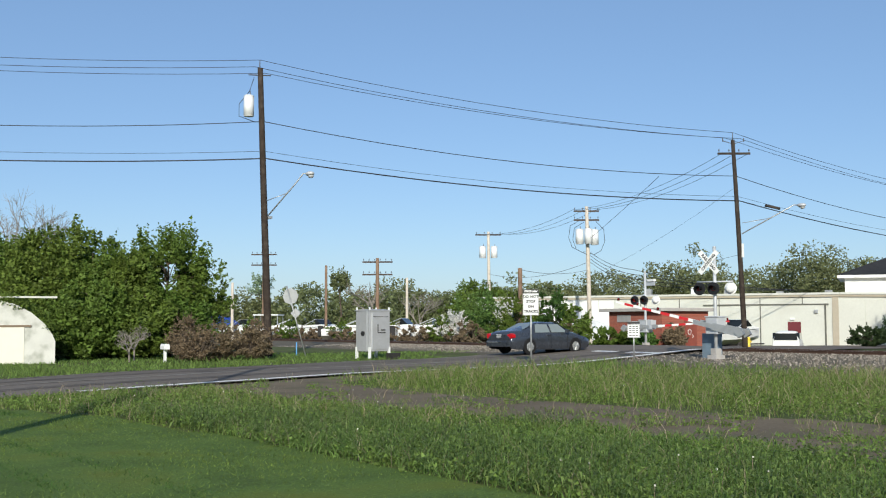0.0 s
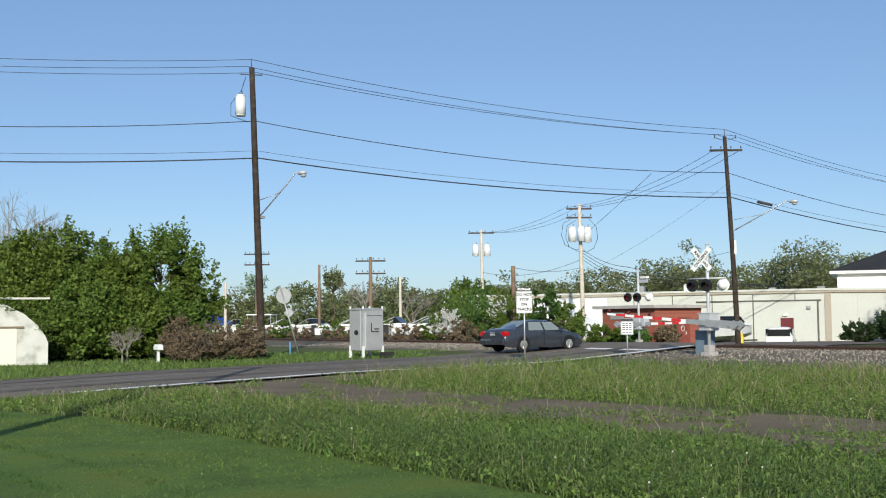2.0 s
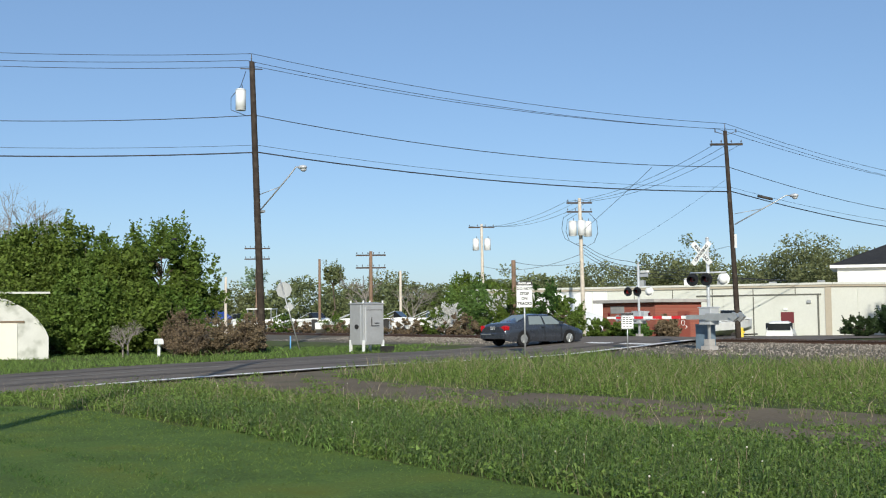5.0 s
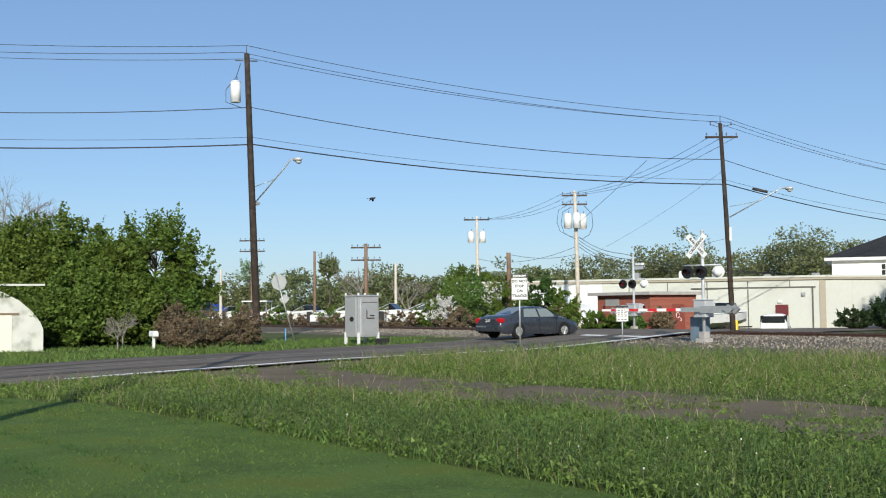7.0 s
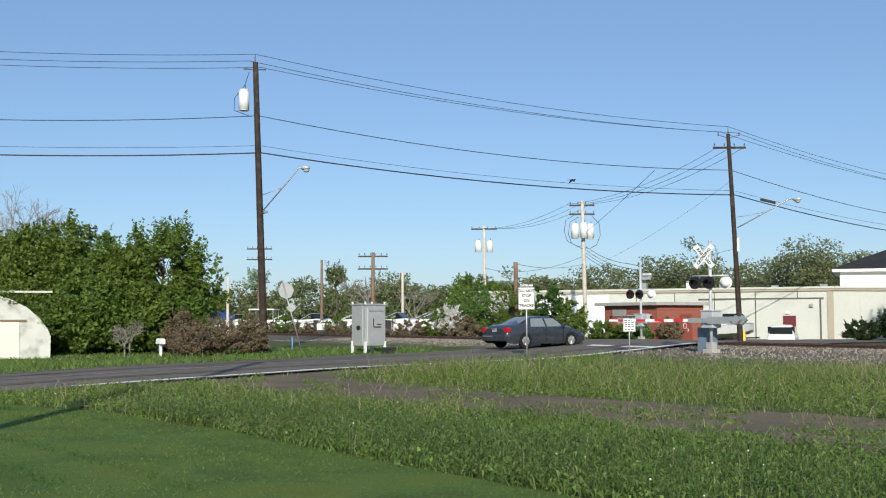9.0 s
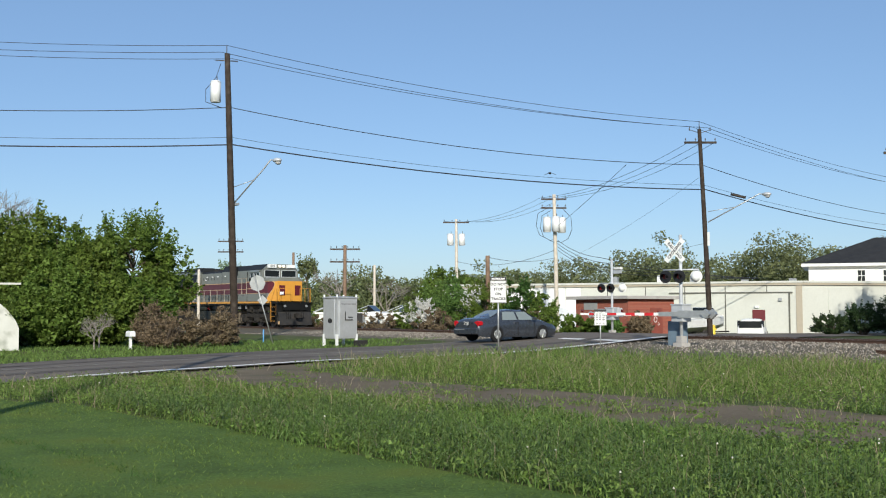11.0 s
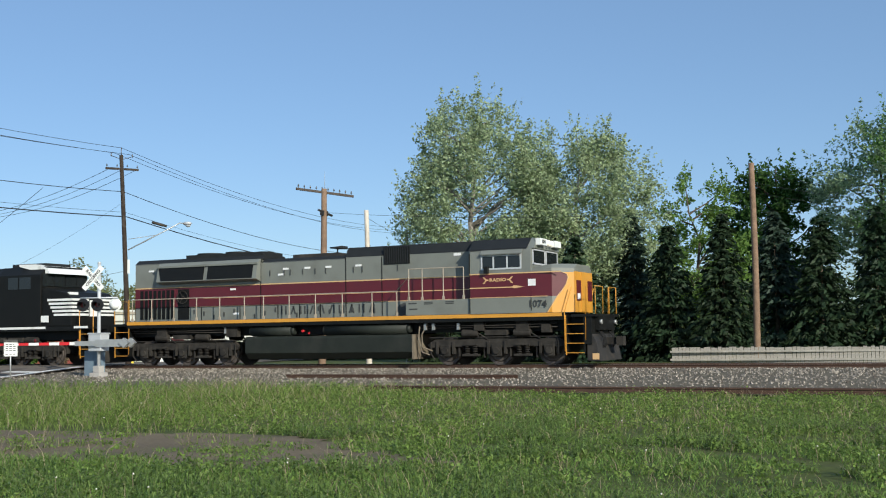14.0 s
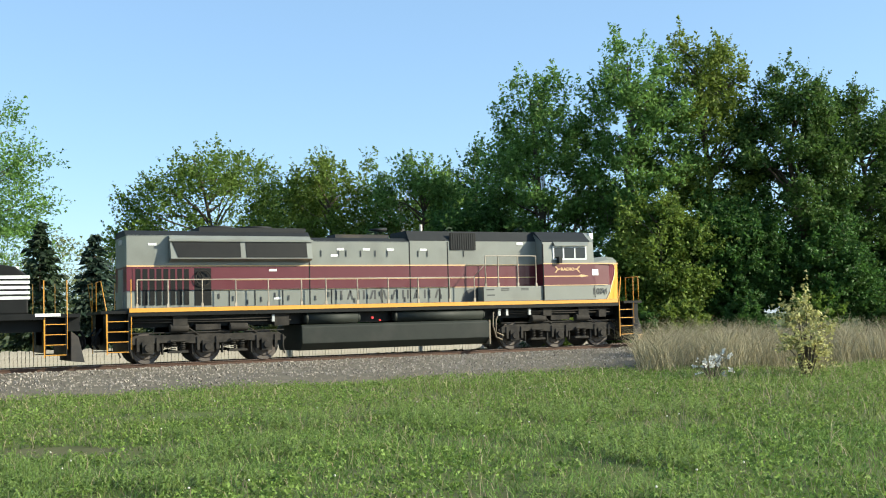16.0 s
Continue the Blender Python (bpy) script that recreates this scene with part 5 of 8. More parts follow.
def autorack(label):
    """x = 0 at the front end; 27 m long."""
    T = thing("autorack_wagon", label, "rail wagon", group="autorack wagons")
    W = 1.55
    body = P("body", T, RACK_GREY, [(-26.4, -0.35, -W, W, 1.15, 4.95)], label="grey perforated side panels")
    o = [(-W, 4.95), (-W + 0.05, 5.2), (-W + 0.45, 5.5), (-0.4, 5.62), (0.4, 5.62), (W - 0.45, 5.5), (W - 0.05, 5.2), (W, 4.95)]
    P("roof", T, RACK_GREY, prisms=[(o, -26.3, -1.9, "x")], label="grey curved roof")
    for x0, x1 in ((-1.9, -0.3), (-26.45, -25.2)):
        P("roof_end", T, WHITE, prisms=[([(a * 1.01, b + 0.05) for a, b in o], x0, x1, "x")], label="white curved roof end")
    for s in (-1, 1):
        for k in range(14):
            x = -0.45 - k * 1.985
            P("side_post", T, RACK_ORANGE, [(x - 0.07, x + 0.07, min(s * W, s * (W + 0.07)), max(s * W, s * (W + 0.07)), 1.15, 4.9)], label="orange side post")
        P("end_panel", T, RACK_ORANGE, [(-1.9, -0.6, min(s * W, s * (W + 0.03)), max(s * W, s * (W + 0.03)), 1.2, 4.93)], label="orange corner panel")
        P("side_sill", T, RACK_ORANGE, [(-26.4, -0.35, min(s * W, s * (W + 0.05)), max(s * W, s * (W + 0.05)), 0.95, 1.2)])
        bm = B()
        for k in range(7):
            box(bm, -0.55, -0.25, s * (W + 0.04) - 0.012, s * (W + 0.04) + 0.012, 1.3 + k * 0.42, 1.33 + k * 0.42)
        part("ladder", bm, RACK_ORANGE, T)
    for x0 in (-0.36, -26.42):
        for y0 in (-W + 0.02, 0.02):
            P("end_door", T, RACK_ORANGE, [(x0, x0 + 0.05, y0, y0 + W - 0.04, 1.2, 4.95)], label="orange end door", bevel=0.01)
    P("frame", T, BLACK_SOOT, [(-26.9, -0.05, -0.5, 0.5, 0.75, 1.15), (-26.9, -0.05, -1.4, 1.4, 0.98, 1.16)])
    coupler(T, -0.1, 1)
    coupler(T, -26.85, -1)
    for xm in (-3.4, -23.4):
        bm = B()
        for s in (-1, 1):
            prism(bm, [(xm - 1.25, 0.35), (xm - 1.25, 0.6), (xm - 0.4, 0.8), (xm + 0.4, 0.8), (xm + 1.25, 0.6), (xm + 1.25, 0.35), (xm + 0.5, 0.25), (xm - 0.5, 0.25)], *sorted((s * 0.98, s * 1.12)), "y")
        b = part("bogie", bm, BLACK_SOOT, T, "black two-axle bogie", 0.01)
        for a in (xm - 0.88, xm + 0.88):
            bm = B()
            for s in (-1, 1):
                tube(bm, (0, s * 0.69, 0), (0, s * 0.83, 0), 0.42, 0.42, 24)
                tube(bm, (0, s * 0.66, 0), (0, s * 0.69, 0), 0.45, 0.45, 24)
            tube(bm, (0, -0.9, 0), (0, 0.9, 0), 0.08, 0.08, 8)
            w = part("wheelset", bm, WHEEL_M, b, "worn steel wheels on an axle")
            w.location = (a, 0, 0.42)
            WHEELSETS.append((w, a, 0.42))
    return T


SPEED, START = 20.67, -23.11 - 20.67 * 14.5    # train's speed and where its first engine's sill begins at 0 s
RED_ENGINE = red_locomotive()
BLACK_ENGINE = black_locomotive()
RACKS = [autorack("grey autorack wagon with orange ends and white roof end"), autorack("grey autorack wagon with orange side posts")]

# ---- poles and wires ----
PORCELAIN = mat("porcelain", (0.10, 0.10, 0.105), 0.3, var=0.1)
TANK_GREY = mat("transformer_paint", (0.74, 0.76, 0.75), 0.45, var=0.08)


def pole(name, label, foot, top, r0, r1, material, group="utility poles"):
    t = thing(name, label, "utility pole", pose(*foot), group)
    bm = B()
    d = Vector(top) - Vector(foot)
    n, seg, prev = 8, 12, None
    for k in range(n + 1):
        u = k / n
        c = d * u + Vector((0.05, -0.03, 0)) * math.sin(u * 3.1) - Vector((0, 0, 0.3 if k == 0 else 0))
        r = r0 + (r1 - r0) * u
        ring = [bm.verts.new(c + Vector((r * math.cos(j * math.tau / seg), r * math.sin(j * math.tau / seg), 0))) for j in range(seg)]
        if prev:
            for j in range(seg):
                bm.faces.new((prev[j], prev[(j + 1) % seg], ring[(j + 1) % seg], ring[j])).smooth = True
        prev = ring
    bm.faces.new(prev)
    part("shaft", bm, material, t)
    return t, Vector(foot), d


def crossarm(t, at, along, half, material=WOOD_ARM, pins=4, drop=0.0, name="crossarm"):
    """An arm with insulator pins, centred at a place in the pole's space."""
    at, along = Vector(at), Vector(along).normalized()
    bm = B()
    side_v = Vector((-along.y, along.x, 0))
    c = [at + along * (s * half) + side_v * a * 0.05 + Vector((0, 0, b * 0.06)) for s in (-1, 1) for a in (-1, 1) for b in (-1, 1)]
    v = [bm.verts.new(p) for p in c]
    for f in ((0, 1, 3, 2), (4, 6, 7, 5), (0, 4, 5, 1), (2, 3, 7, 6), (0, 2, 6, 4), (1, 5, 7, 3)):
        bm.faces.new([v[i] for i in f])
    arm = part(name, bm, material, t)
    for k in range(pins):
        u = -half * 0.92 + 1.84 * half * k / max(1, pins - 1)
        p = at + along * u + Vector((0, 0, 0.06))
        bm = B()
        tube(bm, p, p + Vector((0, 0, 0.1)), 0.012, 0.012, 6)
        tube(bm, p + Vector((0, 0, 0.08)), p + Vector((0, 0, 0.2)), 0.045, 0.025, 8)
        part("insulator", bm, PORCELAIN, arm)
    return arm


def transformer(t, at, r=0.22, h=0.8):
    at = Vector(at)
    bm = B()
    tube(bm, at, at + Vector((0, 0, h)), r, r, 18)
    tube(bm, at + Vector((0, 0, h)), at + Vector((0, 0, h + 0.07)), r * 1.05, r * 0.8, 18)
    tube(bm, at + Vector((0, 0, -0.03)), at, r * 0.9, r, 18)
    o = part("transformer", bm, TANK_GREY, t, "pale grey pole transformer")
    bm = B()
    tube(bm, at + Vector((0.05, 0.05, h)), at + Vector((0.05, 0.05, h + 0.28)), 0.035, 0.02, 8)
    part("bushing", bm, PORCELAIN, o)
    return o


def street_lamp(t, base, tip, brace, lens=0.0):
    base, tip, brace = Vector(base), Vector(tip), Vector(brace)
    bm = B()
    end = tip - (tip - base) * Vector((0.09, 0.09, 0)) + Vector((0, 0, 0.02))
    mid = base.lerp(tip, 0.72) + Vector((0, 0, 0.12))
    bent(bm, [base, mid, end, tip], 0.035, 8)
    bent(bm, [brace, base.lerp(mid, 0.7)], 0.02, 6)
    arm = part("lamp_arm", bm, STEEL, t, "braced steel lamp arm")
    bm = B()
    d = (tip - base) * Vector((1, 1, 0))
    d.normalize()
    ball(bm, tip + d * 0.15, 0.3, 0.2, 0.12)
    ball(bm, tip + d * 0.2 - Vector((0, 0, 0.1)), 0.17, 0.15, 0.12)
    part("lamp_head", bm, ALU, arm, "grey cobra-head street lamp")


def wire(pts, sag, r=0.012, label="thin dark overhead wire", name="overhead_wire", n=14):
    bm = B()
    line = []
    for a, b in zip(pts, pts[1:]):
        a, b = Vector(a), Vector(b)
        row = [a.lerp(b, k / n) - Vector((0, 0, 4 * sag * (k / n) * (1 - k / n) * (b - a).length / 30)) for k in range(n + 1)]
        line += row[1:] if line else row
    bent(bm, line, r, 5)
    solid(name, bm, WIRE, label, "wire", group="overhead wires")


# pole with transformer and lamp, west of the road
t, f, d = pole("utility_pole", "dark creosoted utility pole with transformer and street lamp", (-50.15, 24.1, 0.0), (-49.91, 23.43, 14.05), 0.19, 0.13, WOOD_POLE)
transformer(t, Vector((-50.30, 23.02, 11.72)) - f, 0.25, 0.95)
street_lamp(t, Vector((-50.05, 23.95, 6.85)) - f, Vector((-48.85, 25.45, 8.90)) - f, Vector((-50.03, 23.90, 7.6)) - f)
bm = B()
tube(bm, Vector((-49.89, 23.40, 14.0)) - f, Vector((-49.89, 23.40, 14.45)) - f, 0.03, 0.02, 8)
tube(bm, Vector((-49.7, 23.9, 13.7)) - f, Vector((-50.1, 22.9, 13.7)) - f, 0.03, 0.03, 8)
part("pole_top_pin", bm, PORCELAIN, t)
bm = B()
bent(bm, [Vector(p) - f for p in ((-50.1, 23.2, 13.6), (-50.2, 23.0, 12.9), (-50.5, 22.6, 12.3), (-50.5, 22.6, 11.7), (-50.1, 23.3, 11.4))], 0.016)
part("transformer_lead", bm, WIRE, t)
P("pole_band", t, STEEL, [(-0.2, 0.22, -0.35, 0.05, 6.72, 6.84)])

# pole beyond the track
t, f, d = pole("utility_pole", "leaning weathered utility pole with crossarm and street lamp", (-44.62, 51.95, -0.1), (-44.40, 50.95, 12.25), 0.17, 0.11, WOOD_POLE)
arm_dir = Vector((1.08, 1.55, 0))
crossarm(t, Vector((-44.40, 51.04, 11.45)) - f, arm_dir, 0.95, WOOD_POLE, 4)
street_lamp(t, Vector((-44.4, 51.6, 6.78)) - f, Vector((-42.4, 54.25, 8.43)) - f, Vector((-44.35, 51.56, 7.4)) - f)
bm = B()
tube(bm, Vector((-44.39, 50.94, 12.2)) - f, Vector((-44.39, 50.94, 12.7)) - f, 0.03, 0.02, 8)
for s in (-1, 1):
    tube(bm, Vector((-44.4, 51.0, 12.0)) - f, Vector((-44.4 + 0.35 * s, 51.0 + 0.5 * s, 12.2)) - f, 0.02, 0.02, 6)
    tube(bm, Vector((-44.4 + 0.35 * s, 51.0 + 0.5 * s, 12.15)) - f, Vector((-44.4 + 0.35 * s, 51.0 + 0.5 * s, 12.35)) - f, 0.035, 0.03, 8)
part("pole_top_pin", bm, PORCELAIN, t)
P("white_box", t, WHITE, [(0.12, 0.3, -0.5, -0.3, 5.5, 6.3)], label="small white conduit box")
P("splice_case", t, BLACK_SOOT, rods=[(Vector((-43.5, 52.6, 8.42)) - f, Vector((-43.0, 53.3, 8.22)) - f, 0.08, 0.08, 10)], label="black cable splice case")

# pole by the white building, with three transformers
t, f, d = pole("utility_pole", "pale weathered utility pole with two crossarms and transformers", (-63.95, 57.2, -0.3), (-63.7, 56.75, 10.35), 0.18, 0.13, WOOD_PALE)
for z in (10.0, 9.33):
    crossarm(t, Vector((-63.72, 56.74, z)) - f, (1.08, 1.57, 0), 0.95, WOOD_ARM, 4)
for p in ((-64.12, 56.4, 7.55), (-63.45, 57.3, 7.5), (-63.35, 56.6, 7.55)):
    transformer(t, Vector(p) - f, 0.3, 1.05)
for k in range(3):
    bm = B()
    a = (-64.0, 56.3, 9.3), (-64.42, 55.75, 8.9), (-64.5, 55.65, 8.0), (-64.36, 55.85, 7.3), (-63.95, 56.5, 6.9), (-63.8, 56.8, 6.95)
    b = (-63.4, 57.2, 9.3), (-63.1, 57.7, 8.7), (-63.05, 57.75, 7.8), (-63.2, 57.5, 7.1), (-63.55, 57.1, 6.8), (-63.75, 56.9, 6.9)
    bent(bm, [Vector(p) + Vector((0.12 * k, 0.1 * k, -0.08 * k)) - f for p in (a if k % 2 == 0 else b)], 0.02)
    part("transformer_lead", bm, WIRE, t)
t, f, d = pole("utility_pole", "weathered utility pole with crossarm and two transformers", (-84.2, 62.9, -0.4), (-83.96, 62.65, 10.1), 0.17, 0.12, WOOD_PALE)
crossarm(t, Vector((-83.97, 62.64, 9.8)) - f, (1.35, 1.94, 0), 1.2, WOOD_ARM, 4)
for p in ((-84.4, 62.3, 7.7), (-83.75, 63.15, 7.7)):
    transformer(t, Vector(p) - f, 0.3, 1.0)
t, f, d = pole("utility_pole", "short plain brown wooden pole", (-58.3, 46.1, -0.1), (-57.95, 45.8, 5.2), 0.16, 0.14, WOOD_OLD)
# telegraph poles along the railway
for (x, y, zt, zf) in ((-77.1, 46.5, 6.82, 0.0), (-97.9, 46.5, 8.5, 0.0)):
    t, f, d = pole("telegraph_pole", "old brown telegraph pole with two crossarms", (x, y, zf - 0.2), (x, y, zt), 0.16, 0.13, WOOD_OLD, "telegraph poles")
    for dz in (0.12, 1.12):
        crossarm(t, Vector((0, 0, zt - zf - dz)), (1.14, 1.66, 0), 1.2, WOOD_ARM, 6)
for x, y, zt, m in ((-83.74, 37.05, 4.9, WOOD_PALE), (-83.85, 45.55, 6.5, WOOD_OLD), (-79.0, 50.5, 5.4, WOOD_PALE)):
    pole("utility_pole", "far plain wooden pole above the brush", (x, y, 0), (x, y, zt), 0.13, 0.1, m)
# behind the viewer; its shadow lies across the road
pole("utility_pole", "dark wooden utility pole beside the lawn", (-8.6, -2.1, 0), (-8.6, -2.1, 15.2), 0.17, 0.13, WOOD_POLE)
# right of the crossing
t, f, d = pole("telegraph_pole", "brown telegraph pole with long crossarm and antenna", (-30.75, 50.62, 0.0), (-30.36, 50.32, 9.25), 0.2, 0.14, WOOD_OLD, "telegraph poles")
crossarm(t, Vector((-30.31, 50.34, 9.05)) - f, (1.98, 2.39, -0.28), 1.58, WOOD_ARM, 10)
P("antenna", t, STEEL, rods=[(Vector((-30.3, 50.28, 9.1)) - f, Vector((-30.29, 50.28, 10.15)) - f, 0.015, 0.008, 6)])
P("cable_bracket", t, BLACK_SOOT, [(-0.05 + 0.33, 0.45, -0.55, 0.0, 7.85, 8.1)], rods=[(Vector((-30.6, 50.1, 8.15)) - f, Vector((-30.1, 50.7, 7.85)) - f, 0.06, 0.06, 8)], label="dark cable bracket")
pole("utility_pole", "pale bare grey wooden pole", (-27.05, 48.98, 0.0), (-26.86, 48.51, 7.75), 0.15, 0.11, WOOD_PALE)
pole("utility_pole", "thin grey distant pole", (-31.0, 61.0, -0.1), (-31.0, 61.0, 7.9), 0.12, 0.09, BARK_GREY)
pole("utility_pole", "weathered grey-brown wooden pole before the spruces", (-9.05, 52.9, 0.0), (-9.0, 52.8, 9.25), 0.16, 0.13, WOOD_OLD)
t, f, d = pole("utility_pole", "thin grey leaning pole before the spruces", (21.6, 45.5, 0.1), (21.5, 44.9, 5.9), 0.085, 0.06, WOOD_PALE)
pole("utility_pole", "slender pole with a small box among the trees", (41.0, 51.5, 0.0), (41.0, 51.5, 7.2), 0.07, 0.06, BARK_GREY)

Z = Vector((-66.0, -2.0, 0))
PW = Vector((-53.5, 102.0, 0))
for (za, zb, zz, zw, o) in ((14.45, 12.68, 15.9, 12.6, 0.0), (14.12, 12.36, 15.5, 12.3, -0.45), (13.8, 12.32, 15.2, 12.0, 0.45)):
    k = Vector((o * 0.55, o * 0.8, 0))
    wire([Z + Vector((0, 0, zz)) + k, Vector((-49.9, 23.42, za)) + k * 0.6, Vector((-44.4, 50.98, zb)) + k, PW + Vector((0, 0, zw)) + k], 0.55, 0.014)
wire([Z + Vector((0, 0, 12.4)), (-49.94, 23.62, 11.45), (-44.42, 51.15, 10.14), PW + Vector((0, 0, 9.8))], 0.65, 0.02, "twisted dark secondary cable")
wire([Z + Vector((0, 0, 11.0)), (-49.97, 23.7, 10.0), (-44.4, 51.3, 8.95), PW + Vector((0, 0, 8.8))], 0.5, 0.01)
wire([Z + Vector((0, 0, 10.5)), (-49.9, 23.75, 9.64), (-44.34, 51.35, 8.69), PW + Vector((0, 0, 8.2))], 0.5, 0.032, "thick black communication cable")
for k in range(3):
    wire([Vector((-44.9 + 0.5 * k, 50.4 + 0.6 * k, 11.4)), Vector((-64.3 + 0.5 * k, 55.9 + 0.7 * k, 10.1)), Vector((-84.6 + 0.6 * k, 61.7 + 0.9 * k, 9.9))], 0.9, 0.013)
wire([(-45.5, 46.0, 9.87), (-63.6, 56.9, 7.9)], 0.1, 0.014, "taut thin guy wire by the pole")
wire([(-44.4, 51.3, 9.6), (-63.7, 56.8, 5.0)], 0.5, 0.007)
for k in range(4):
    wire([Vector((-63.6, 57.0, 6.9 - 0.25 * k)), Vector((-51.0 - 0.8 * k, 49.2 + 0.8 * k, 4.9 - 0.25 * k)), Vector((-49.0, 60.0 + k, 3.8))], 0.5, 0.018, "dark service drop cable")
wire([(-63.8, 57.0, 6.2), (-84.2, 62.8, 6.2)], 1.0, 0.016, "dark service drop cable")
wire([(-63.8, 57.0, 5.6), (-57.95, 45.8, 5.1)], 0.7, 0.014, "dark service drop cable")
wire([(-44.55, 51.8, 5.6), (-52.0, 47.0, 3.9)], 0.1, 0.01)
wire([(-30.3, 50.3, 8.0), (-9.0, 52.85, 7.2)], 0.5, 0.008)
wire([(-26.86, 48.51, 7.4), (-31.0, 61.0, 7.6)], 0.3, 0.008)
for dz in (0.0, 0.45, 0.9):
    wire([(-9.0, 52.85, 8.8 - dz), (12.0, 60.0, 5.6 - dz), (62.0, 62.0, 6.5 - dz)], 0.5, 0.006)

# ---- crossing signals, signs, cabinet ----
def disc(bm, c, n, r0, r1, depth, seg=20):
    c, n = Vector(c), Vector(n).normalized()
    tube(bm, c, c + n * depth, r0, r1, seg)


LENS_DARK = mat("dark_red_lens", (0.10, 0.005, 0.006), 0.15, var=0.1)
LENS_ON = glow_mat("lit_red_lens", (0.5, 0.02, 0.02), 0.12)
CONCRETE = mat("concrete", (0.42, 0.40, 0.37), 0.9, var=0.2, scale=3, bump=0.4)


def light_head(t, c, n, lit=False, pale=False):
    n = Vector(n).normalized()
    bm = B()
    disc(bm, Vector(c), n, 0.25, 0.25, 0.02)
    disc(bm, Vector(c) - n * 0.16, n, 0.10, 0.13, 0.16)
    h = part("light_head", bm, WHITE if pale else BLACK, t, "pale round signal back" if pale else "black round signal head")
    if pale:
        bm = B()
        ball(bm, Vector(c) - n * 0.02, 0.2, 0.2, 0.2)
        part("lamp_shell", bm, WHITE, h)
        return
    bm = B()
    disc(bm, Vector(c) + n * 0.02, n, 0.10, 0.10, 0.012)
    part("lens", bm, LENS_ON if lit else LENS_DARK, h, "red lens")
    bm = B()
    a = n.cross(Vector((0, 0, 1)))
    seg = 10
    prev = None
    for k in range(seg + 1):
        th = math.pi * (k / seg) * 1.3 - 0.15 * math.pi
        o = a * math.cos(th) * 0.115 + Vector((0, 0, math.sin(th) * 0.115))
        cur = (bm.verts.new(Vector(c) + n * 0.02 + o), bm.verts.new(Vector(c) + n * 0.26 + o * 1.05))
        if prev:
            bm.faces.new((prev[0], prev[1], cur[1], cur[0]))
        prev = cur
    bmesh.ops.solidify(bm, geom=bm.faces[:], thickness=0.008)
    part("hood", bm, BLACK, h)


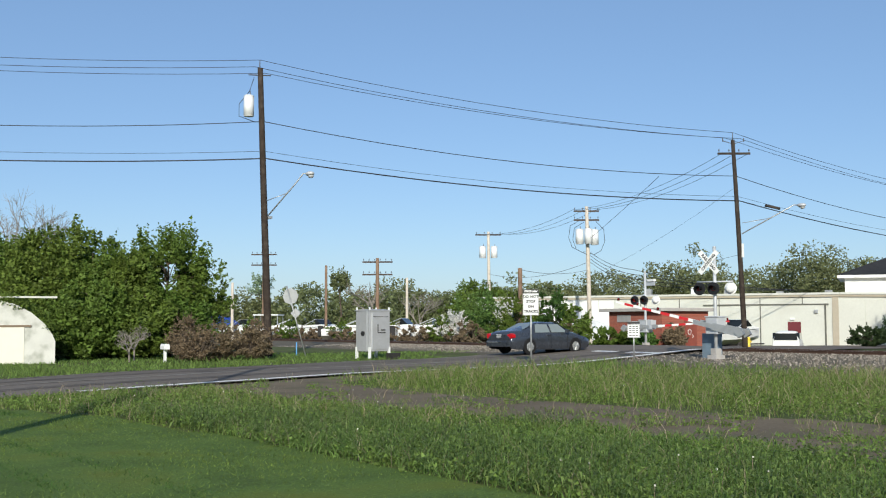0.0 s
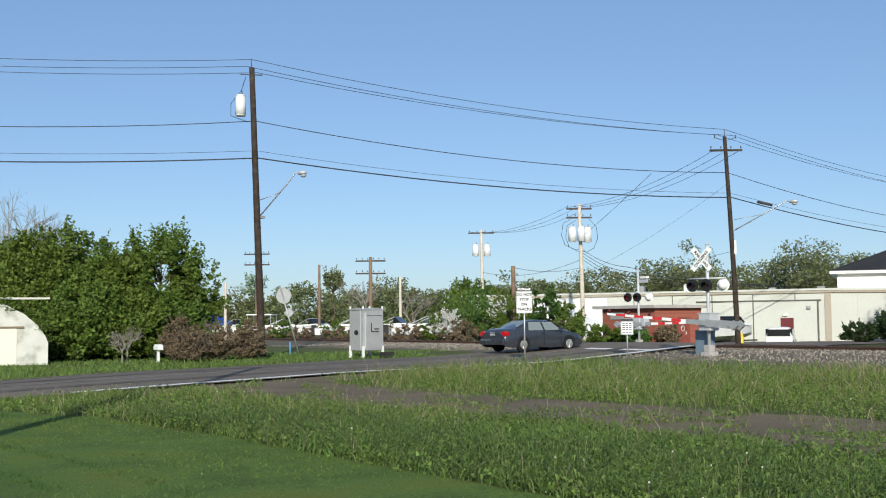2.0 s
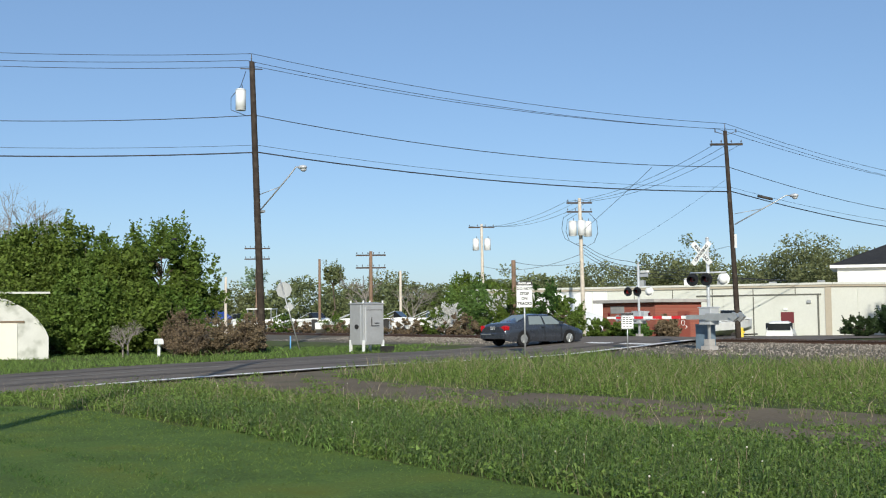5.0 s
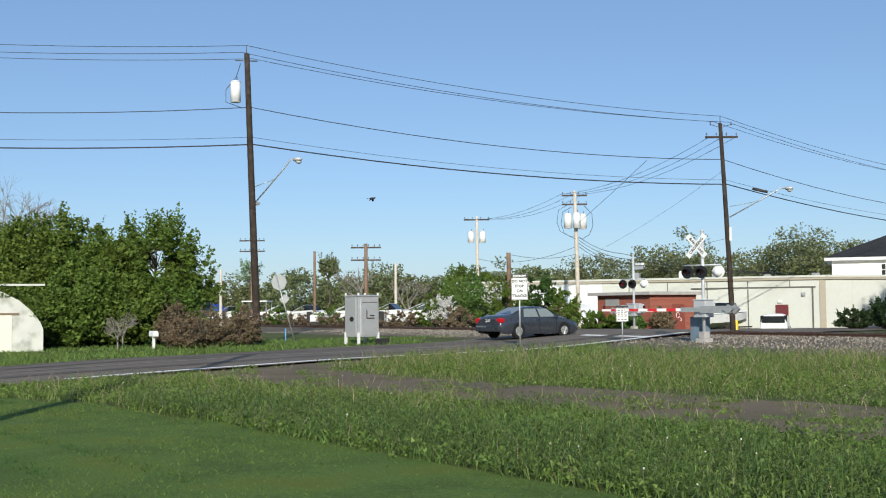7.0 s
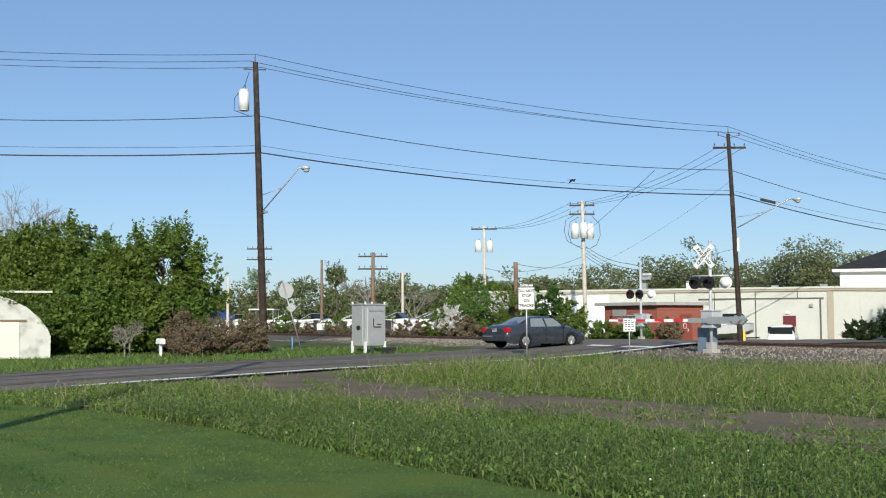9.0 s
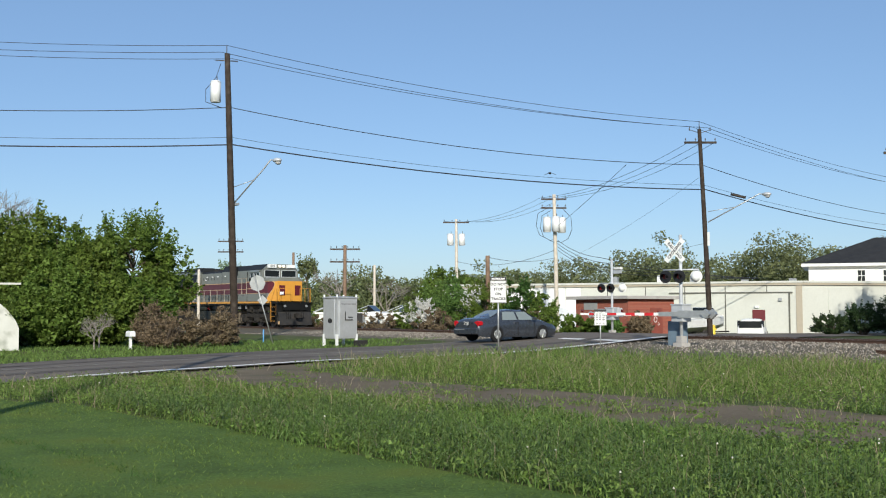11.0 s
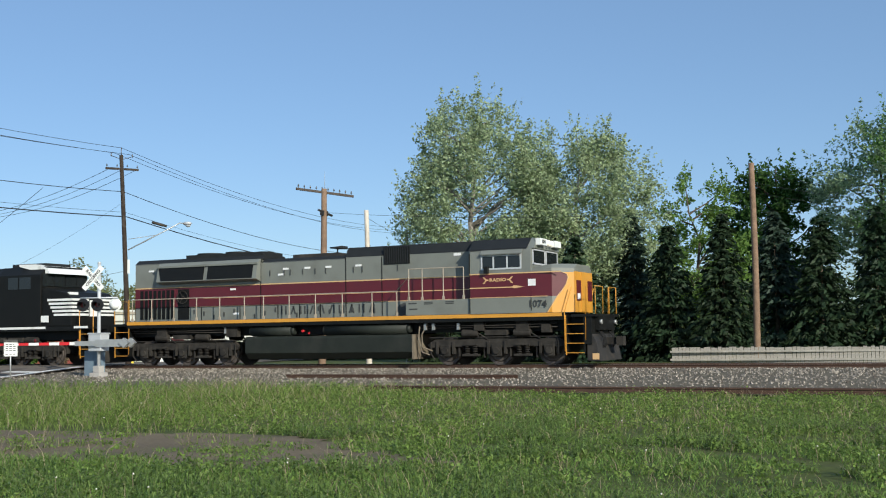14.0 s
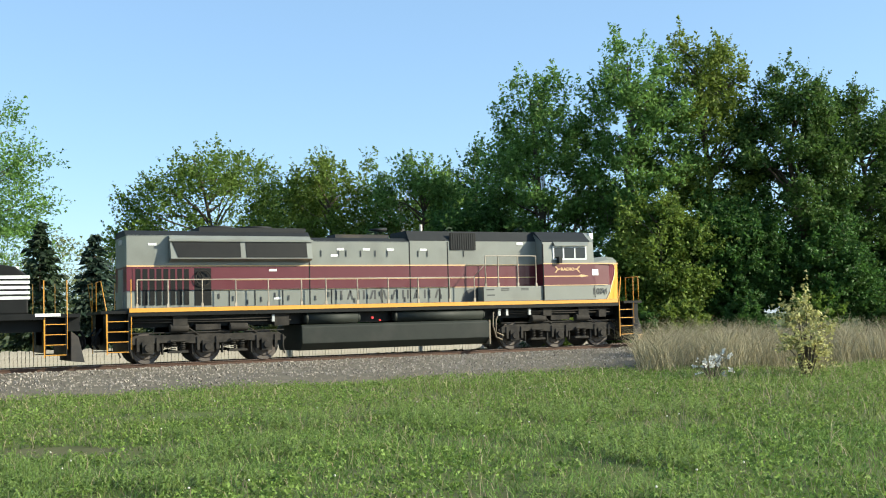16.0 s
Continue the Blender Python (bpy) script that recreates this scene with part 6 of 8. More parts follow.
def signal(foot, toward, h, arm_dir, arm_len, buck, label):
    """A crossing signal: base, mast, crossbuck, flashing heads, gate mechanism with counterweights, and its arm as a moving part."""
    t = thing("crossing_signal", label, "crossing signal", pose(*foot), "crossing signals")
    toward, arm_dir = Vector(toward).normalized(), Vector(arm_dir).normalized()
    P("base", t, CONCRETE, prisms=[([(-0.24, -0.24), (0.24, -0.24), (0.24, 0.24), (-0.24, 0.24)], -0.3, 0.16, "z"), ([(-0.15, -0.15), (0.15, -0.15), (0.15, 0.15), (-0.15, 0.15)], 0.16, 0.42, "z")], label="grey concrete base", bevel=0.02)
    P("mast", t, ALU, rods=[((0, 0, 0.2), (0, 0, h), 0.07, 0.065, 14)], label="aluminium mast")
    P("mast_cap", t, ALU, rods=[((0, 0, h), (0, 0, h + 0.06), 0.08, 0.05, 12)])
    face = Vector(toward)
    rightv = Vector((-face.y, face.x, 0))
    if buck:
        turn = Matrix((rightv, Vector((0, 0, 1)), face)).transposed().to_4x4()
        for j, (ang, tx) in enumerate(((-49, "RAILROAD"), (49, "CROSSING"))):
            m = Matrix.Translation(face * (0.10 + 0.02 * j) - rightv * 0.2 + Vector((0, 0, buck))) @ turn @ pose(0, 0, 0, 0, 0, ang)
            for q in (m,):
                bm = B()
                box(bm, -0.56, 0.56, -0.11, 0.11, 0, 0.008)
                bmesh.ops.transform(bm, matrix=q, verts=bm.verts[:])
                bl = part("crossbuck_blade", bm, WHITE, t, "white crossbuck blade")
                words("blade_lettering", tx, 0.16, q @ Matrix.Translation((0, 0, 0.010)), BLACK, bl, "", 0.004, 1.05)
    z = 2.75
    bm = B()
    tube(bm, rightv * -0.75 + Vector((0, 0, z + 0.27)), rightv * 0.75 + Vector((0, 0, z + 0.27)), 0.03, 0.03, 8)
    part("light_bar", bm, ALU, t)
    light_head(t, rightv * -0.62 + Vector((0, 0, z)) + face * 0.05, face, not buck)
    light_head(t, rightv * 0.02 + Vector((0, 0, z)) + face * 0.2, face, False)
    light_head(t, rightv * 0.62 + Vector((0, 0, z)) - face * 0.05, -face, pale=True)
    # mechanism
    zp = 1.28
    n2 = Vector((-arm_dir.y, arm_dir.x, 0))
    P("gate_mechanism", t, ALU, [(-0.3, 0.3, -0.25, 0.25, zp - 0.3, zp + 0.35), (-0.34, 0.34, -0.28, 0.28, zp + 0.35, zp + 0.4)], label="grey gate mechanism case", bevel=0.03)
    arm = part("gate_arm_root", (lambda b: (tube(b, n2 * -0.36, n2 * 0.36, 0.05, 0.05, 10), b)[1])(B()), STEEL, t, "steel gate arm shaft")
    arm.location = (0, 0, zp)
    for s in (-1, 1):
        bm = B()
        p = n2 * (0.34 * s)
        a, b = p - arm_dir * 1.25, p + arm_dir * 0.8
        for q0, q1, hh in ((a, p, 0.14), (p, b, 0.09)):
            v = [bm.verts.new(c) for c in (q0 + Vector((0, 0, -hh)), q1 + Vector((0, 0, -hh)), q1 + Vector((0, 0, hh)), q0 + Vector((0, 0, hh)))]
            w = [bm.verts.new(c.co + n2 * 0.03) for c in v]
            bm.faces.new(v)
            bm.faces.new(w[::-1])
            for k in range(4):
                bm.faces.new((v[k], w[k], w[(k + 1) % 4], v[(k + 1) % 4]))
        q = p - arm_dir * 1.15
        tube(bm, q - n2 * 0.1, q + n2 * 0.12, 0.19, 0.19, 4)
        part("counterweight_arm", bm, STEEL, arm, "grey counterweight arm")
    n = int(arm_len / 0.41)
    for k in range(n):
        bm = B()
        a, b = arm_dir * (0.75 + k * 0.41), arm_dir * (0.75 + (k + 1) * 0.41 - 0.002)
        hh = 0.06 - 0.02 * k / n
        v = [bm.verts.new(c + n2 * o) for o in (-0.025, 0.025) for c in (a + Vector((0, 0, -hh)), b + Vector((0, 0, -hh)), b + Vector((0, 0, hh)), a + Vector((0, 0, hh)))]
        for f in ((0, 1, 2, 3), (7, 6, 5, 4), (0, 4, 5, 1), (1, 5, 6, 2), (2, 6, 7, 3), (3, 7, 4, 0)):
            bm.faces.new([v[i] for i in f])
        part("arm_stripe", bm, RED if k % 2 else WHITE, arm, "red stripe" if k % 2 else "white stripe")
    for k in (0.5, 0.75, 0.99):
        bm = B()
        c = arm_dir * (0.75 + k * n * 0.41 - 0.05) + Vector((0, 0, 0.07))
        tube(bm, c, c + Vector((0, 0, 0.12)), 0.05, 0.05, 8)
        part("arm_lamp", bm, LENS_DARK, arm, "small red arm lamp")
    return t, arm, arm_dir


APPROACH = Vector((-0.33, 0.944, 0))
ACROSS = Vector((0.944, 0.33, 0))
SIG_N, ARM_N, DIR_N = signal((-30.45, 33.75, 0.18), -APPROACH, 4.35, -ACROSS, 3.7, 3.78, "aluminium crossing signal with crossbuck and lowered striped gate")
SIG_F, ARM_F, DIR_F = signal((-45.3, 44.6, 0.1), APPROACH * -1, 4.3, ACROSS, 4.1, 0, "aluminium crossing signal with lit red lamp and striped gate")
P("far_blade", SIG_F, ALU, [(0.1, 0.75, -0.02, 0.02, 3.55, 3.75)])
P("bell", SIG_F, WHITE, [(0.25, 0.75, -0.1, 0.1, 3.78, 3.9)])
each("service_case", SIG_F, ALU, [(-0.9, -0.2, -0.2, 0.2, 1.2, 1.6), (0.2, 0.6, -0.2, 0.2, 1.15, 1.65)])
P("side_case", SIG_N, mat("blue_grey_case", (0.16, 0.22, 0.27), 0.6), [(-0.95, -0.3, 0.25, 0.7, -0.2, 1.0)], label="blue-grey relay case", bevel=0.02)


def plate_sign(name, label, foot, h, w, ph, facing, rows, post=0.03, lean=0.0, back=False, black_top=0.0):
    t = thing(name, label, "road sign", pose(*foot), "road signs")
    fv = Vector(facing).normalized()
    turn = Matrix((Vector((-fv.y, fv.x, 0)), Vector((0, 0, 1)), fv)).transposed().to_4x4()
    P("post", t, STEEL, rods=[((0, 0, -0.3), (lean, 0, h), post, post, 8)], label="galvanised post")
    m = Matrix.Translation(Vector((lean, 0, h - ph / 2)) + fv * (post + 0.012)) @ turn
    bm = B()
    box(bm, -w / 2, w / 2, -ph / 2, ph / 2, -0.004, 0.004)
    bmesh.ops.transform(bm, matrix=m, verts=bm.verts[:])
    pl = part("plate", bm, WHITE, t, "white metal plate")
    bm = B()
    for a in ((-w / 2 + 0.01, w / 2 - 0.01, ph / 2 - 0.022, ph / 2 - 0.01), (-w / 2 + 0.01, w / 2 - 0.01, -ph / 2 + 0.01, -ph / 2 + 0.022), (-w / 2 + 0.01, -w / 2 + 0.022, -ph / 2, ph / 2), (w / 2 - 0.022, w / 2 - 0.01, -ph / 2, ph / 2)):
        box(bm, *a, 0.005, 0.007)
    bmesh.ops.transform(bm, matrix=m, verts=bm.verts[:])
    part("border", bm, BLACK, pl)
    if black_top:
        bm = B()
        box(bm, -w / 2, w / 2, ph / 2 + 0.01, ph / 2 + black_top, -0.004, 0.006)
        bmesh.ops.transform(bm, matrix=m, verts=bm.verts[:])
        part("header_plate", bm, BLACK, t, "black header plate")
    for tx, size, y, mt in rows:
        if tx:
            words("sign_lettering", tx, size, m @ Matrix.Translation((0, y, 0.008)), mt, pl, "", 0.006, 1.0)
        else:
            bm = B()
            for k in range(3):
                box(bm, -w * 0.38 + k * w * 0.27, -w * 0.38 + k * w * 0.27 + w * 0.2, y, y + size, 0.005, 0.008)
            bmesh.ops.transform(bm, matrix=m, verts=bm.verts[:])
            part("sign_bars", bm, mt, pl)
    return t


plate_sign("road_sign", "white rail crossing warning sign with black header plate", (-34.45, 27.75, 0.05), 2.72, 0.62, 0.86, (0.80, -0.60, 0),
           [("DO NOT", 0.15, 0.29, BLACK), ("STOP", 0.15, 0.10, BLACK), ("ON", 0.15, -0.09, BLACK), ("TRACKS", 0.15, -0.28, BLACK), ("STATE LAW", 0.095, 0.50, WHITE)], 0.035, black_top=0.15)
plate_sign("road_sign", "small white regulatory sign with fine print", (-33.75, 32.55, 0.1), 1.45, 0.5, 0.55, (0.75, -0.66, 0),
           [("", 0.035, 0.17, BLACK), ("", 0.035, 0.09, BLACK), ("", 0.035, 0.01, BLACK), ("", 0.035, -0.07, BLACK), ("", 0.03, -0.2, BLACK)], 0.028, black_top=0.1)

# bent sign seen from behind
t = thing("road_sign", "leaning road sign seen from its bare grey back", "road sign", pose(-49.3, 25.75, 0.1), "road signs")
P("post", t, STEEL, rods=[((0, 0, -0.3), (-0.36, -0.95, 3.35), 0.035, 0.035, 8)], label="galvanised bent post")
for nm, z, r, n in (("stop_plate", 2.85, 0.40, 8), ("small_plate", 2.02, 0.26, 4)):
    bm = B()
    c = Vector((-0.36 * z / 3.35 - 0.02, -0.95 * z / 3.35 + 0.04, z))
    nv = Vector((0.62, -0.60, 0)).normalized()
    tube(bm, c - nv * 0.05, c - nv * 0.04, r, r, n)
    part(nm, bm, STEEL, t, "bare aluminium plate back")
bm = B()
tube(bm, (0, 0, -0.1), (0, 0, 0.62), 0.035, 0.035, 8)
tube(bm, (0, 0, 0.62), (0, 0, 0.66), 0.04, 0.02, 8)
solid("marker_stake", bm, mat("blue_plastic", (0.12, 0.33, 0.62), 0.5), "blue plastic marker stake in the grass", "marker", pose(-49.55, 25.3, 0.05))

# silver equipment cabinet
t = thing("equipment_cabinet", "silver metal railway equipment cabinet on white legs", "cabinet", pose(-44.25, 26.45, 0.16, 0, 0, 7))
GALV = mat("galvanised_sheet", (0.50, 0.505, 0.50), 0.5, 0.4, var=0.12, scale=5)
body = P("body", t, GALV, [(-0.5, 0.5, -0.58, 0.58, 0.2, 2.02)], label="silver sheet metal body", bevel=0.015)
P("top", t, GALV, prisms=[([(-0.54, 2.02), (0.54, 2.02), (0.54, 2.06), (0, 2.1), (-0.54, 2.06)], -0.62, 0.62, "y")])
door = P("door", t, GALV, [(0.5, 0.522, -0.4, 0.5, 0.28, 1.92)], label="closed cabinet door", bevel=0.005)
P("latch", door, BLACK_SOOT, [(0.522, 0.55, -0.14, -0.11, 1.05, 1.42), (0.522, 0.55, -0.14, 0.3, 1.02, 1.06), (0.522, 0.55, 0.05, 0.3, 1.14, 1.18), (0.522, 0.53, -0.38, 0.48, 1.74, 1.765)], label="dark door latch")
P("hinge_strip", t, ALU, [(0.5, 0.535, -0.46, -0.43, 0.3, 1.9), (0.3, 0.33, -0.595, -0.58, 0.25, 2.0)])
P("vent", t, BLACK_SOOT, prisms=[([(0.02 + 0.14 * math.cos(a * 0.52), 1.0 + 0.11 * math.sin(a * 0.52)) for a in range(12)], -0.61, -0.58, "y")])
for x in (-0.47, 0.47):
    for y in (-0.55, 0.55):
        P("leg", t, WHITE, [(x - 0.05, x + 0.05, y - 0.05, y + 0.05, -0.35, 0.4)], label="white leg")
        P("lifting_lug", t, WHITE, [(x - 0.03, x + 0.03, y - 0.03, y + 0.03, 2.04, 2.18)])
P("cable_duct", t, BLACK_SOOT, [(0.6, 1.05, 0.3, 0.75, -0.3, 0.12)])

# ---- cars and boats ----
def car_body(L, W, prof_side, belt):
    """A body skinned from side profile stations: x, roof/hood z, belt half width, top half width."""
    bm = B()
    rows = []
    for x, zb, zbelt, ztop, wb, wt in prof_side:
        rows.append([bm.verts.new(p) for p in ((x, -wb * 0.93, zb), (x, -wb, zb + 0.16), (x, -wb, (zb + zbelt) / 2 + 0.06), (x, -wb * 0.96, zbelt), (x, -wt, ztop - 0.05), (x, -wt * 0.75, ztop), (x, 0, ztop + 0.015),
                                              (x, wt * 0.75, ztop), (x, wt, ztop - 0.05), (x, wb * 0.96, zbelt), (x, wb, (zb + zbelt) / 2 + 0.06), (x, wb, zb + 0.16), (x, wb * 0.93, zb))])
    for a, b in zip(rows, rows[1:]):
        for k in range(12):
            bm.faces.new((a[k], b[k], b[k + 1], a[k + 1])).smooth = True
    bm.faces.new(rows[0])
    bm.faces.new(rows[-1][::-1])
    return bm


def wheel(t, x, y, r=0.32):
    s = 1 if y > 0 else -1
    bm = B()
    tube(bm, (x, y - s * 0.2, r), (x, y, r), r, r, 24)
    w = part("tyre", bm, RUBBER, t, "black tyre")
    bm = B()
    tube(bm, (x, y, r), (x, y + s * 0.012, r), r * 0.66, r * 0.62, 20)
    for k in range(7):
        a = k * math.tau / 7
        tube(bm, (x, y + s * 0.016, r), (x + 0.19 * math.cos(a), y + s * 0.016, r + 0.19 * math.sin(a)), 0.035, 0.03, 5)
    part("rim", bm, STEEL, w, "silver wheel cover")


def sedan(m):
    t = thing("car", "dark blue-grey sedan waiting at the lowered gate", "car", m)
    PAINT = mat("blue_grey_car_paint", (0.05, 0.057, 0.07), 0.28, 0.3, var=0.06, coat=0.7)
    st = [(-2.45, 0.34, 0.72, 0.86, 0.80, 0.62), (-2.36, 0.24, 0.80, 0.98, 0.86, 0.66), (-2.1, 0.2, 0.86, 1.04, 0.90, 0.68), (-1.6, 0.18, 0.92, 1.08, 0.92, 0.68), (-1.55, 0.18, 0.92, 1.09, 0.92, 0.68),
          (-0.75, 0.18, 0.93, 1.40, 0.92, 0.58), (-0.2, 0.18, 0.93, 1.44, 0.92, 0.58), (0.45, 0.18, 0.92, 1.42, 0.92, 0.57), (1.3, 0.18, 0.90, 1.02, 0.92, 0.68), (1.6, 0.18, 0.86, 0.96, 0.91, 0.68), (2.1, 0.2, 0.74, 0.82, 0.88, 0.64), (2.4, 0.26, 0.62, 0.68, 0.80, 0.58), (2.5, 0.34, 0.52, 0.58, 0.70, 0.5)]
    part("body", car_body(5, 1.84, st, 0.9), PAINT, t, "dark blue-grey body")
    # Glass colour lightened to stand for light seen through the cabin
    GLASS = mat("daylit_car_glass", (0.20, 0.235, 0.235), 0.05, var=0.05)
    bm = B()
    def quad(pts):
        bm.faces.new([bm.verts.new(p) for p in pts])
    quad([(-1.52, -0.62, 1.10), (-1.52, 0.62, 1.10), (-0.82, 0.54, 1.40), (-0.82, -0.54, 1.40)])
    part("rear_window", bm, GLASS, t, "dark rear window")
    bm = B()
    quad([(1.27, -0.62, 1.06), (0.5, -0.54, 1.425), (0.5, 0.54, 1.425), (1.27, 0.62, 1.06)])
    part("windshield", bm, GLASS, t, "dark windshield")
    for s in (-1, 1):
        for x0, x1, a, b in ((-1.05, -0.15, 0.18, 0.0), (-0.05, 0.95, 0.0, 0.42)):
            bm = B()
            quad([(x0, s * 0.895, 0.96), (x1, s * 0.895, 0.96), (x1 - b, s * 0.66, 1.34), (x0 + a, s * 0.66, 1.34)])
            part("side_window", bm, GLASS, t, "dark side window")
        P("tail_lamp", t, mat("tail_lens", (0.5, 0.01, 0.015), 0.2), prisms=[([(s * 0.42, 0.70), (s * 0.80, 0.68), (s * 0.88, 0.74), (s * 0.88, 0.88), (s * 0.78, 0.93), (s * 0.5, 0.84)], -2.44, -2.2, "x")], label="red tail lamp")
        P("mirror", t, PAINT, [(0.75, 0.93, min(s * 0.93, s * 1.08), max(s * 0.93, s * 1.08), 0.95, 1.08)], bevel=0.02)
        P("door_handle", t, PAINT, [(-0.32, -0.14, min(s * 0.9, s * 0.94), max(s * 0.9, s * 0.94), 0.82, 0.86)])
        each("door_seam", t, BLACK, [(-0.11, -0.095, min(s * 0.915, s * 0.93), max(s * 0.915, s * 0.93), 0.3, 0.9), (0.93, 0.945, min(s * 0.915, s * 0.93), max(s * 0.915, s * 0.93), 0.3, 0.88)])
        for x in (-1.38, 1.42):
            P("wheel_arch", t, BLACK, rods=[((x, s * 0.86, 0.34), (x, s * 0.926, 0.34), 0.37, 0.37, 22)])
            wheel(t, x, s * 0.945)
    P("rear_bumper", t, PAINT, [(-2.52, -2.3, -0.84, 0.84, 0.32, 0.60)], bevel=0.05)
    # Pale steel strip put on the bumper as its highlight
    P("bumper_shine", t, STEEL, [(-2.525, -2.515, 0.05, 0.75, 0.52, 0.55)])
    P("rear_plate", t, WHITE, [(-2.45, -2.43, -0.17, 0.17, 0.74, 0.88)], label="plain pale plate")
    P("high_brake_lamp", t, LENS_DARK, [(-1.5, -1.46, -0.15, 0.15, 1.1, 1.13)])
    return t


x_, y_ = -41.15, 33.65
sedan(pose(x_, y_, road_z(x_, y_) + 0.03, 0, 0, 90 + 2))


def wagon(m):
    t = thing("van", "white minivan with dark windows parked by the building", "van", m)
    st = [(-2.3, 0.35, 0.85, 1.30, 0.85, 0.66), (-2.2, 0.25, 0.9, 1.44, 0.90, 0.66), (-1.2, 0.2, 0.9, 1.52, 0.92, 0.66), (0.2, 0.2, 0.9, 1.50, 0.92, 0.64), (1.2, 0.2, 0.9, 1.02, 0.92, 0.74), (1.9, 0.25, 0.8, 0.92, 0.88, 0.7), (2.3, 0.3, 0.6, 0.7, 0.8, 0.6)]
    part("body", car_body(4.6, 1.84, st, 0.9), WHITE, t, "white body")
    for s in (-1, 1):
        P("side_window", t, GLASS_DARK, prisms=[([(-2.1, 0.95), (0.95, 0.95), (0.35, 1.38), (-2.0, 1.40)], *sorted((s * 0.68, s * 0.89)), "y")], label="dark side window")
        for x in (-1.4, 1.4):
            wheel(t, x, s * 0.93)
    P("rear_window", t, GLASS_DARK, [(-2.34, -2.2, -0.76, 0.76, 0.9, 1.36)])
    return t


def motor_boat(m, hull, label):
    t = thing("motor_boat", label, "boat", m, "boats in storage")
    bm = B()
    secs = []
    for u in (0, 0.15, 0.35, 0.55, 0.75, 0.9, 1.0):
        w = 1.15 * (1 - u ** 3) + 0.02
        x = -2.8 + 5.6 * u
        keel = 0.35 + 0.45 * u ** 3
        secs.append([bm.verts.new(p) for p in ((x, -w, 1.25 + 0.25 * u), (x, -w * 0.92, 0.75 + 0.3 * u * u), (x, 0, keel), (x, w * 0.92, 0.75 + 0.3 * u * u), (x, w, 1.25 + 0.25 * u), (x, 0, 1.33 + 0.25 * u))])
    for a, b in zip(secs, secs[1:]):
        for k in range(6):
            bm.faces.new((a[k], b[k], b[(k + 1) % 6], a[(k + 1) % 6])).smooth = False
    bm.faces.new(secs[0][::-1])
    bm.faces.new(secs[-1])
    part("hull", bm, hull, t)
    P("deck", t, WHITE, prisms=[([(-2.6, 1.32), (1.6, 1.5), (1.0, 1.66), (-2.5, 1.5)], -0.85, 0.85, "y")], label="white deck")
    P("windscreen", t, GLASS_DARK, prisms=[([(0.2, 1.62), (0.9, 1.62), (0.35, 2.1), (0.25, 2.1)], -0.8, 0.8, "y")], label="dark windscreen")
    P("screen_frame", t, ALU, rods=[((0.28, -0.82, 2.1), (0.28, 0.82, 2.1), 0.025, 0.025, 6), ((0.28, -0.82, 2.1), (-0.9, -0.9, 1.6), 0.025, 0.025, 6), ((0.28, 0.82, 2.1), (-0.9, 0.9, 1.6), 0.025, 0.025, 6)])
    P("trailer", t, BLACK_SOOT, [(-2.6, 3.4, -0.06, 0.06, 0.35, 0.45), (-1.2, -0.9, -1.05, 1.05, 0.3, 0.42)], rods=[((-1.05, s * 1.05, 0.3), (-1.05, s * 1.2, 0.3), 0.3, 0.3, 16) for s in (-1, 1)])
    P("outboard", t, BLACK_SOOT, [(-3.2, -2.8, -0.18, 0.18, 0.7, 1.55)], bevel=0.05)
    return t

# ---- buildings ----
def wall_pose(p0, p1, z=0.0):
    """A frame with x from p0 to p1 and -y outward (towards the viewer)."""
    d = (Vector(p1) - Vector(p0)).normalized()
    m = Matrix.Identity(4)
    m.col[0], m.col[1] = (d.x, d.y, 0, 0), (-d.y, d.x, 0, 0)
    m.translation = (p0[0], p0[1], z)
    return m, (Vector(p1) - Vector(p0)).length


hall = thing("hall", "long cream flat-roofed industrial hall", "building", pose(0, 0, -0.45))
SEAM = mat("dark_seam", (0.12, 0.12, 0.10), 0.8)
DOOR_RED = mat("dark_red_door", (0.14, 0.018, 0.022), 0.5, var=0.1)
corners = [(-78.5, 56.5), (-67.4, 62.85), (-52.42, 71.4), (-45.6, 91.8)]


def on_wall(name, m, boxes, material, parent, label="", bevel=0.0):
    bm = B()
    for b in boxes:
        box(bm, *b)
    bmesh.ops.transform(bm, matrix=m, verts=bm.verts[:])
    return part(name, bm, material, parent, label, bevel)


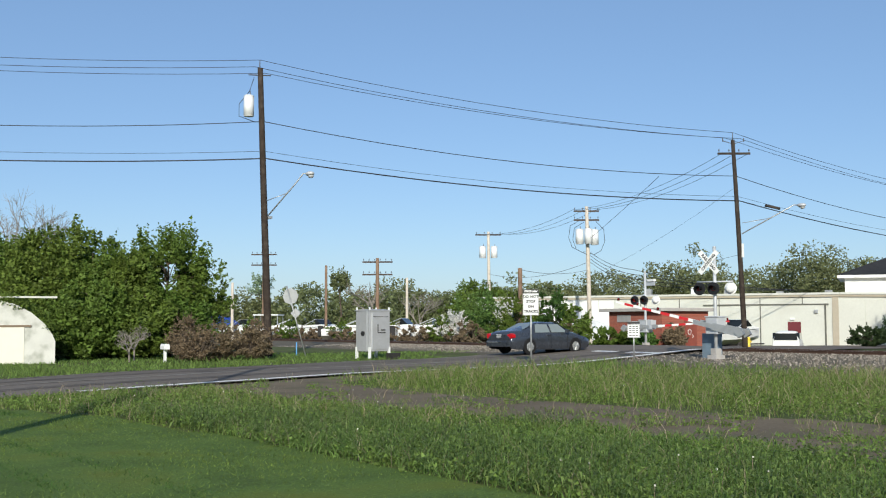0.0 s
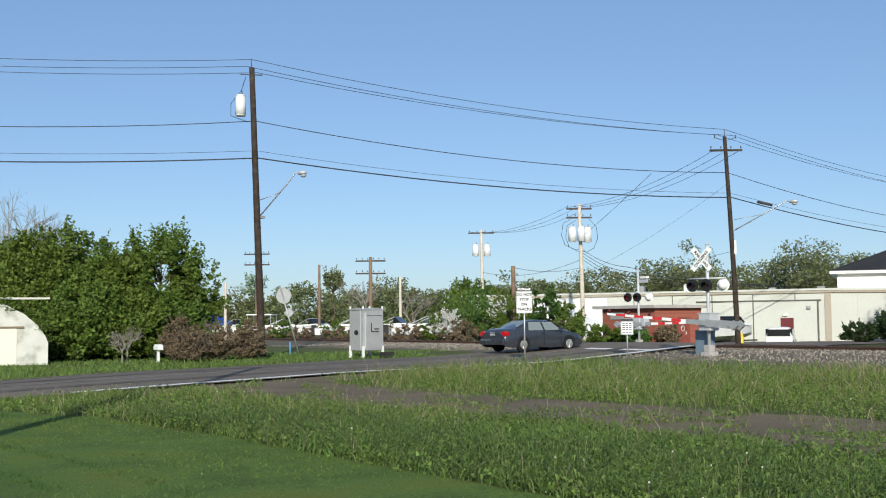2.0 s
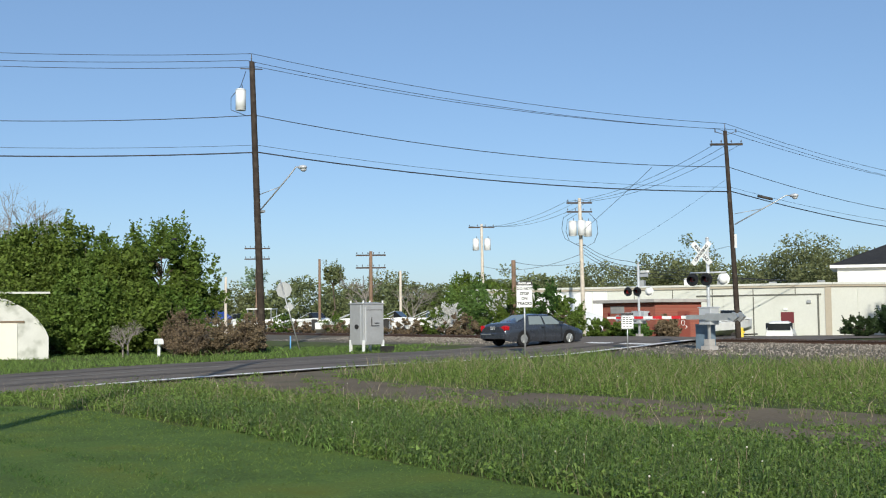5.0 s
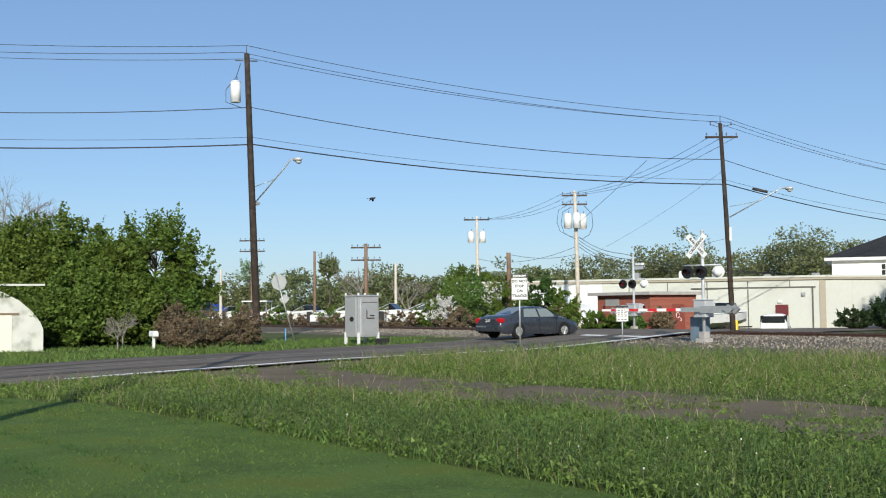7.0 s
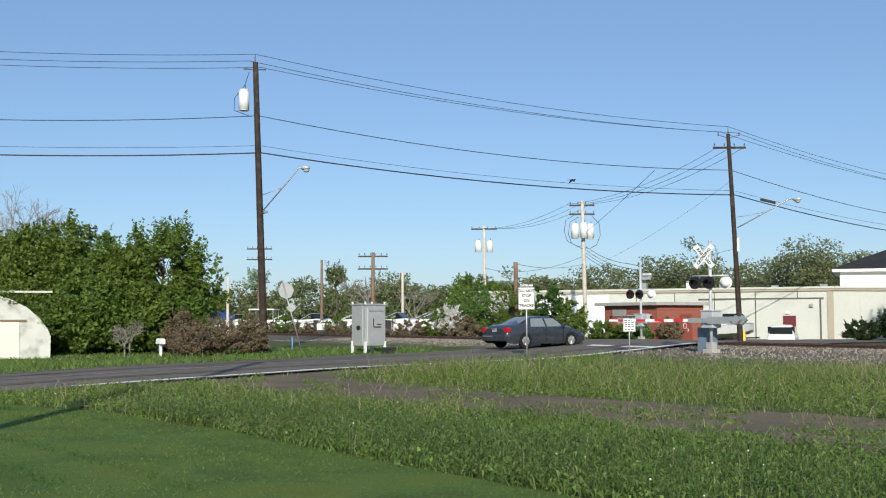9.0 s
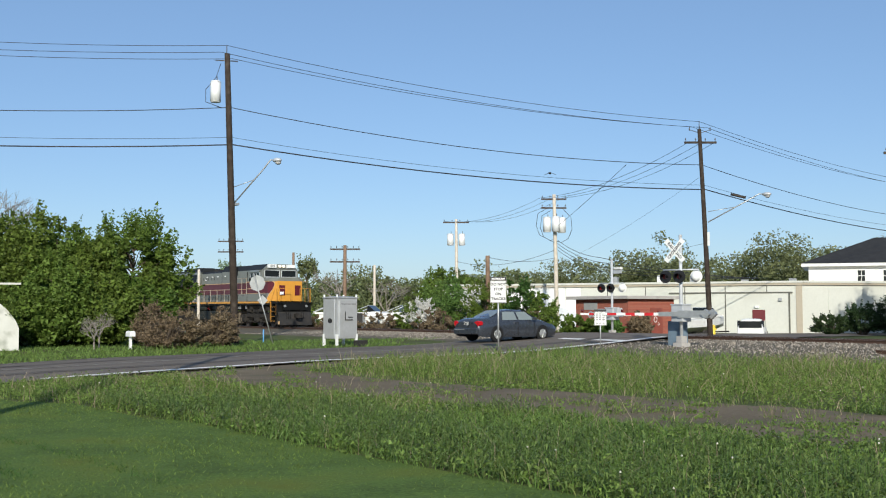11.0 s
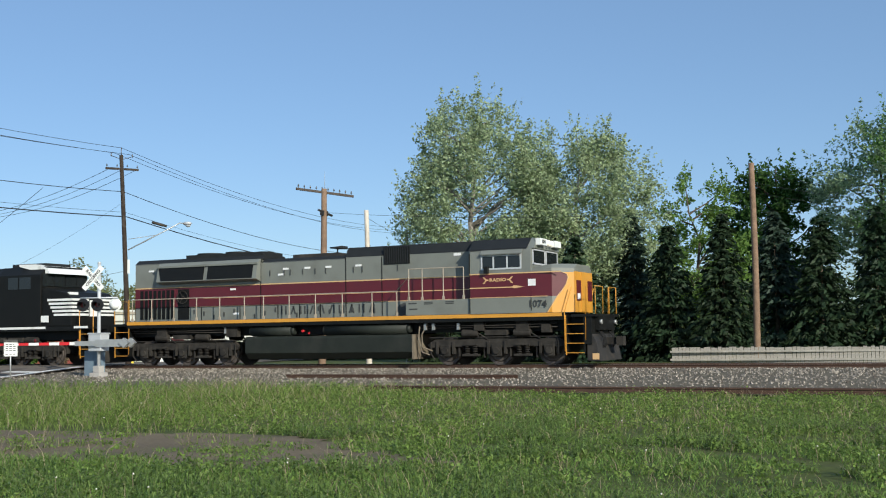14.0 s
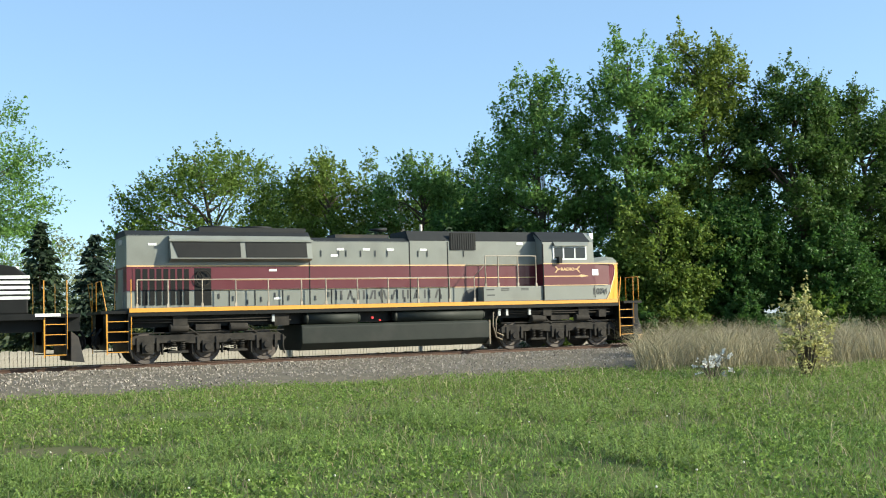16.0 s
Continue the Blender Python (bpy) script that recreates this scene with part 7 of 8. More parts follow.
for k, (p0, p1) in enumerate(zip(corners, corners[1:])):
    m, ln = wall_pose(p0, p1)
    w = on_wall("wall", m, [(0, ln, 0, 0.25, -0.3, 3.95)], WHITE if k == 0 else CREAM, hall, "cream rendered wall")
    on_wall("fascia", m, [(-0.05, ln + 0.05, -0.14, 0.3, 3.95, 4.25)], ROOF_TAN, hall, "tan roof fascia")
    on_wall("gutter", m, [(-0.05, ln + 0.05, -0.2, -0.14, 4.12, 4.27)], CREAM, hall)
    for u in np.arange(2.2, ln - 0.5, 3.1):
        on_wall("pilaster", m, [(u, u + 0.06, -0.03, 0, 0, 3.9)], SEAM if k == 1 else CREAM, w)
    if k == 1:
        on_wall("large_door", m, [(9.3, 16.2, -0.05, 0, 0, 3.35)], CREAM, hall, "large cream sliding door")
        on_wall("door_track", m, [(7.2, 16.5, -0.1, -0.02, 3.35, 3.45), (16.2, 16.32, -0.09, -0.02, 0, 3.4), (11.5, 11.58, -0.08, -0.05, 0, 3.3)], SEAM, hall)
        on_wall("door", m, [(13.55, 14.5, -0.09, -0.03, 0.0, 2.1)], DOOR_RED, hall, "dark red entrance door", 0.01)
        on_wall("door_lamp", m, [(13.75, 14.05, -0.2, -0.05, 2.25, 2.4)], WHITE, hall)
        on_wall("wall_lamp", m, [(15.5, 15.75, -0.22, -0.05, 2.75, 3.0)], STEEL, hall)
        on_wall("plinth", m, [(0, ln, -0.06, 0, -0.3, 0.15)], CONCRETE, hall)
        on_wall("corner_post", m, [(16.75, 17.2, -0.06, 0, 0, 3.95)], ROOF_TAN, hall)
        for u, z in ((2.0, 0.6), (8.4, 0.4), (12.4, 0.25), (16.0, 0.3)):
            on_wall("roof_vent", m, [(u, u + 0.5, 2.0, 2.5, 4.2, 4.2 + z)], STEEL, hall)
        on_wall("roof_tank", m, [(5.5, 6.4, 3.0, 3.8, 4.2, 4.9)], WHITE, hall, bevel=0.1)
    if k == 2:
        for u in (13.6, 16.9):
            wf = on_wall("window", m, [(u, u + 1.0, -0.05, 0.02, 0.9, 2.45)], mat("brown_frame", (0.12, 0.06, 0.04), 0.6), hall, "brown framed window")
            on_wall("pane", m, [(u + 0.1, u + 0.9, -0.06, -0.045, 1.0, 2.35)], GLASS_DARK, wf)
            on_wall("blind", m, [(u + 0.5, u + 0.88, -0.066, -0.06, 1.0, 2.3)], CREAM, wf)
        on_wall("side_door", m, [(9.9, 10.8, -0.05, 0.02, 0, 2.2)], DOOR_RED, hall)
bm = B()
prism(bm, corners + [(-66.0, 104.0), (-100.0, 72.0)], 4.15, 4.2, "z")
part("roof", bm, ROOF_TAN, hall, "flat tan roof")

house = thing("house", "white two-storey house with dark hipped roof", "house", pose(0, 0, 0.3))
m, ln = wall_pose((-61.7, 84.9), (-51.4, 92.0))
SHINGLE = mat("dark_shingles", (0.035, 0.036, 0.038), 0.9, var=0.35, scale=2, fine=12, bump=0.5)
on_wall("wall", m, [(0, ln, 0, 0.25, -0.5, 5.15), (0, 0.25, 0.25, 9.5, -0.5, 5.15), (ln - 0.25, ln, 0.25, 9.5, -0.5, 5.15), (0, ln, 9.5, 9.75, -0.5, 5.15)], WHITE, house, "white siding wall")
on_wall("eaves_board", m, [(-0.6, ln + 0.6, -0.6, 10.3, 5.15, 5.42)], WHITE, house, "white eaves board")
bm = B()
base = [bm.verts.new(p) for p in ((-0.65, -0.65, 5.42), (ln + 0.65, -0.65, 5.42), (ln + 0.65, 10.35, 5.42), (-0.65, 10.35, 5.42))]
r0, r1 = bm.verts.new((5.6, 4.85, 7.9)), bm.verts.new((ln - 5.6, 4.85, 7.9))
for f in ((base[0], base[1], r1, r0), (base[1], base[2], r1), (base[2], base[3], r0, r1), (base[3], base[0], r0)):
    bm.faces.new(f)
bm.faces.new(base[::-1])
bmesh.ops.transform(bm, matrix=m, verts=bm.verts[:])
part("roof", bm, SHINGLE, house, "dark shingled hipped roof")
for u in (4.0, 6.1, 10.2, 12.3):
    wf = on_wall("window", m, [(u, u + 0.75, -0.05, 0.02, 3.75, 4.85)], WHITE, house, "white framed sash window")
    on_wall("pane", m, [(u + 0.07, u + 0.68, -0.06, -0.04, 3.82, 4.28), (u + 0.07, u + 0.68, -0.06, -0.04, 4.33, 4.78)], GLASS_DARK, wf)
    on_wall("glazing_bar", m, [(u + 0.36, u + 0.39, -0.066, -0.05, 3.8, 4.8)], WHITE, wf)


def brick_mat():
    mt = mat("brick_courses", (0.30, 0.085, 0.055), 0.9, var=0.2, scale=1.2, fine=20, bump=0.3)
    nt = mt.node_tree
    bt = nt.nodes.new("ShaderNodeTexBrick")
    bt.inputs["Color1"].default_value, bt.inputs["Color2"].default_value = (0.35, 0.115, 0.075, 1), (0.29, 0.085, 0.06, 1)
    bt.inputs["Mortar"].default_value = (0.30, 0.16, 0.12, 1)
    bt.inputs["Scale"].default_value = 1.0
    bt.inputs["Brick Width"].default_value, bt.inputs["Row Height"].default_value, bt.inputs["Mortar Size"].default_value = 0.22, 0.075, 0.008
    tc = nt.nodes.new("ShaderNodeTexCoord")
    mp = nt.nodes.new("ShaderNodeMapping")
    mp.inputs["Rotation"].default_value = (radians(90), 0, 0)
    nt.links.new(tc.outputs["Object"], mp.inputs["Vector"])
    nt.links.new(mp.outputs[0], bt.inputs["Vector"])
    nt.links.new(bt.outputs[0], nt.nodes["Principled BSDF"].inputs["Base Color"])
    return mt


BRICKS = brick_mat()
GREY_PANEL = mat("grey_panel", (0.33, 0.33, 0.32), 0.7, var=0.15)
kiosk = thing("brick_building", "small red brick building with flat grey roof", "building", pose(-53.1, 49.1, -0.1))
KX, KY = 4.6, 4.0
P("wall", kiosk, BRICKS, [(0, KX, 0, 0.22, -0.3, 2.4), (0, 0.22, 0.22, KY - 0.22, -0.3, 2.4), (KX - 0.22, KX, 0.22, KY - 0.22, -0.3, 2.4), (0, KX, KY - 0.22, KY, -0.3, 2.4)], label="red brick wall")
P("roof_slab", kiosk, CONCRETE, [(-0.55, KX + 0.3, -0.35, KY + 0.35, 2.4, 2.6)], label="grey overhanging roof slab", bevel=0.02)
P("door", kiosk, mat("brown_red_door", (0.23, 0.06, 0.04), 0.7), [(KX - 0.02, KX + 0.03, 1.9, 2.95, -0.2, 1.85)], label="brown-red metal door")
P("vent_panel", kiosk, GREY_PANEL, [(0.75, 1.95, -0.03, 0.0, 1.75, 2.2)], label="grey metal vent panel")
bm = B()
bent(bm, [(KX + 0.045, 2.3 + 0.14 * math.cos(a * 0.6), 1.15 + 0.17 * math.sin(a * 0.6)) for a in range(11)], 0.018)
bent(bm, [(KX + 0.045, 2.53, 1.0), (KX + 0.045, 2.65, 0.85), (KX + 0.045, 2.49, 0.8)], 0.018)
part("painted_mark", bm, WHITE, kiosk, "white scrawled mark")

# garage with a rounded plaster front
m, _ = wall_pose((-50.4, 4.8), (-48.05, 13.35))
garage = thing("garage", "old whitewashed garage with rounded front and ivy", "garage", m @ pose(0, 0, -0.05))
W_ = 8.87
PLASTER = mat("old_plaster", (0.60, 0.60, 0.54), 0.9, var=0.15, scale=1.5, bump=0.4, stain=((0.33, 0.34, 0.28), 1.6, 0.5, 0.72))
arc = [(W_, 0.0), (W_, 0.95), (W_ - 0.12, 1.25), (W_ - 0.45, 1.7), (W_ - 0.95, 2.15), (W_ - 1.6, 2.5), (W_ - 2.4, 2.72), (W_ - 3.2, 2.78)]
outl = arc + [(W_ - a, b) for a, b in arc[::-1]]
P("front_wall", garage, PLASTER, prisms=[(outl, 0.0, 0.3, "y")], label="stained white plaster front")
P("vault", garage, PLASTER, prisms=[([(a * 0.97 + 0.13, b * 0.97) for a, b in outl], 0.3, 7.0, "y")])
P("roof_edge", garage, PLASTER, [(0.5, W_ + 0.05, 0.25, 0.4, 2.76, 2.84)])
P("door", garage, mat("cream_door", (0.72, 0.69, 0.58), 0.6, var=0.05), [(W_ - 4.2, W_ - 1.22, -0.03, 0.02, 0.0, 1.55)], label="cream garage door")
P("lintel", garage, mat("brown_lintel", (0.2, 0.15, 0.1), 0.8), [(W_ - 4.4, W_ - 0.95, -0.06, 0.02, 1.56, 1.64)])
rng = np.random.default_rng(5)
c = []
for k in range(60):
    u = rng.uniform(0, 1)
    x = W_ - 2.6 + 2.6 * u
    z = np.interp(x, [W_ - 3.2, W_ - 2.4, W_ - 1.6, W_ - 0.95, W_ - 0.45, W_], [2.78, 2.72, 2.5, 2.15, 1.7, 1.0]) + rng.uniform(-0.1, 0.25)
    c.append((x, rng.uniform(0.05, 1.4), z))
o = new("ivy", raw("ivy", clump_leaves(rng, np.array(c), np.full(60, 0.3), 110, 0.055), 4, L_MID))
o.parent = garage
tagged(o, label="green ivy over the rounded roof edge")

t = thing("mailbox", "white mailbox on a short post in the grass", "mailbox", pose(-45.8, 17.25, 0.0))
P("post", t, WHITE, [(-0.05, 0.05, -0.05, 0.05, -0.2, 0.55)])
P("box", t, WHITE, prisms=[([(-0.12, 0.55), (0.12, 0.55), (0.12, 0.7), (0.08, 0.78), (-0.08, 0.78), (-0.12, 0.7)], -0.25, 0.25, "x")], bevel=0.01)

# domed white storage tents behind the car
for x, y, r, ln in ((-72.0, 56.8, 2.6, 8.0), (-66.6, 58.2, 2.3, 7.0)):
    m, _ = wall_pose((x, y), (x + 0.8, y + 0.6))
    t = thing("storage_tent", "white domed fabric storage tent", "tent", m @ pose(0, 0, -0.4), "storage tents")
    bm = B()
    n, prev = 14, None
    for j in range(9):
        u = j / 8
        rr = r * (0.35 + 0.65 * math.sin(min(1, u * 2.2, (1 - u) * 2.2) * math.pi / 2))
        row = [bm.verts.new((ln * (u - 0.5), 3 + rr * 1.25 * math.cos(math.pi * k / n), max(-0.2, rr * math.sin(math.pi * k / n)))) for k in range(n + 1)]
        if prev:
            for k in range(n):
                bm.faces.new((prev[k], prev[k + 1], row[k + 1], row[k])).smooth = True
        prev = row
    part("fabric", bm, WHITE, t, "white stretched fabric")
for x, y, h in ((-64.9, 53.6, 1.7), (-62.3, 54.6, 1.2)):
    solid("post", (lambda b: (box(b, -0.16, 0.16, -0.05, 0.05, -0.3, h), b)[1])(B()), WOOD_PALE, "weathered grey board post before the tents", "post", pose(x, y, -0.1, 0, 0, 35), bevel=0.01)

wagon(pose(-52.0, 65.0, -0.5, 0, 0, 125))
motor_boat(pose(-53.2, 60.9, -0.3, 0, 0, 96), WHITE, "white motor boat on a trailer by the hall")
BOAT_RED = mat("red_hull", (0.28, 0.02, 0.035), 0.3, var=0.1, coat=0.4)
for k, (x, y, a, mt, lab) in enumerate(((-72.6, 45.8, 40, BOAT_RED, "red and white motor boat in storage"), (-69.8, 46.8, 70, WHITE, "white motor boat in storage"), (-80.5, 46.6, 55, WHITE, "white motor boat in storage"), (-87.0, 46.6, 20, WHITE, "white motor boat in storage"), (-92.0, 46.0, 60, WHITE, "white motor boat in storage"), (-101.0, 46.0, 10, WHITE, "white motor boat in storage"))):
    motor_boat(pose(x, y, -0.1, 0, 0, a), mt, lab)
BLUE = mat("blue_tarpaulin", (0.02, 0.06, 0.36), 0.5, var=0.2, scale=3, bump=0.3)
for x, y, w, h in ((-107.0, 46.0, 2.6, 2.5), (-111.0, 46.5, 2.8, 2.7), (-91.0, 48.5, 1.6, 1.7)):
    bm = B()
    prism(bm, [(-w, 0.2), (w, 0.2), (w * 0.9, h * 0.55), (w * 0.25, h), (-w * 0.2, h * 0.97), (-w * 0.9, h * 0.5)], -1.2, 1.2, "y")
    solid("covered_boat", bm, BLUE, "boat wrapped in a blue tarpaulin", "boat", pose(x, y, -0.2, 0, 0, 40), "boats in storage", bevel=0.1)
t = thing("pontoon_boat", "pontoon boat with white sun roof", "boat", pose(-97.0, 46.6, 0, 0, 0, 50), "boats in storage")
P("hull", t, ALU, rods=[((-2.5, y, 0.6), (2.5, y, 0.6), 0.3, 0.3, 12) for y in (-0.9, 0.9)])
P("deck", t, WHITE, [(-2.5, 2.5, -1.2, 1.2, 0.9, 1.3)])
P("sun_roof", t, WHITE, [(-1.2, 1.2, -1.2, 1.2, 2.4, 2.5)])
for x in (-1.1, 1.1):
    for y in (-1.1, 1.1):
        P("roof_post", t, ALU, rods=[((x, y, 1.2), (x, y, 2.4), 0.03, 0.03, 6)])
bm = B()
tube(bm, (0, 0, -0.2), (0, 0, 0.6), 0.13, 0.11, 12)
ball(bm, (0, 0, 0.62), 0.12)
tube(bm, (-0.2, 0, 0.45), (0.2, 0, 0.45), 0.06, 0.06, 8)
solid("hydrant", bm, mat("yellow_hydrant", (0.75, 0.55, 0.05), 0.5), "yellow fire hydrant beyond the track", "hydrant", pose(-46.4, 54.3, 0.0))

# ---- board fence beyond the track ----
FENCE = mat("weathered_boards", (0.40, 0.37, 0.32), 0.95, var=0.3, scale=2, fine=18, bump=0.4)
fence = thing("fence", "low weathered grey board fence beyond the track", "fence")
bm = B()
box(bm, -0.07, 0.07, -0.012, 0.012, 0.0, 0.72)
board = mesh_of("board", bm, FENCE, 0.006)
rngf = random.Random(3)
for k in range(300):
    x = -12.0 + k * 0.155
    o = new("board", board)
    o.location = (x, 49.0 - 0.02 * x + rngf.uniform(-0.01, 0.01), 0.14 + rngf.uniform(-0.03, 0.03) + 0.1 * smooth(0, 30, x))
    o.rotation_euler = (0, radians(rngf.uniform(-1.5, 1.5)), radians(-1.1))
    o.parent = fence
for z in (0.3, 0.65):
    P("fence_rail", fence, FENCE, [(-12.1, 34.5, 49.03, 49.12, z, z + 0.08)])

# ---- shrubs ----
def shrub(seed, x, y, h, w, leaf, label, name="shrub", clumps=30, per=110, size=0.08, d=None, group="shrubs", twigs=1):
    rng = np.random.default_rng(seed)
    t = thing(name, label, "shrub", pose(x, y, land_z(x, y)), group)
    clumps = int(clumps * 1.8)
    c, r = crown_centres(rng, clumps, w, d or w * 0.8, 0.0, h, belly=0.35)
    bm = B()
    for i in range(0, clumps, 2):
        e = Vector(c[i])
        tube(bm, (e.x * 0.15, e.y * 0.15, -0.05), e.lerp(Vector((0, 0, 0)), 0.4) + Vector((0, 0, 0.1)), 0.02, 0.014, 4, False)
        tube(bm, e.lerp(Vector((0, 0, 0)), 0.4) + Vector((0, 0, 0.1)), e * 1.08, 0.014, 0.004, 4, False)
    for k in range(clumps * (twigs - 1)):
        e = Vector(c[k % clumps])
        f = e + Vector(rng.normal(size=3)) * 0.22
        tube(bm, f.lerp(Vector((0, 0, 0)), 0.5), f * 1.12 + Vector((0, 0, 0.08)), 0.007, 0.003, 3, False)
    part("woody_base", bm, BARK, t)
    o = new("foliage", raw("foliage", np.concatenate([clump_leaves(rng, c, r * 1.25 * rng.uniform(0.7, 1.2, len(r)), int(per * 0.48), size * 1.12, 0.65), shoot_leaves(rng, c, np.array([0, 0, h * 0.3]), clumps, 0.22 * h, size, 0.6)]), 4, leaf))
    o.parent = t
    return t


# The last four are added beside the hall to shade its right wall
for k, (x, y, h, w) in enumerate(((-27.2, 57.6, 4.6, 3.6), (-25.3, 58.6, 5.6, 4.0), (-23.0, 57.4, 6.2, 4.2), (-20.8, 58.4, 6.8, 4.4), (-44.2, 74.2, 4.6, 3.6), (-42.2, 77.0, 6.0, 4.0), (-40.2, 80.0, 6.8, 4.4), (-38.6, 74.0, 5.6, 4.2))):
    spruce("spruce", "dark green spruce with drooping boughs", 130 + k, x, y, h, w, L_SPRUCE, "row of spruces")
BR = "low brown brush with dry twigs"
GR = "green leafy shrub beside the railway"
for k, (x, y, h, w) in enumerate(((-46.2, 18.8, 1.5, 2.2), (-47.0, 20.3, 1.7, 2.4), (-47.2, 21.9, 1.6, 2.4), (-48.6, 22.6, 1.8, 2.0), (-48.2, 19.2, 1.9, 2.2))):
    shrub(200 + k, x, y, h, w, L_BROWN, BR, clumps=44, per=190, size=0.05, twigs=3)
bare_tree("bare_bush", "grey bare thorny bush by the mailbox", 210, -47.2, 16.2, 2.2, 3.2, group="bare bushes", depth=5)
bare_tree("bare_bush", "grey bare thorny bush by the mailbox", 211, -48.3, 16.8, 2.3, 3.2, group="bare bushes", depth=5)
for k in range(26):
    rr = random.Random(300 + k)
    x = -112 + k * 2.45
    brown = k % 3 != 1
    shrub(220 + k, x + rr.uniform(-0.5, 0.5), 43.9 + rr.uniform(0, 1.2), rr.uniform(1.1, 1.7) + (0.6 if not brown else 0), rr.uniform(2.8, 3.6), L_BROWN if brown else L_MID, BR if brown else GR, clumps=26, per=110, size=0.08, twigs=2 if brown else 1)
for k, (x, y, h, w, lf) in enumerate(((-70.0, 49.5, 3.7, 3.4, L_MID), (-67.2, 48.6, 3.9, 3.2, L_YEL), (-64.4, 47.8, 3.9, 3.0, L_YEL), (-61.6, 46.8, 3.9, 3.2, L_YEL), (-59.6, 46.6, 3.8, 2.8, L_MID), (-57.5, 45.6, 3.3, 3.4, L_MID), (-55.2, 46.5, 3.4, 3.0, L_DARK), (-53.5, 46.6, 2.6, 2.4, L_MID), (-51.8, 47.6, 1.2, 2.4, L_MID), (-50.3, 48.4, 1.2, 2.4, L_MID), (-49.0, 48.2, 1.1, 2.0, L_YEL), (-47.6, 49.2, 1.5, 1.6, L_BROWN))):
    shrub(260 + k, x, y, h, w, lf, "leafy green shrub beyond the track", clumps=44, per=120, size=0.1)
L_BLOSSOM = leaf_mat("white_blossom", (0.75, 0.74, 0.70), 0.15)
shrub(275, -64.8, 45.3, 2.7, 2.2, L_BLOSSOM, "white flowering shrub beyond the track", clumps=40, per=50, size=0.08)
shrub(276, -59.2, 45.7, 2.9, 2.0, L_BLOSSOM, "white flowering shrub beyond the track", clumps=26, per=16, size=0.08)
for k, (x, y, h, w) in enumerate(((-48.0, 68.4, 1.6, 3.2), (-46.2, 69.4, 2.6, 3.8), (-44.0, 70.6, 3.4, 3.8), (-41.8, 71.6, 3.8, 4.2), (-41.0, 76.0, 2.8, 3.4), (-39.0, 78.0, 2.6, 3.4))):
    shrub(280 + k, x, y, h, w, L_YEW, "dark evergreen shrub against the hall", clumps=50, per=150, size=0.08)
shrub(290, 20.5, 21.0, 2.45, 1.5, L_PALE, "young pale yellow-green sapling bush", clumps=36, per=46, size=0.06)
shrub(291, 18.2, 21.8, 0.9, 1.4, L_BLOSSOM, "low bush with small white flowers", clumps=14, per=6, size=0.04)
for k, (x, y, h, w) in enumerate(((29.5, 46.5, 1.8, 3.0), (33.0, 46.0, 2.2, 3.4), (36.5, 45.8, 2.4, 3.6), (40.5, 45.6, 2.2, 3.6), (45.0, 45.4, 2.6, 4.0), (50.0, 45.0, 3.0, 4.0), (55.5, 45.0, 3.0, 4.0))):
    shrub(295 + k, x, y, h, w, L_DARK if k % 2 else L_MID, "dense green undergrowth at the wood's edge", clumps=44, per=130, size=0.13)

# ---- grass ----
G_LUSH = leaf_mat("lush_grass", (0.155, 0.235, 0.055), 0.5, 0.4)
G_DRY = leaf_mat("dry_grass", (0.36, 0.30, 0.19), 0.4, 0.3)
G_REED = leaf_mat("dry_reed", (0.31, 0.285, 0.17), 0.4, 0.3)
G_WEED = leaf_mat("weed_leaf", (0.155, 0.24, 0.052), 0.5, 0.4)
G_STRAP = leaf_mat("strap_leaf", (0.205, 0.29, 0.08), 0.45, 0.4)
G_LAWN = leaf_mat("lawn_blade", (0.135, 0.205, 0.042), 0.6, 0.35)


def blades(rng, x, y, z, h, w, bend=1.0):
    """Bent blades, one quad and a tip each, as two quads of four corners."""
    n = len(x)
    a = rng.uniform(0, math.tau, n)
    b = rng.uniform(0, math.tau, n)
    side = np.stack([np.cos(a), np.sin(a), np.zeros(n)], -1) * (w / 2)[:, None]
    out = np.stack([np.cos(b), np.sin(b), np.zeros(n)], -1) * (h * bend * rng.uniform(0.2, 1.3, n))[:, None]
    p0 = np.stack([x, y, z - 0.02], -1)
    p1 = p0 + out * 0.3 + np.stack([np.zeros(n), np.zeros(n), h * 0.6], -1)
    p2 = p0 + out + np.stack([np.zeros(n), np.zeros(n), h], -1)
    q1 = np.stack([p0 - side, p0 + side, p1 + side * 0.8, p1 - side * 0.8], 1)
    tip = side * 0.12
    q2 = np.stack([p1 - side * 0.8, p1 + side * 0.8, p2 + tip, p2 - tip], 1)
    v = np.concatenate([q1[:, [0, 1, 2, 3]], q2], 1).reshape(n, 8, 3)
    return v


def blade_mesh(name, v, material):
    """Blades joined so that each is one island: six corners, two quads."""
    n = len(v)
    co = v[:, [0, 1, 2, 3, 6, 7]].reshape(-1, 3)
    base = (np.arange(n) * 6)[:, None]
    f = np.concatenate([base + np.array([0, 1, 2, 3]), base + np.array([3, 2, 4, 5])], 1).reshape(-1)
    me = bpy.data.meshes.new(name)
    me.vertices.add(len(co))
    me.vertices.foreach_set("co", co.astype(np.float32).ravel())
    me.loops.add(len(f))
    me.loops.foreach_set("vertex_index", f.astype(np.int32))
    me.polygons.add(2 * n)
    me.polygons.foreach_set("loop_start", np.arange(0, 8 * n, 4, dtype=np.int32))
    me.update(calc_edges=True)
    me.materials.append(material)
    return me


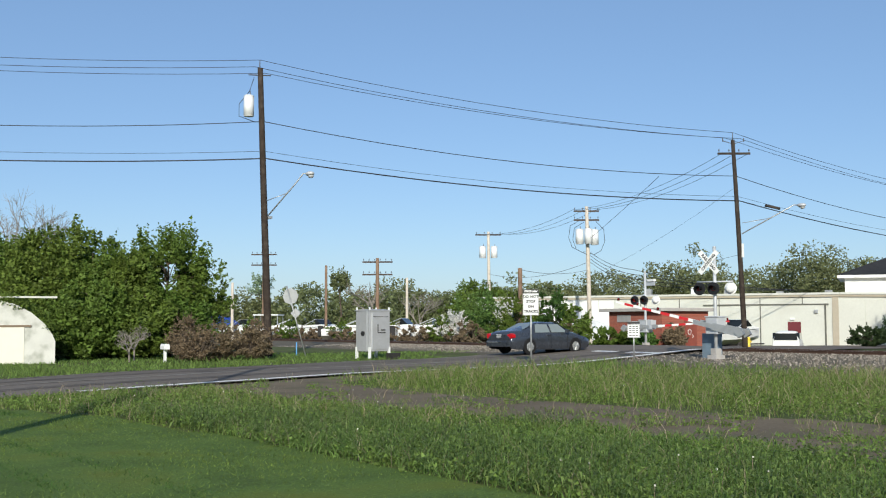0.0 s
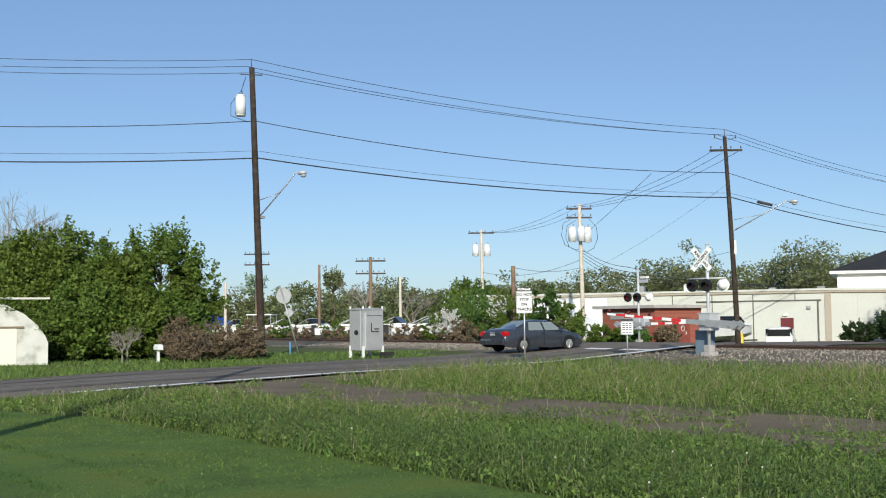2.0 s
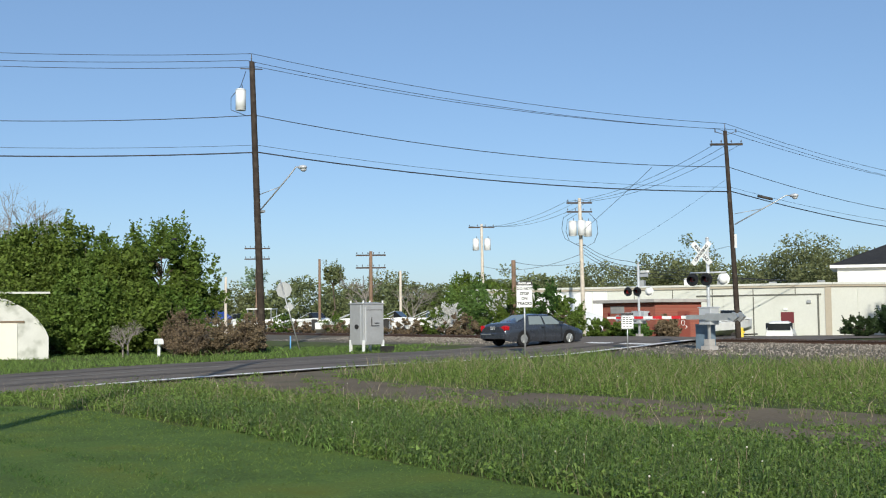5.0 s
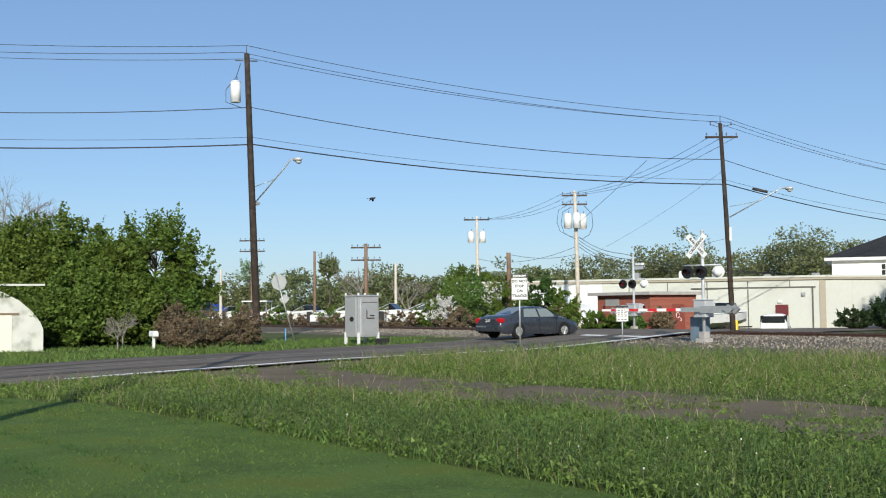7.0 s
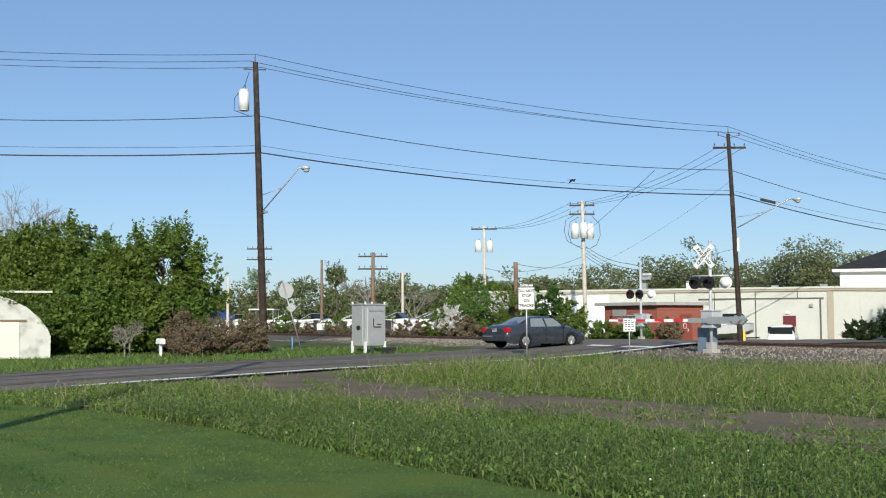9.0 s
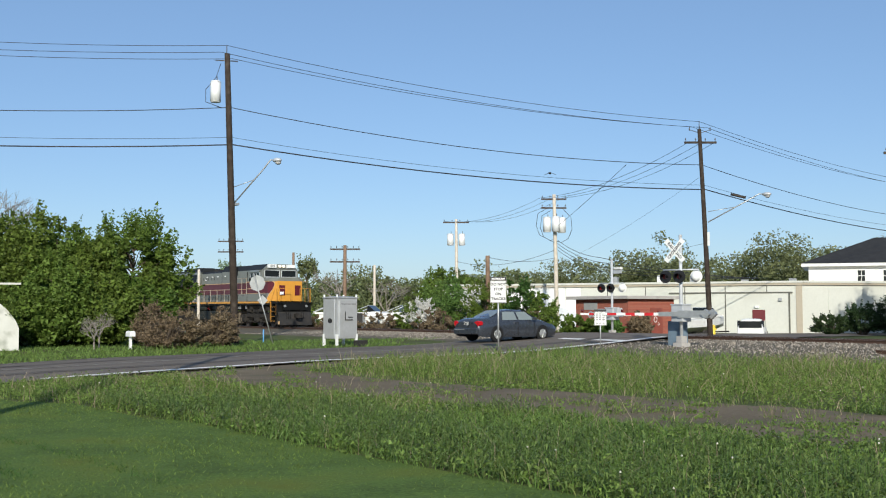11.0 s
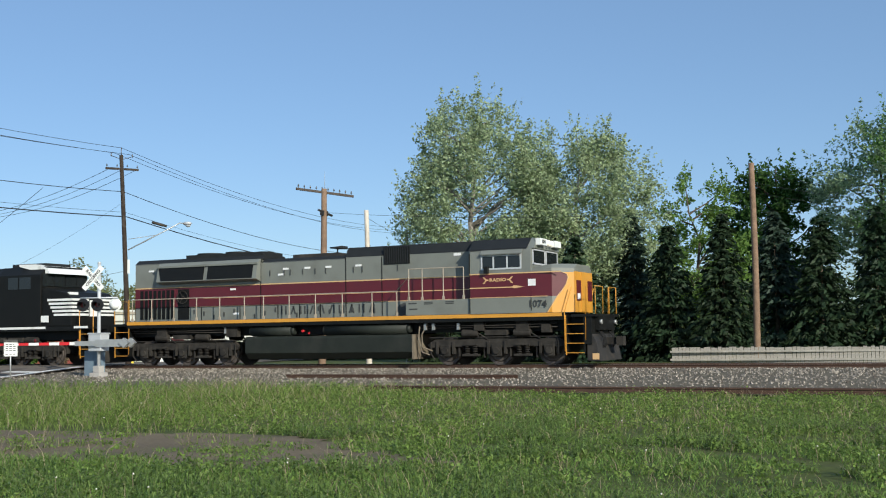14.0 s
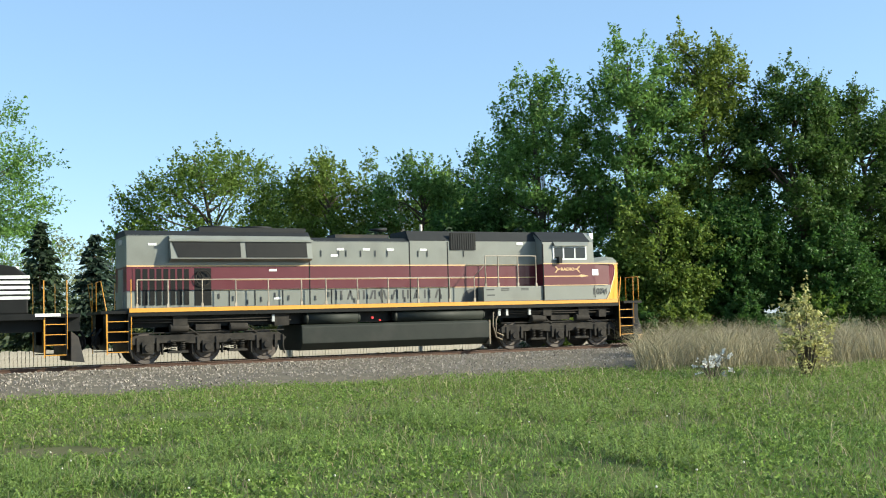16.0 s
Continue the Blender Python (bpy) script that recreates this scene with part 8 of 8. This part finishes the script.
def field(name, seed, az, dist, n, hf, wf, material, label, where, power=0.5):
    rng = np.random.default_rng(seed)
    a = np.radians(rng.uniform(az[0], az[1], n))
    d = (dist[0] ** (1 / power) + (dist[1] ** (1 / power) - dist[0] ** (1 / power)) * rng.uniform(0, 1, n)) ** power
    x, y = d * np.sin(a), d * np.cos(a)
    keep = np.array([where(u, v) for u, v in zip(x, y)])
    x, y, d = x[keep], y[keep], d[keep]
    z = np.array([land_z(u, v) for u, v in zip(x, y)])
    patch = np.array([noise.noise(Vector((u * 0.45, v * 0.45, 2))) for u, v in zip(x, y)])
    h = np.maximum(0.03, hf(x, y, rng) * (1 + 0.55 * patch))
    w = wf * (0.6 + d / 22) * rng.uniform(0.7, 1.3, len(x))
    tagged(new(name, blade_mesh(name, blades(rng, x, y, z, h, w), material)), label, "grass", kind="stuff")


def open_field(x, y):
    if lawn_edge(x, y) and x < 2 - 0.9 * y:
        return False
    s, w = road_sw(x, y)
    if abs(w) < 4.05 or y > 44:
        return False
    if y > 29.0 + 0.5 * noise.noise(Vector((x * 0.25, 28, 0))) + 3.8 * smooth(-26, -44, x) and x > -50:
        return False
    if dirt_here(x, y):
        return noise.noise(Vector((x * 1.4, y * 1.4, 5))) > 0.34 - 0.22 * smooth(-24, -14, x)
    bare = noise.noise(Vector((x * 0.28, y * 0.5, 11)))
    if y > 12 and x > -12 and bare > 0.38 and x < 6:
        return False
    return True


def h_field(x, y, rng):
    tall = np.clip((-(x + 4)) / 6, 0, 1) * np.clip((14 - y) / 3, 0, 1)        # the strip beside the lawn stands tallest
    isle = np.clip((-(x + 12)) / 5, 0, 1) * np.clip((y - 15) / 2, 0, 1)
    far = np.clip((x - 8) / 8, 0, 1)
    return (0.095 + 0.08 * tall + 0.24 * isle + 0.06 * far) * rng.uniform(0.45, 1.25, len(x))


field("field_grass", 1, (-82, 52), (8.3, 17), 68000, h_field, 0.011, G_LUSH, "rough green field grass", open_field)
field("field_grass", 2, (-82, 52), (16, 30), 84000, h_field, 0.0085, G_LUSH, "rough green field grass", open_field)
field("field_grass", 3, (-80, 52), (29, 46), 36000, h_field, 0.0115, G_LUSH, "rough green field grass", open_field)
field("dry_stalks", 4, (-80, 52), (8.5, 34), 14000, lambda x, y, r: h_field(x, y, r) * 1.4 + 0.1, 0.005, G_DRY, "dry pale grass stalks among the green", open_field)
G_YELLOW = leaf_mat("yellow_green_grass", (0.21, 0.245, 0.075), 0.4, 0.35)
field("pale_grass", 14, (-82, 52), (8.3, 34), 40000, lambda x, y, r: h_field(x, y, r) * 1.1, 0.010, G_YELLOW, "pale yellow-green grass among the green", lambda x, y: open_field(x, y) and noise.noise(Vector((x * 0.35, y * 0.35, 21))) > -0.1)


def weeds():
    """Leafy weeds in patches, as clumps of small broad leaves."""
    rng = np.random.default_rng(5)
    c, r = [], []
    while len(c) < 12500:
        a, d = math.radians(rng.uniform(-82, 52)), math.sqrt(rng.uniform(8.3 ** 2, 34 ** 2))
        x, y = d * math.sin(a), d * math.cos(a)
        k = noise.noise(Vector((x * 0.5, y * 0.5, 9)))
        if (k < -0.15 and not (y < 11 and x < -5)) or not open_field(x, y):
            continue
        h = float(h_field(np.array([x]), np.array([y]), rng)[0])
        c.append((x, y, land_z(x, y) + h * rng.uniform(0.2, 0.8)))
        r.append(rng.uniform(0.09, 0.22) * (1 + k) * (1 if d < 20 else 1.3))
    tagged(new("weeds", raw("weeds", clump_leaves(rng, np.array(c), np.array(r), 18, 0.031, 0.55), 4, G_WEED)), "broad-leaved green weeds in the field", "weeds", kind="stuff")


weeds()


def goldenrod():
    """Upright leafy stems: narrow leaves that arch out all round, smaller towards the tip."""
    rng = np.random.default_rng(31)
    stem, leaf = [], []
    n = 0
    while n < 5200:
        a, d = math.radians(rng.uniform(-82, 40)), math.sqrt(rng.uniform(8.3 ** 2, 20 ** 2))
        x, y = d * math.sin(a), d * math.cos(a)
        k = noise.noise(Vector((x * 0.55, y * 0.55, 15)))
        strip = y < lawn_line(x) + 2.6 + k and x < -3.5
        if not open_field(x, y) or dirt_here(x, y) or (not strip and k < 0.12):
            continue
        n += 1
        h = rng.uniform(0.16, 0.40) * (1 + 0.5 * k) * (1.0 if strip else 0.55)
        z = land_z(x, y)
        lean = rng.normal(size=2) * 0.12 * h
        m = int(11 + 6 * h)
        u = np.linspace(0.12, 1, m)
        p = np.stack([x + lean[0] * u, y + lean[1] * u, z + h * u], -1)
        th = np.arange(m) * 2.4 + rng.uniform(0, 6)
        ln = (0.10 * (1.15 - 0.6 * u) * rng.uniform(0.7, 1.3, m))[:, None]
        o = np.stack([np.cos(th), np.sin(th), np.zeros(m)], -1)
        sd = np.stack([-np.sin(th), np.cos(th), np.zeros(m)], -1) * ln * 0.13
        up = np.array([0, 0, 1.0])
        mid = p + o * ln * 0.5 + up * ln * rng.uniform(0.1, 0.4)
        leaf.append(np.stack([p, mid + sd, p + o * ln - up * ln * rng.uniform(-0.2, 0.5), mid - sd], 1))
        sx = np.array([0.004, 0, 0])
        stem.append(np.stack([np.array([x, y, z]) - sx, np.array([x, y, z]) + sx, p[-1] + sx * 0.5, p[-1] - sx * 0.5])[None])
    tagged(new("weed_stems", raw("weed_stems", np.concatenate(stem), 4, G_WEED)), "upright green stems of tall weeds", "weeds", kind="stuff")
    tagged(new("weed_leaves", raw("weed_leaves", np.concatenate(leaf), 4, G_STRAP)), "narrow arching green leaves of tall weeds", "weeds", kind="stuff")


goldenrod()
field("verge_grass", 6, (-84, -45), (36, 60), 36000, lambda x, y, r: 0.12 * r.uniform(0.4, 1.3, len(x)), 0.012, G_LUSH, "short green verge grass beyond the road",
      lambda x, y: road_sw(x, y)[1] < -4.0 and y < 34.5 - 0.12 * (x + 40) * 0 and not (y > 30 and x > -47))
field("reeds", 7, (36.3, 60), (31.5, 44), 22000, lambda x, y, r: 1.1 * r.uniform(0.5, 1.15, len(x)), 0.008, G_REED, "tall dry tan reeds beside the track", lambda x, y: 24 < y < 38 and noise.noise(Vector((x * 0.5, y * 0.5, 4))) > -0.35)
field("lawn_blades", 8, (-84, -44), (8.6, 27), 120000, lambda x, y, r: 0.042 * r.uniform(0.4, 1.4, len(x)), 0.009, G_LAWN, "short mown lawn grass", lambda x, y: lawn_edge(x, y) and x < 2 - 0.9 * y)


def mower_and_shadow_rows():
    rng = np.random.default_rng(9)
    xs, ys = [], []
    # The third row is dark grass laid along the pole's shadow line
    for pts, n in ((((-15.6, 3.0), (-12.8, 3.1), (-10.9, 3.15)), 260), (((-16.4, 3.7), (-13.6, 4.0), (-9.9, 4.15)), 260), (((-22.5, 4.9), (-20.4, 5.15)), 400)):
        for a, b in zip(pts, pts[1:]):
            t = rng.uniform(0, 1, n)
            xs.append(a[0] + (b[0] - a[0]) * t)
            ys.append(a[1] + (b[1] - a[1]) * t + rng.normal(size=n) * 0.09)
    x, y = np.concatenate(xs), np.concatenate(ys)
    z = np.array([land_z(u, v) for u, v in zip(x, y)])
    v = blades(rng, x, y, z, rng.uniform(0.04, 0.075, len(x)), np.full(len(x), 0.012))
    tagged(new("mower_ridge", blade_mesh("mower_ridge", v, L_DARK)), "dark ridges of uncut grass left by the mower, and a dark grass row as a shadow streak", "grass", kind="stuff")


mower_and_shadow_rows()


def flower_heads():
    rng = np.random.default_rng(12)
    stalk, head = B(), B()
    n = 0
    while n < 90:
        a, d = math.radians(rng.uniform(-75, 45)), rng.uniform(9, 24)
        x, y = d * math.sin(a), d * math.cos(a)
        if not open_field(x, y):
            continue
        n += 1
        h = float(h_field(np.array([x]), np.array([y]), rng)[0]) + 0.12
        z = land_z(x, y)
        tube(stalk, (x, y, z), (x + rng.normal() * 0.03, y, z + h), 0.004, 0.003, 4, False)
        ball(head, (x, y, z + h), 0.011, u=6, v=4)
    solid("flower_stalks", stalk, G_DRY, "thin stalks of dandelions in the field", "flowers", kind="stuff")
    solid("dandelion_clocks", head, mat("seed_heads", (0.62, 0.60, 0.5), 0.9), "white dandelion seed heads in the field", "flowers", kind="stuff")


flower_heads()

# ---- bird ----
BIRD = thing("bird", "small dark bird in flight above the wires", "bird", pose(-38.3, 23.4, 6.0))
DARK_FEATHER = mat("dark_feathers", (0.02, 0.02, 0.022), 0.7)
bm = B()
ball(bm, (0, 0, 0), 0.11, 0.045, 0.045)
ball(bm, (0.11, 0, 0.02), 0.035)
part("body", bm, DARK_FEATHER, BIRD)
P("tail", BIRD, DARK_FEATHER, prisms=[([(-0.1, -0.015), (-0.22, -0.045), (-0.22, 0.045), (-0.1, 0.015)], -0.005, 0.005, "z")])
WINGS = []
for s in (-1, 1):
    o = P("wing", BIRD, DARK_FEATHER, prisms=[([(0.05, 0), (0.03, s * 0.12), (-0.05, s * 0.24), (-0.06, s * 0.1), (-0.05, 0)], -0.004, 0.004, "z")])
    o.location = (0, s * 0.03, 0.01)
    WINGS.append((o, s))


# ---- what moves ----
def motions():
    stops = [k * 1.0 for k in range(17)]
    for ob, back in ((RED_ENGINE, 0.0), (BLACK_ENGINE, -2.35), (RACKS[0], -25.4), (RACKS[1], -52.9)):
        walk(ob, [(t, pose(START + SPEED * t + back, TRACK_Y, RAIL)) for t in stops])
    # wheels roll with the train
    for w, a, r in WHEELSETS:
        walk(w, [(k / 30, pose(a, 0, r, 0, math.degrees(SPEED * k / 30 / r) % 360, 0)) for k in range(0, 481)])
    # gates come down
    for arm, d, rows in ((ARM_N, DIR_N, ((0, 13.2), (0.5, 10.8), (1.0, 8.6), (1.5, 6.8), (2.0, 5.2), (2.5, 3.8), (3.0, 2.5), (3.5, 1.4), (4.0, 0.5), (4.5, 0.0), (7.0, 0.0), (16.0, 0.0))),
                         (ARM_F, DIR_F, ((0, 3.5), (1.0, 2.0), (2.0, 0.8), (3.0, 0.0), (16.0, 0.0)))):
        axis = Vector((d.y, -d.x, 0))
        walk(arm, [(t, Matrix.Translation(arm.location.copy()) @ Matrix.Rotation(radians(a), 4, axis)) for t, a in rows])
    # the bird rises to the wires, rests, and flies off
    way = ((0.0, -62, 8.0, 3.0, 30), (5.0, -46, 18, 5.0, 30), (7.0, -38.3, 23.4, 6.0, 40), (8.0, -36.0, 26.6, 6.5, 55), (9.0, -33.9, 29.7, 7.05, 80), (10.0, -33.6, 29.9, 7.1, 100), (11.5, -33.7, 29.7, 7.05, 140), (12.5, -34.15, 28.85, 8.05, 170),
           (13.0, -35.3, 27.6, 9.1, 200), (13.5, -38.0, 27.1, 10.2, 190), (14.5, -46, 26, 12, 185), (16.0, -60, 24, 14, 185))
    walk(BIRD, [(t, pose(x, y, z, 0, 0, a)) for t, x, y, z, a in way])
    for o, s in WINGS:
        walk(o, [(k / 15, pose(0, s * 0.03, 0.01, s * 32 * math.sin(k * 1.9), 0, 0)) for k in range(0, 241)])


motions()
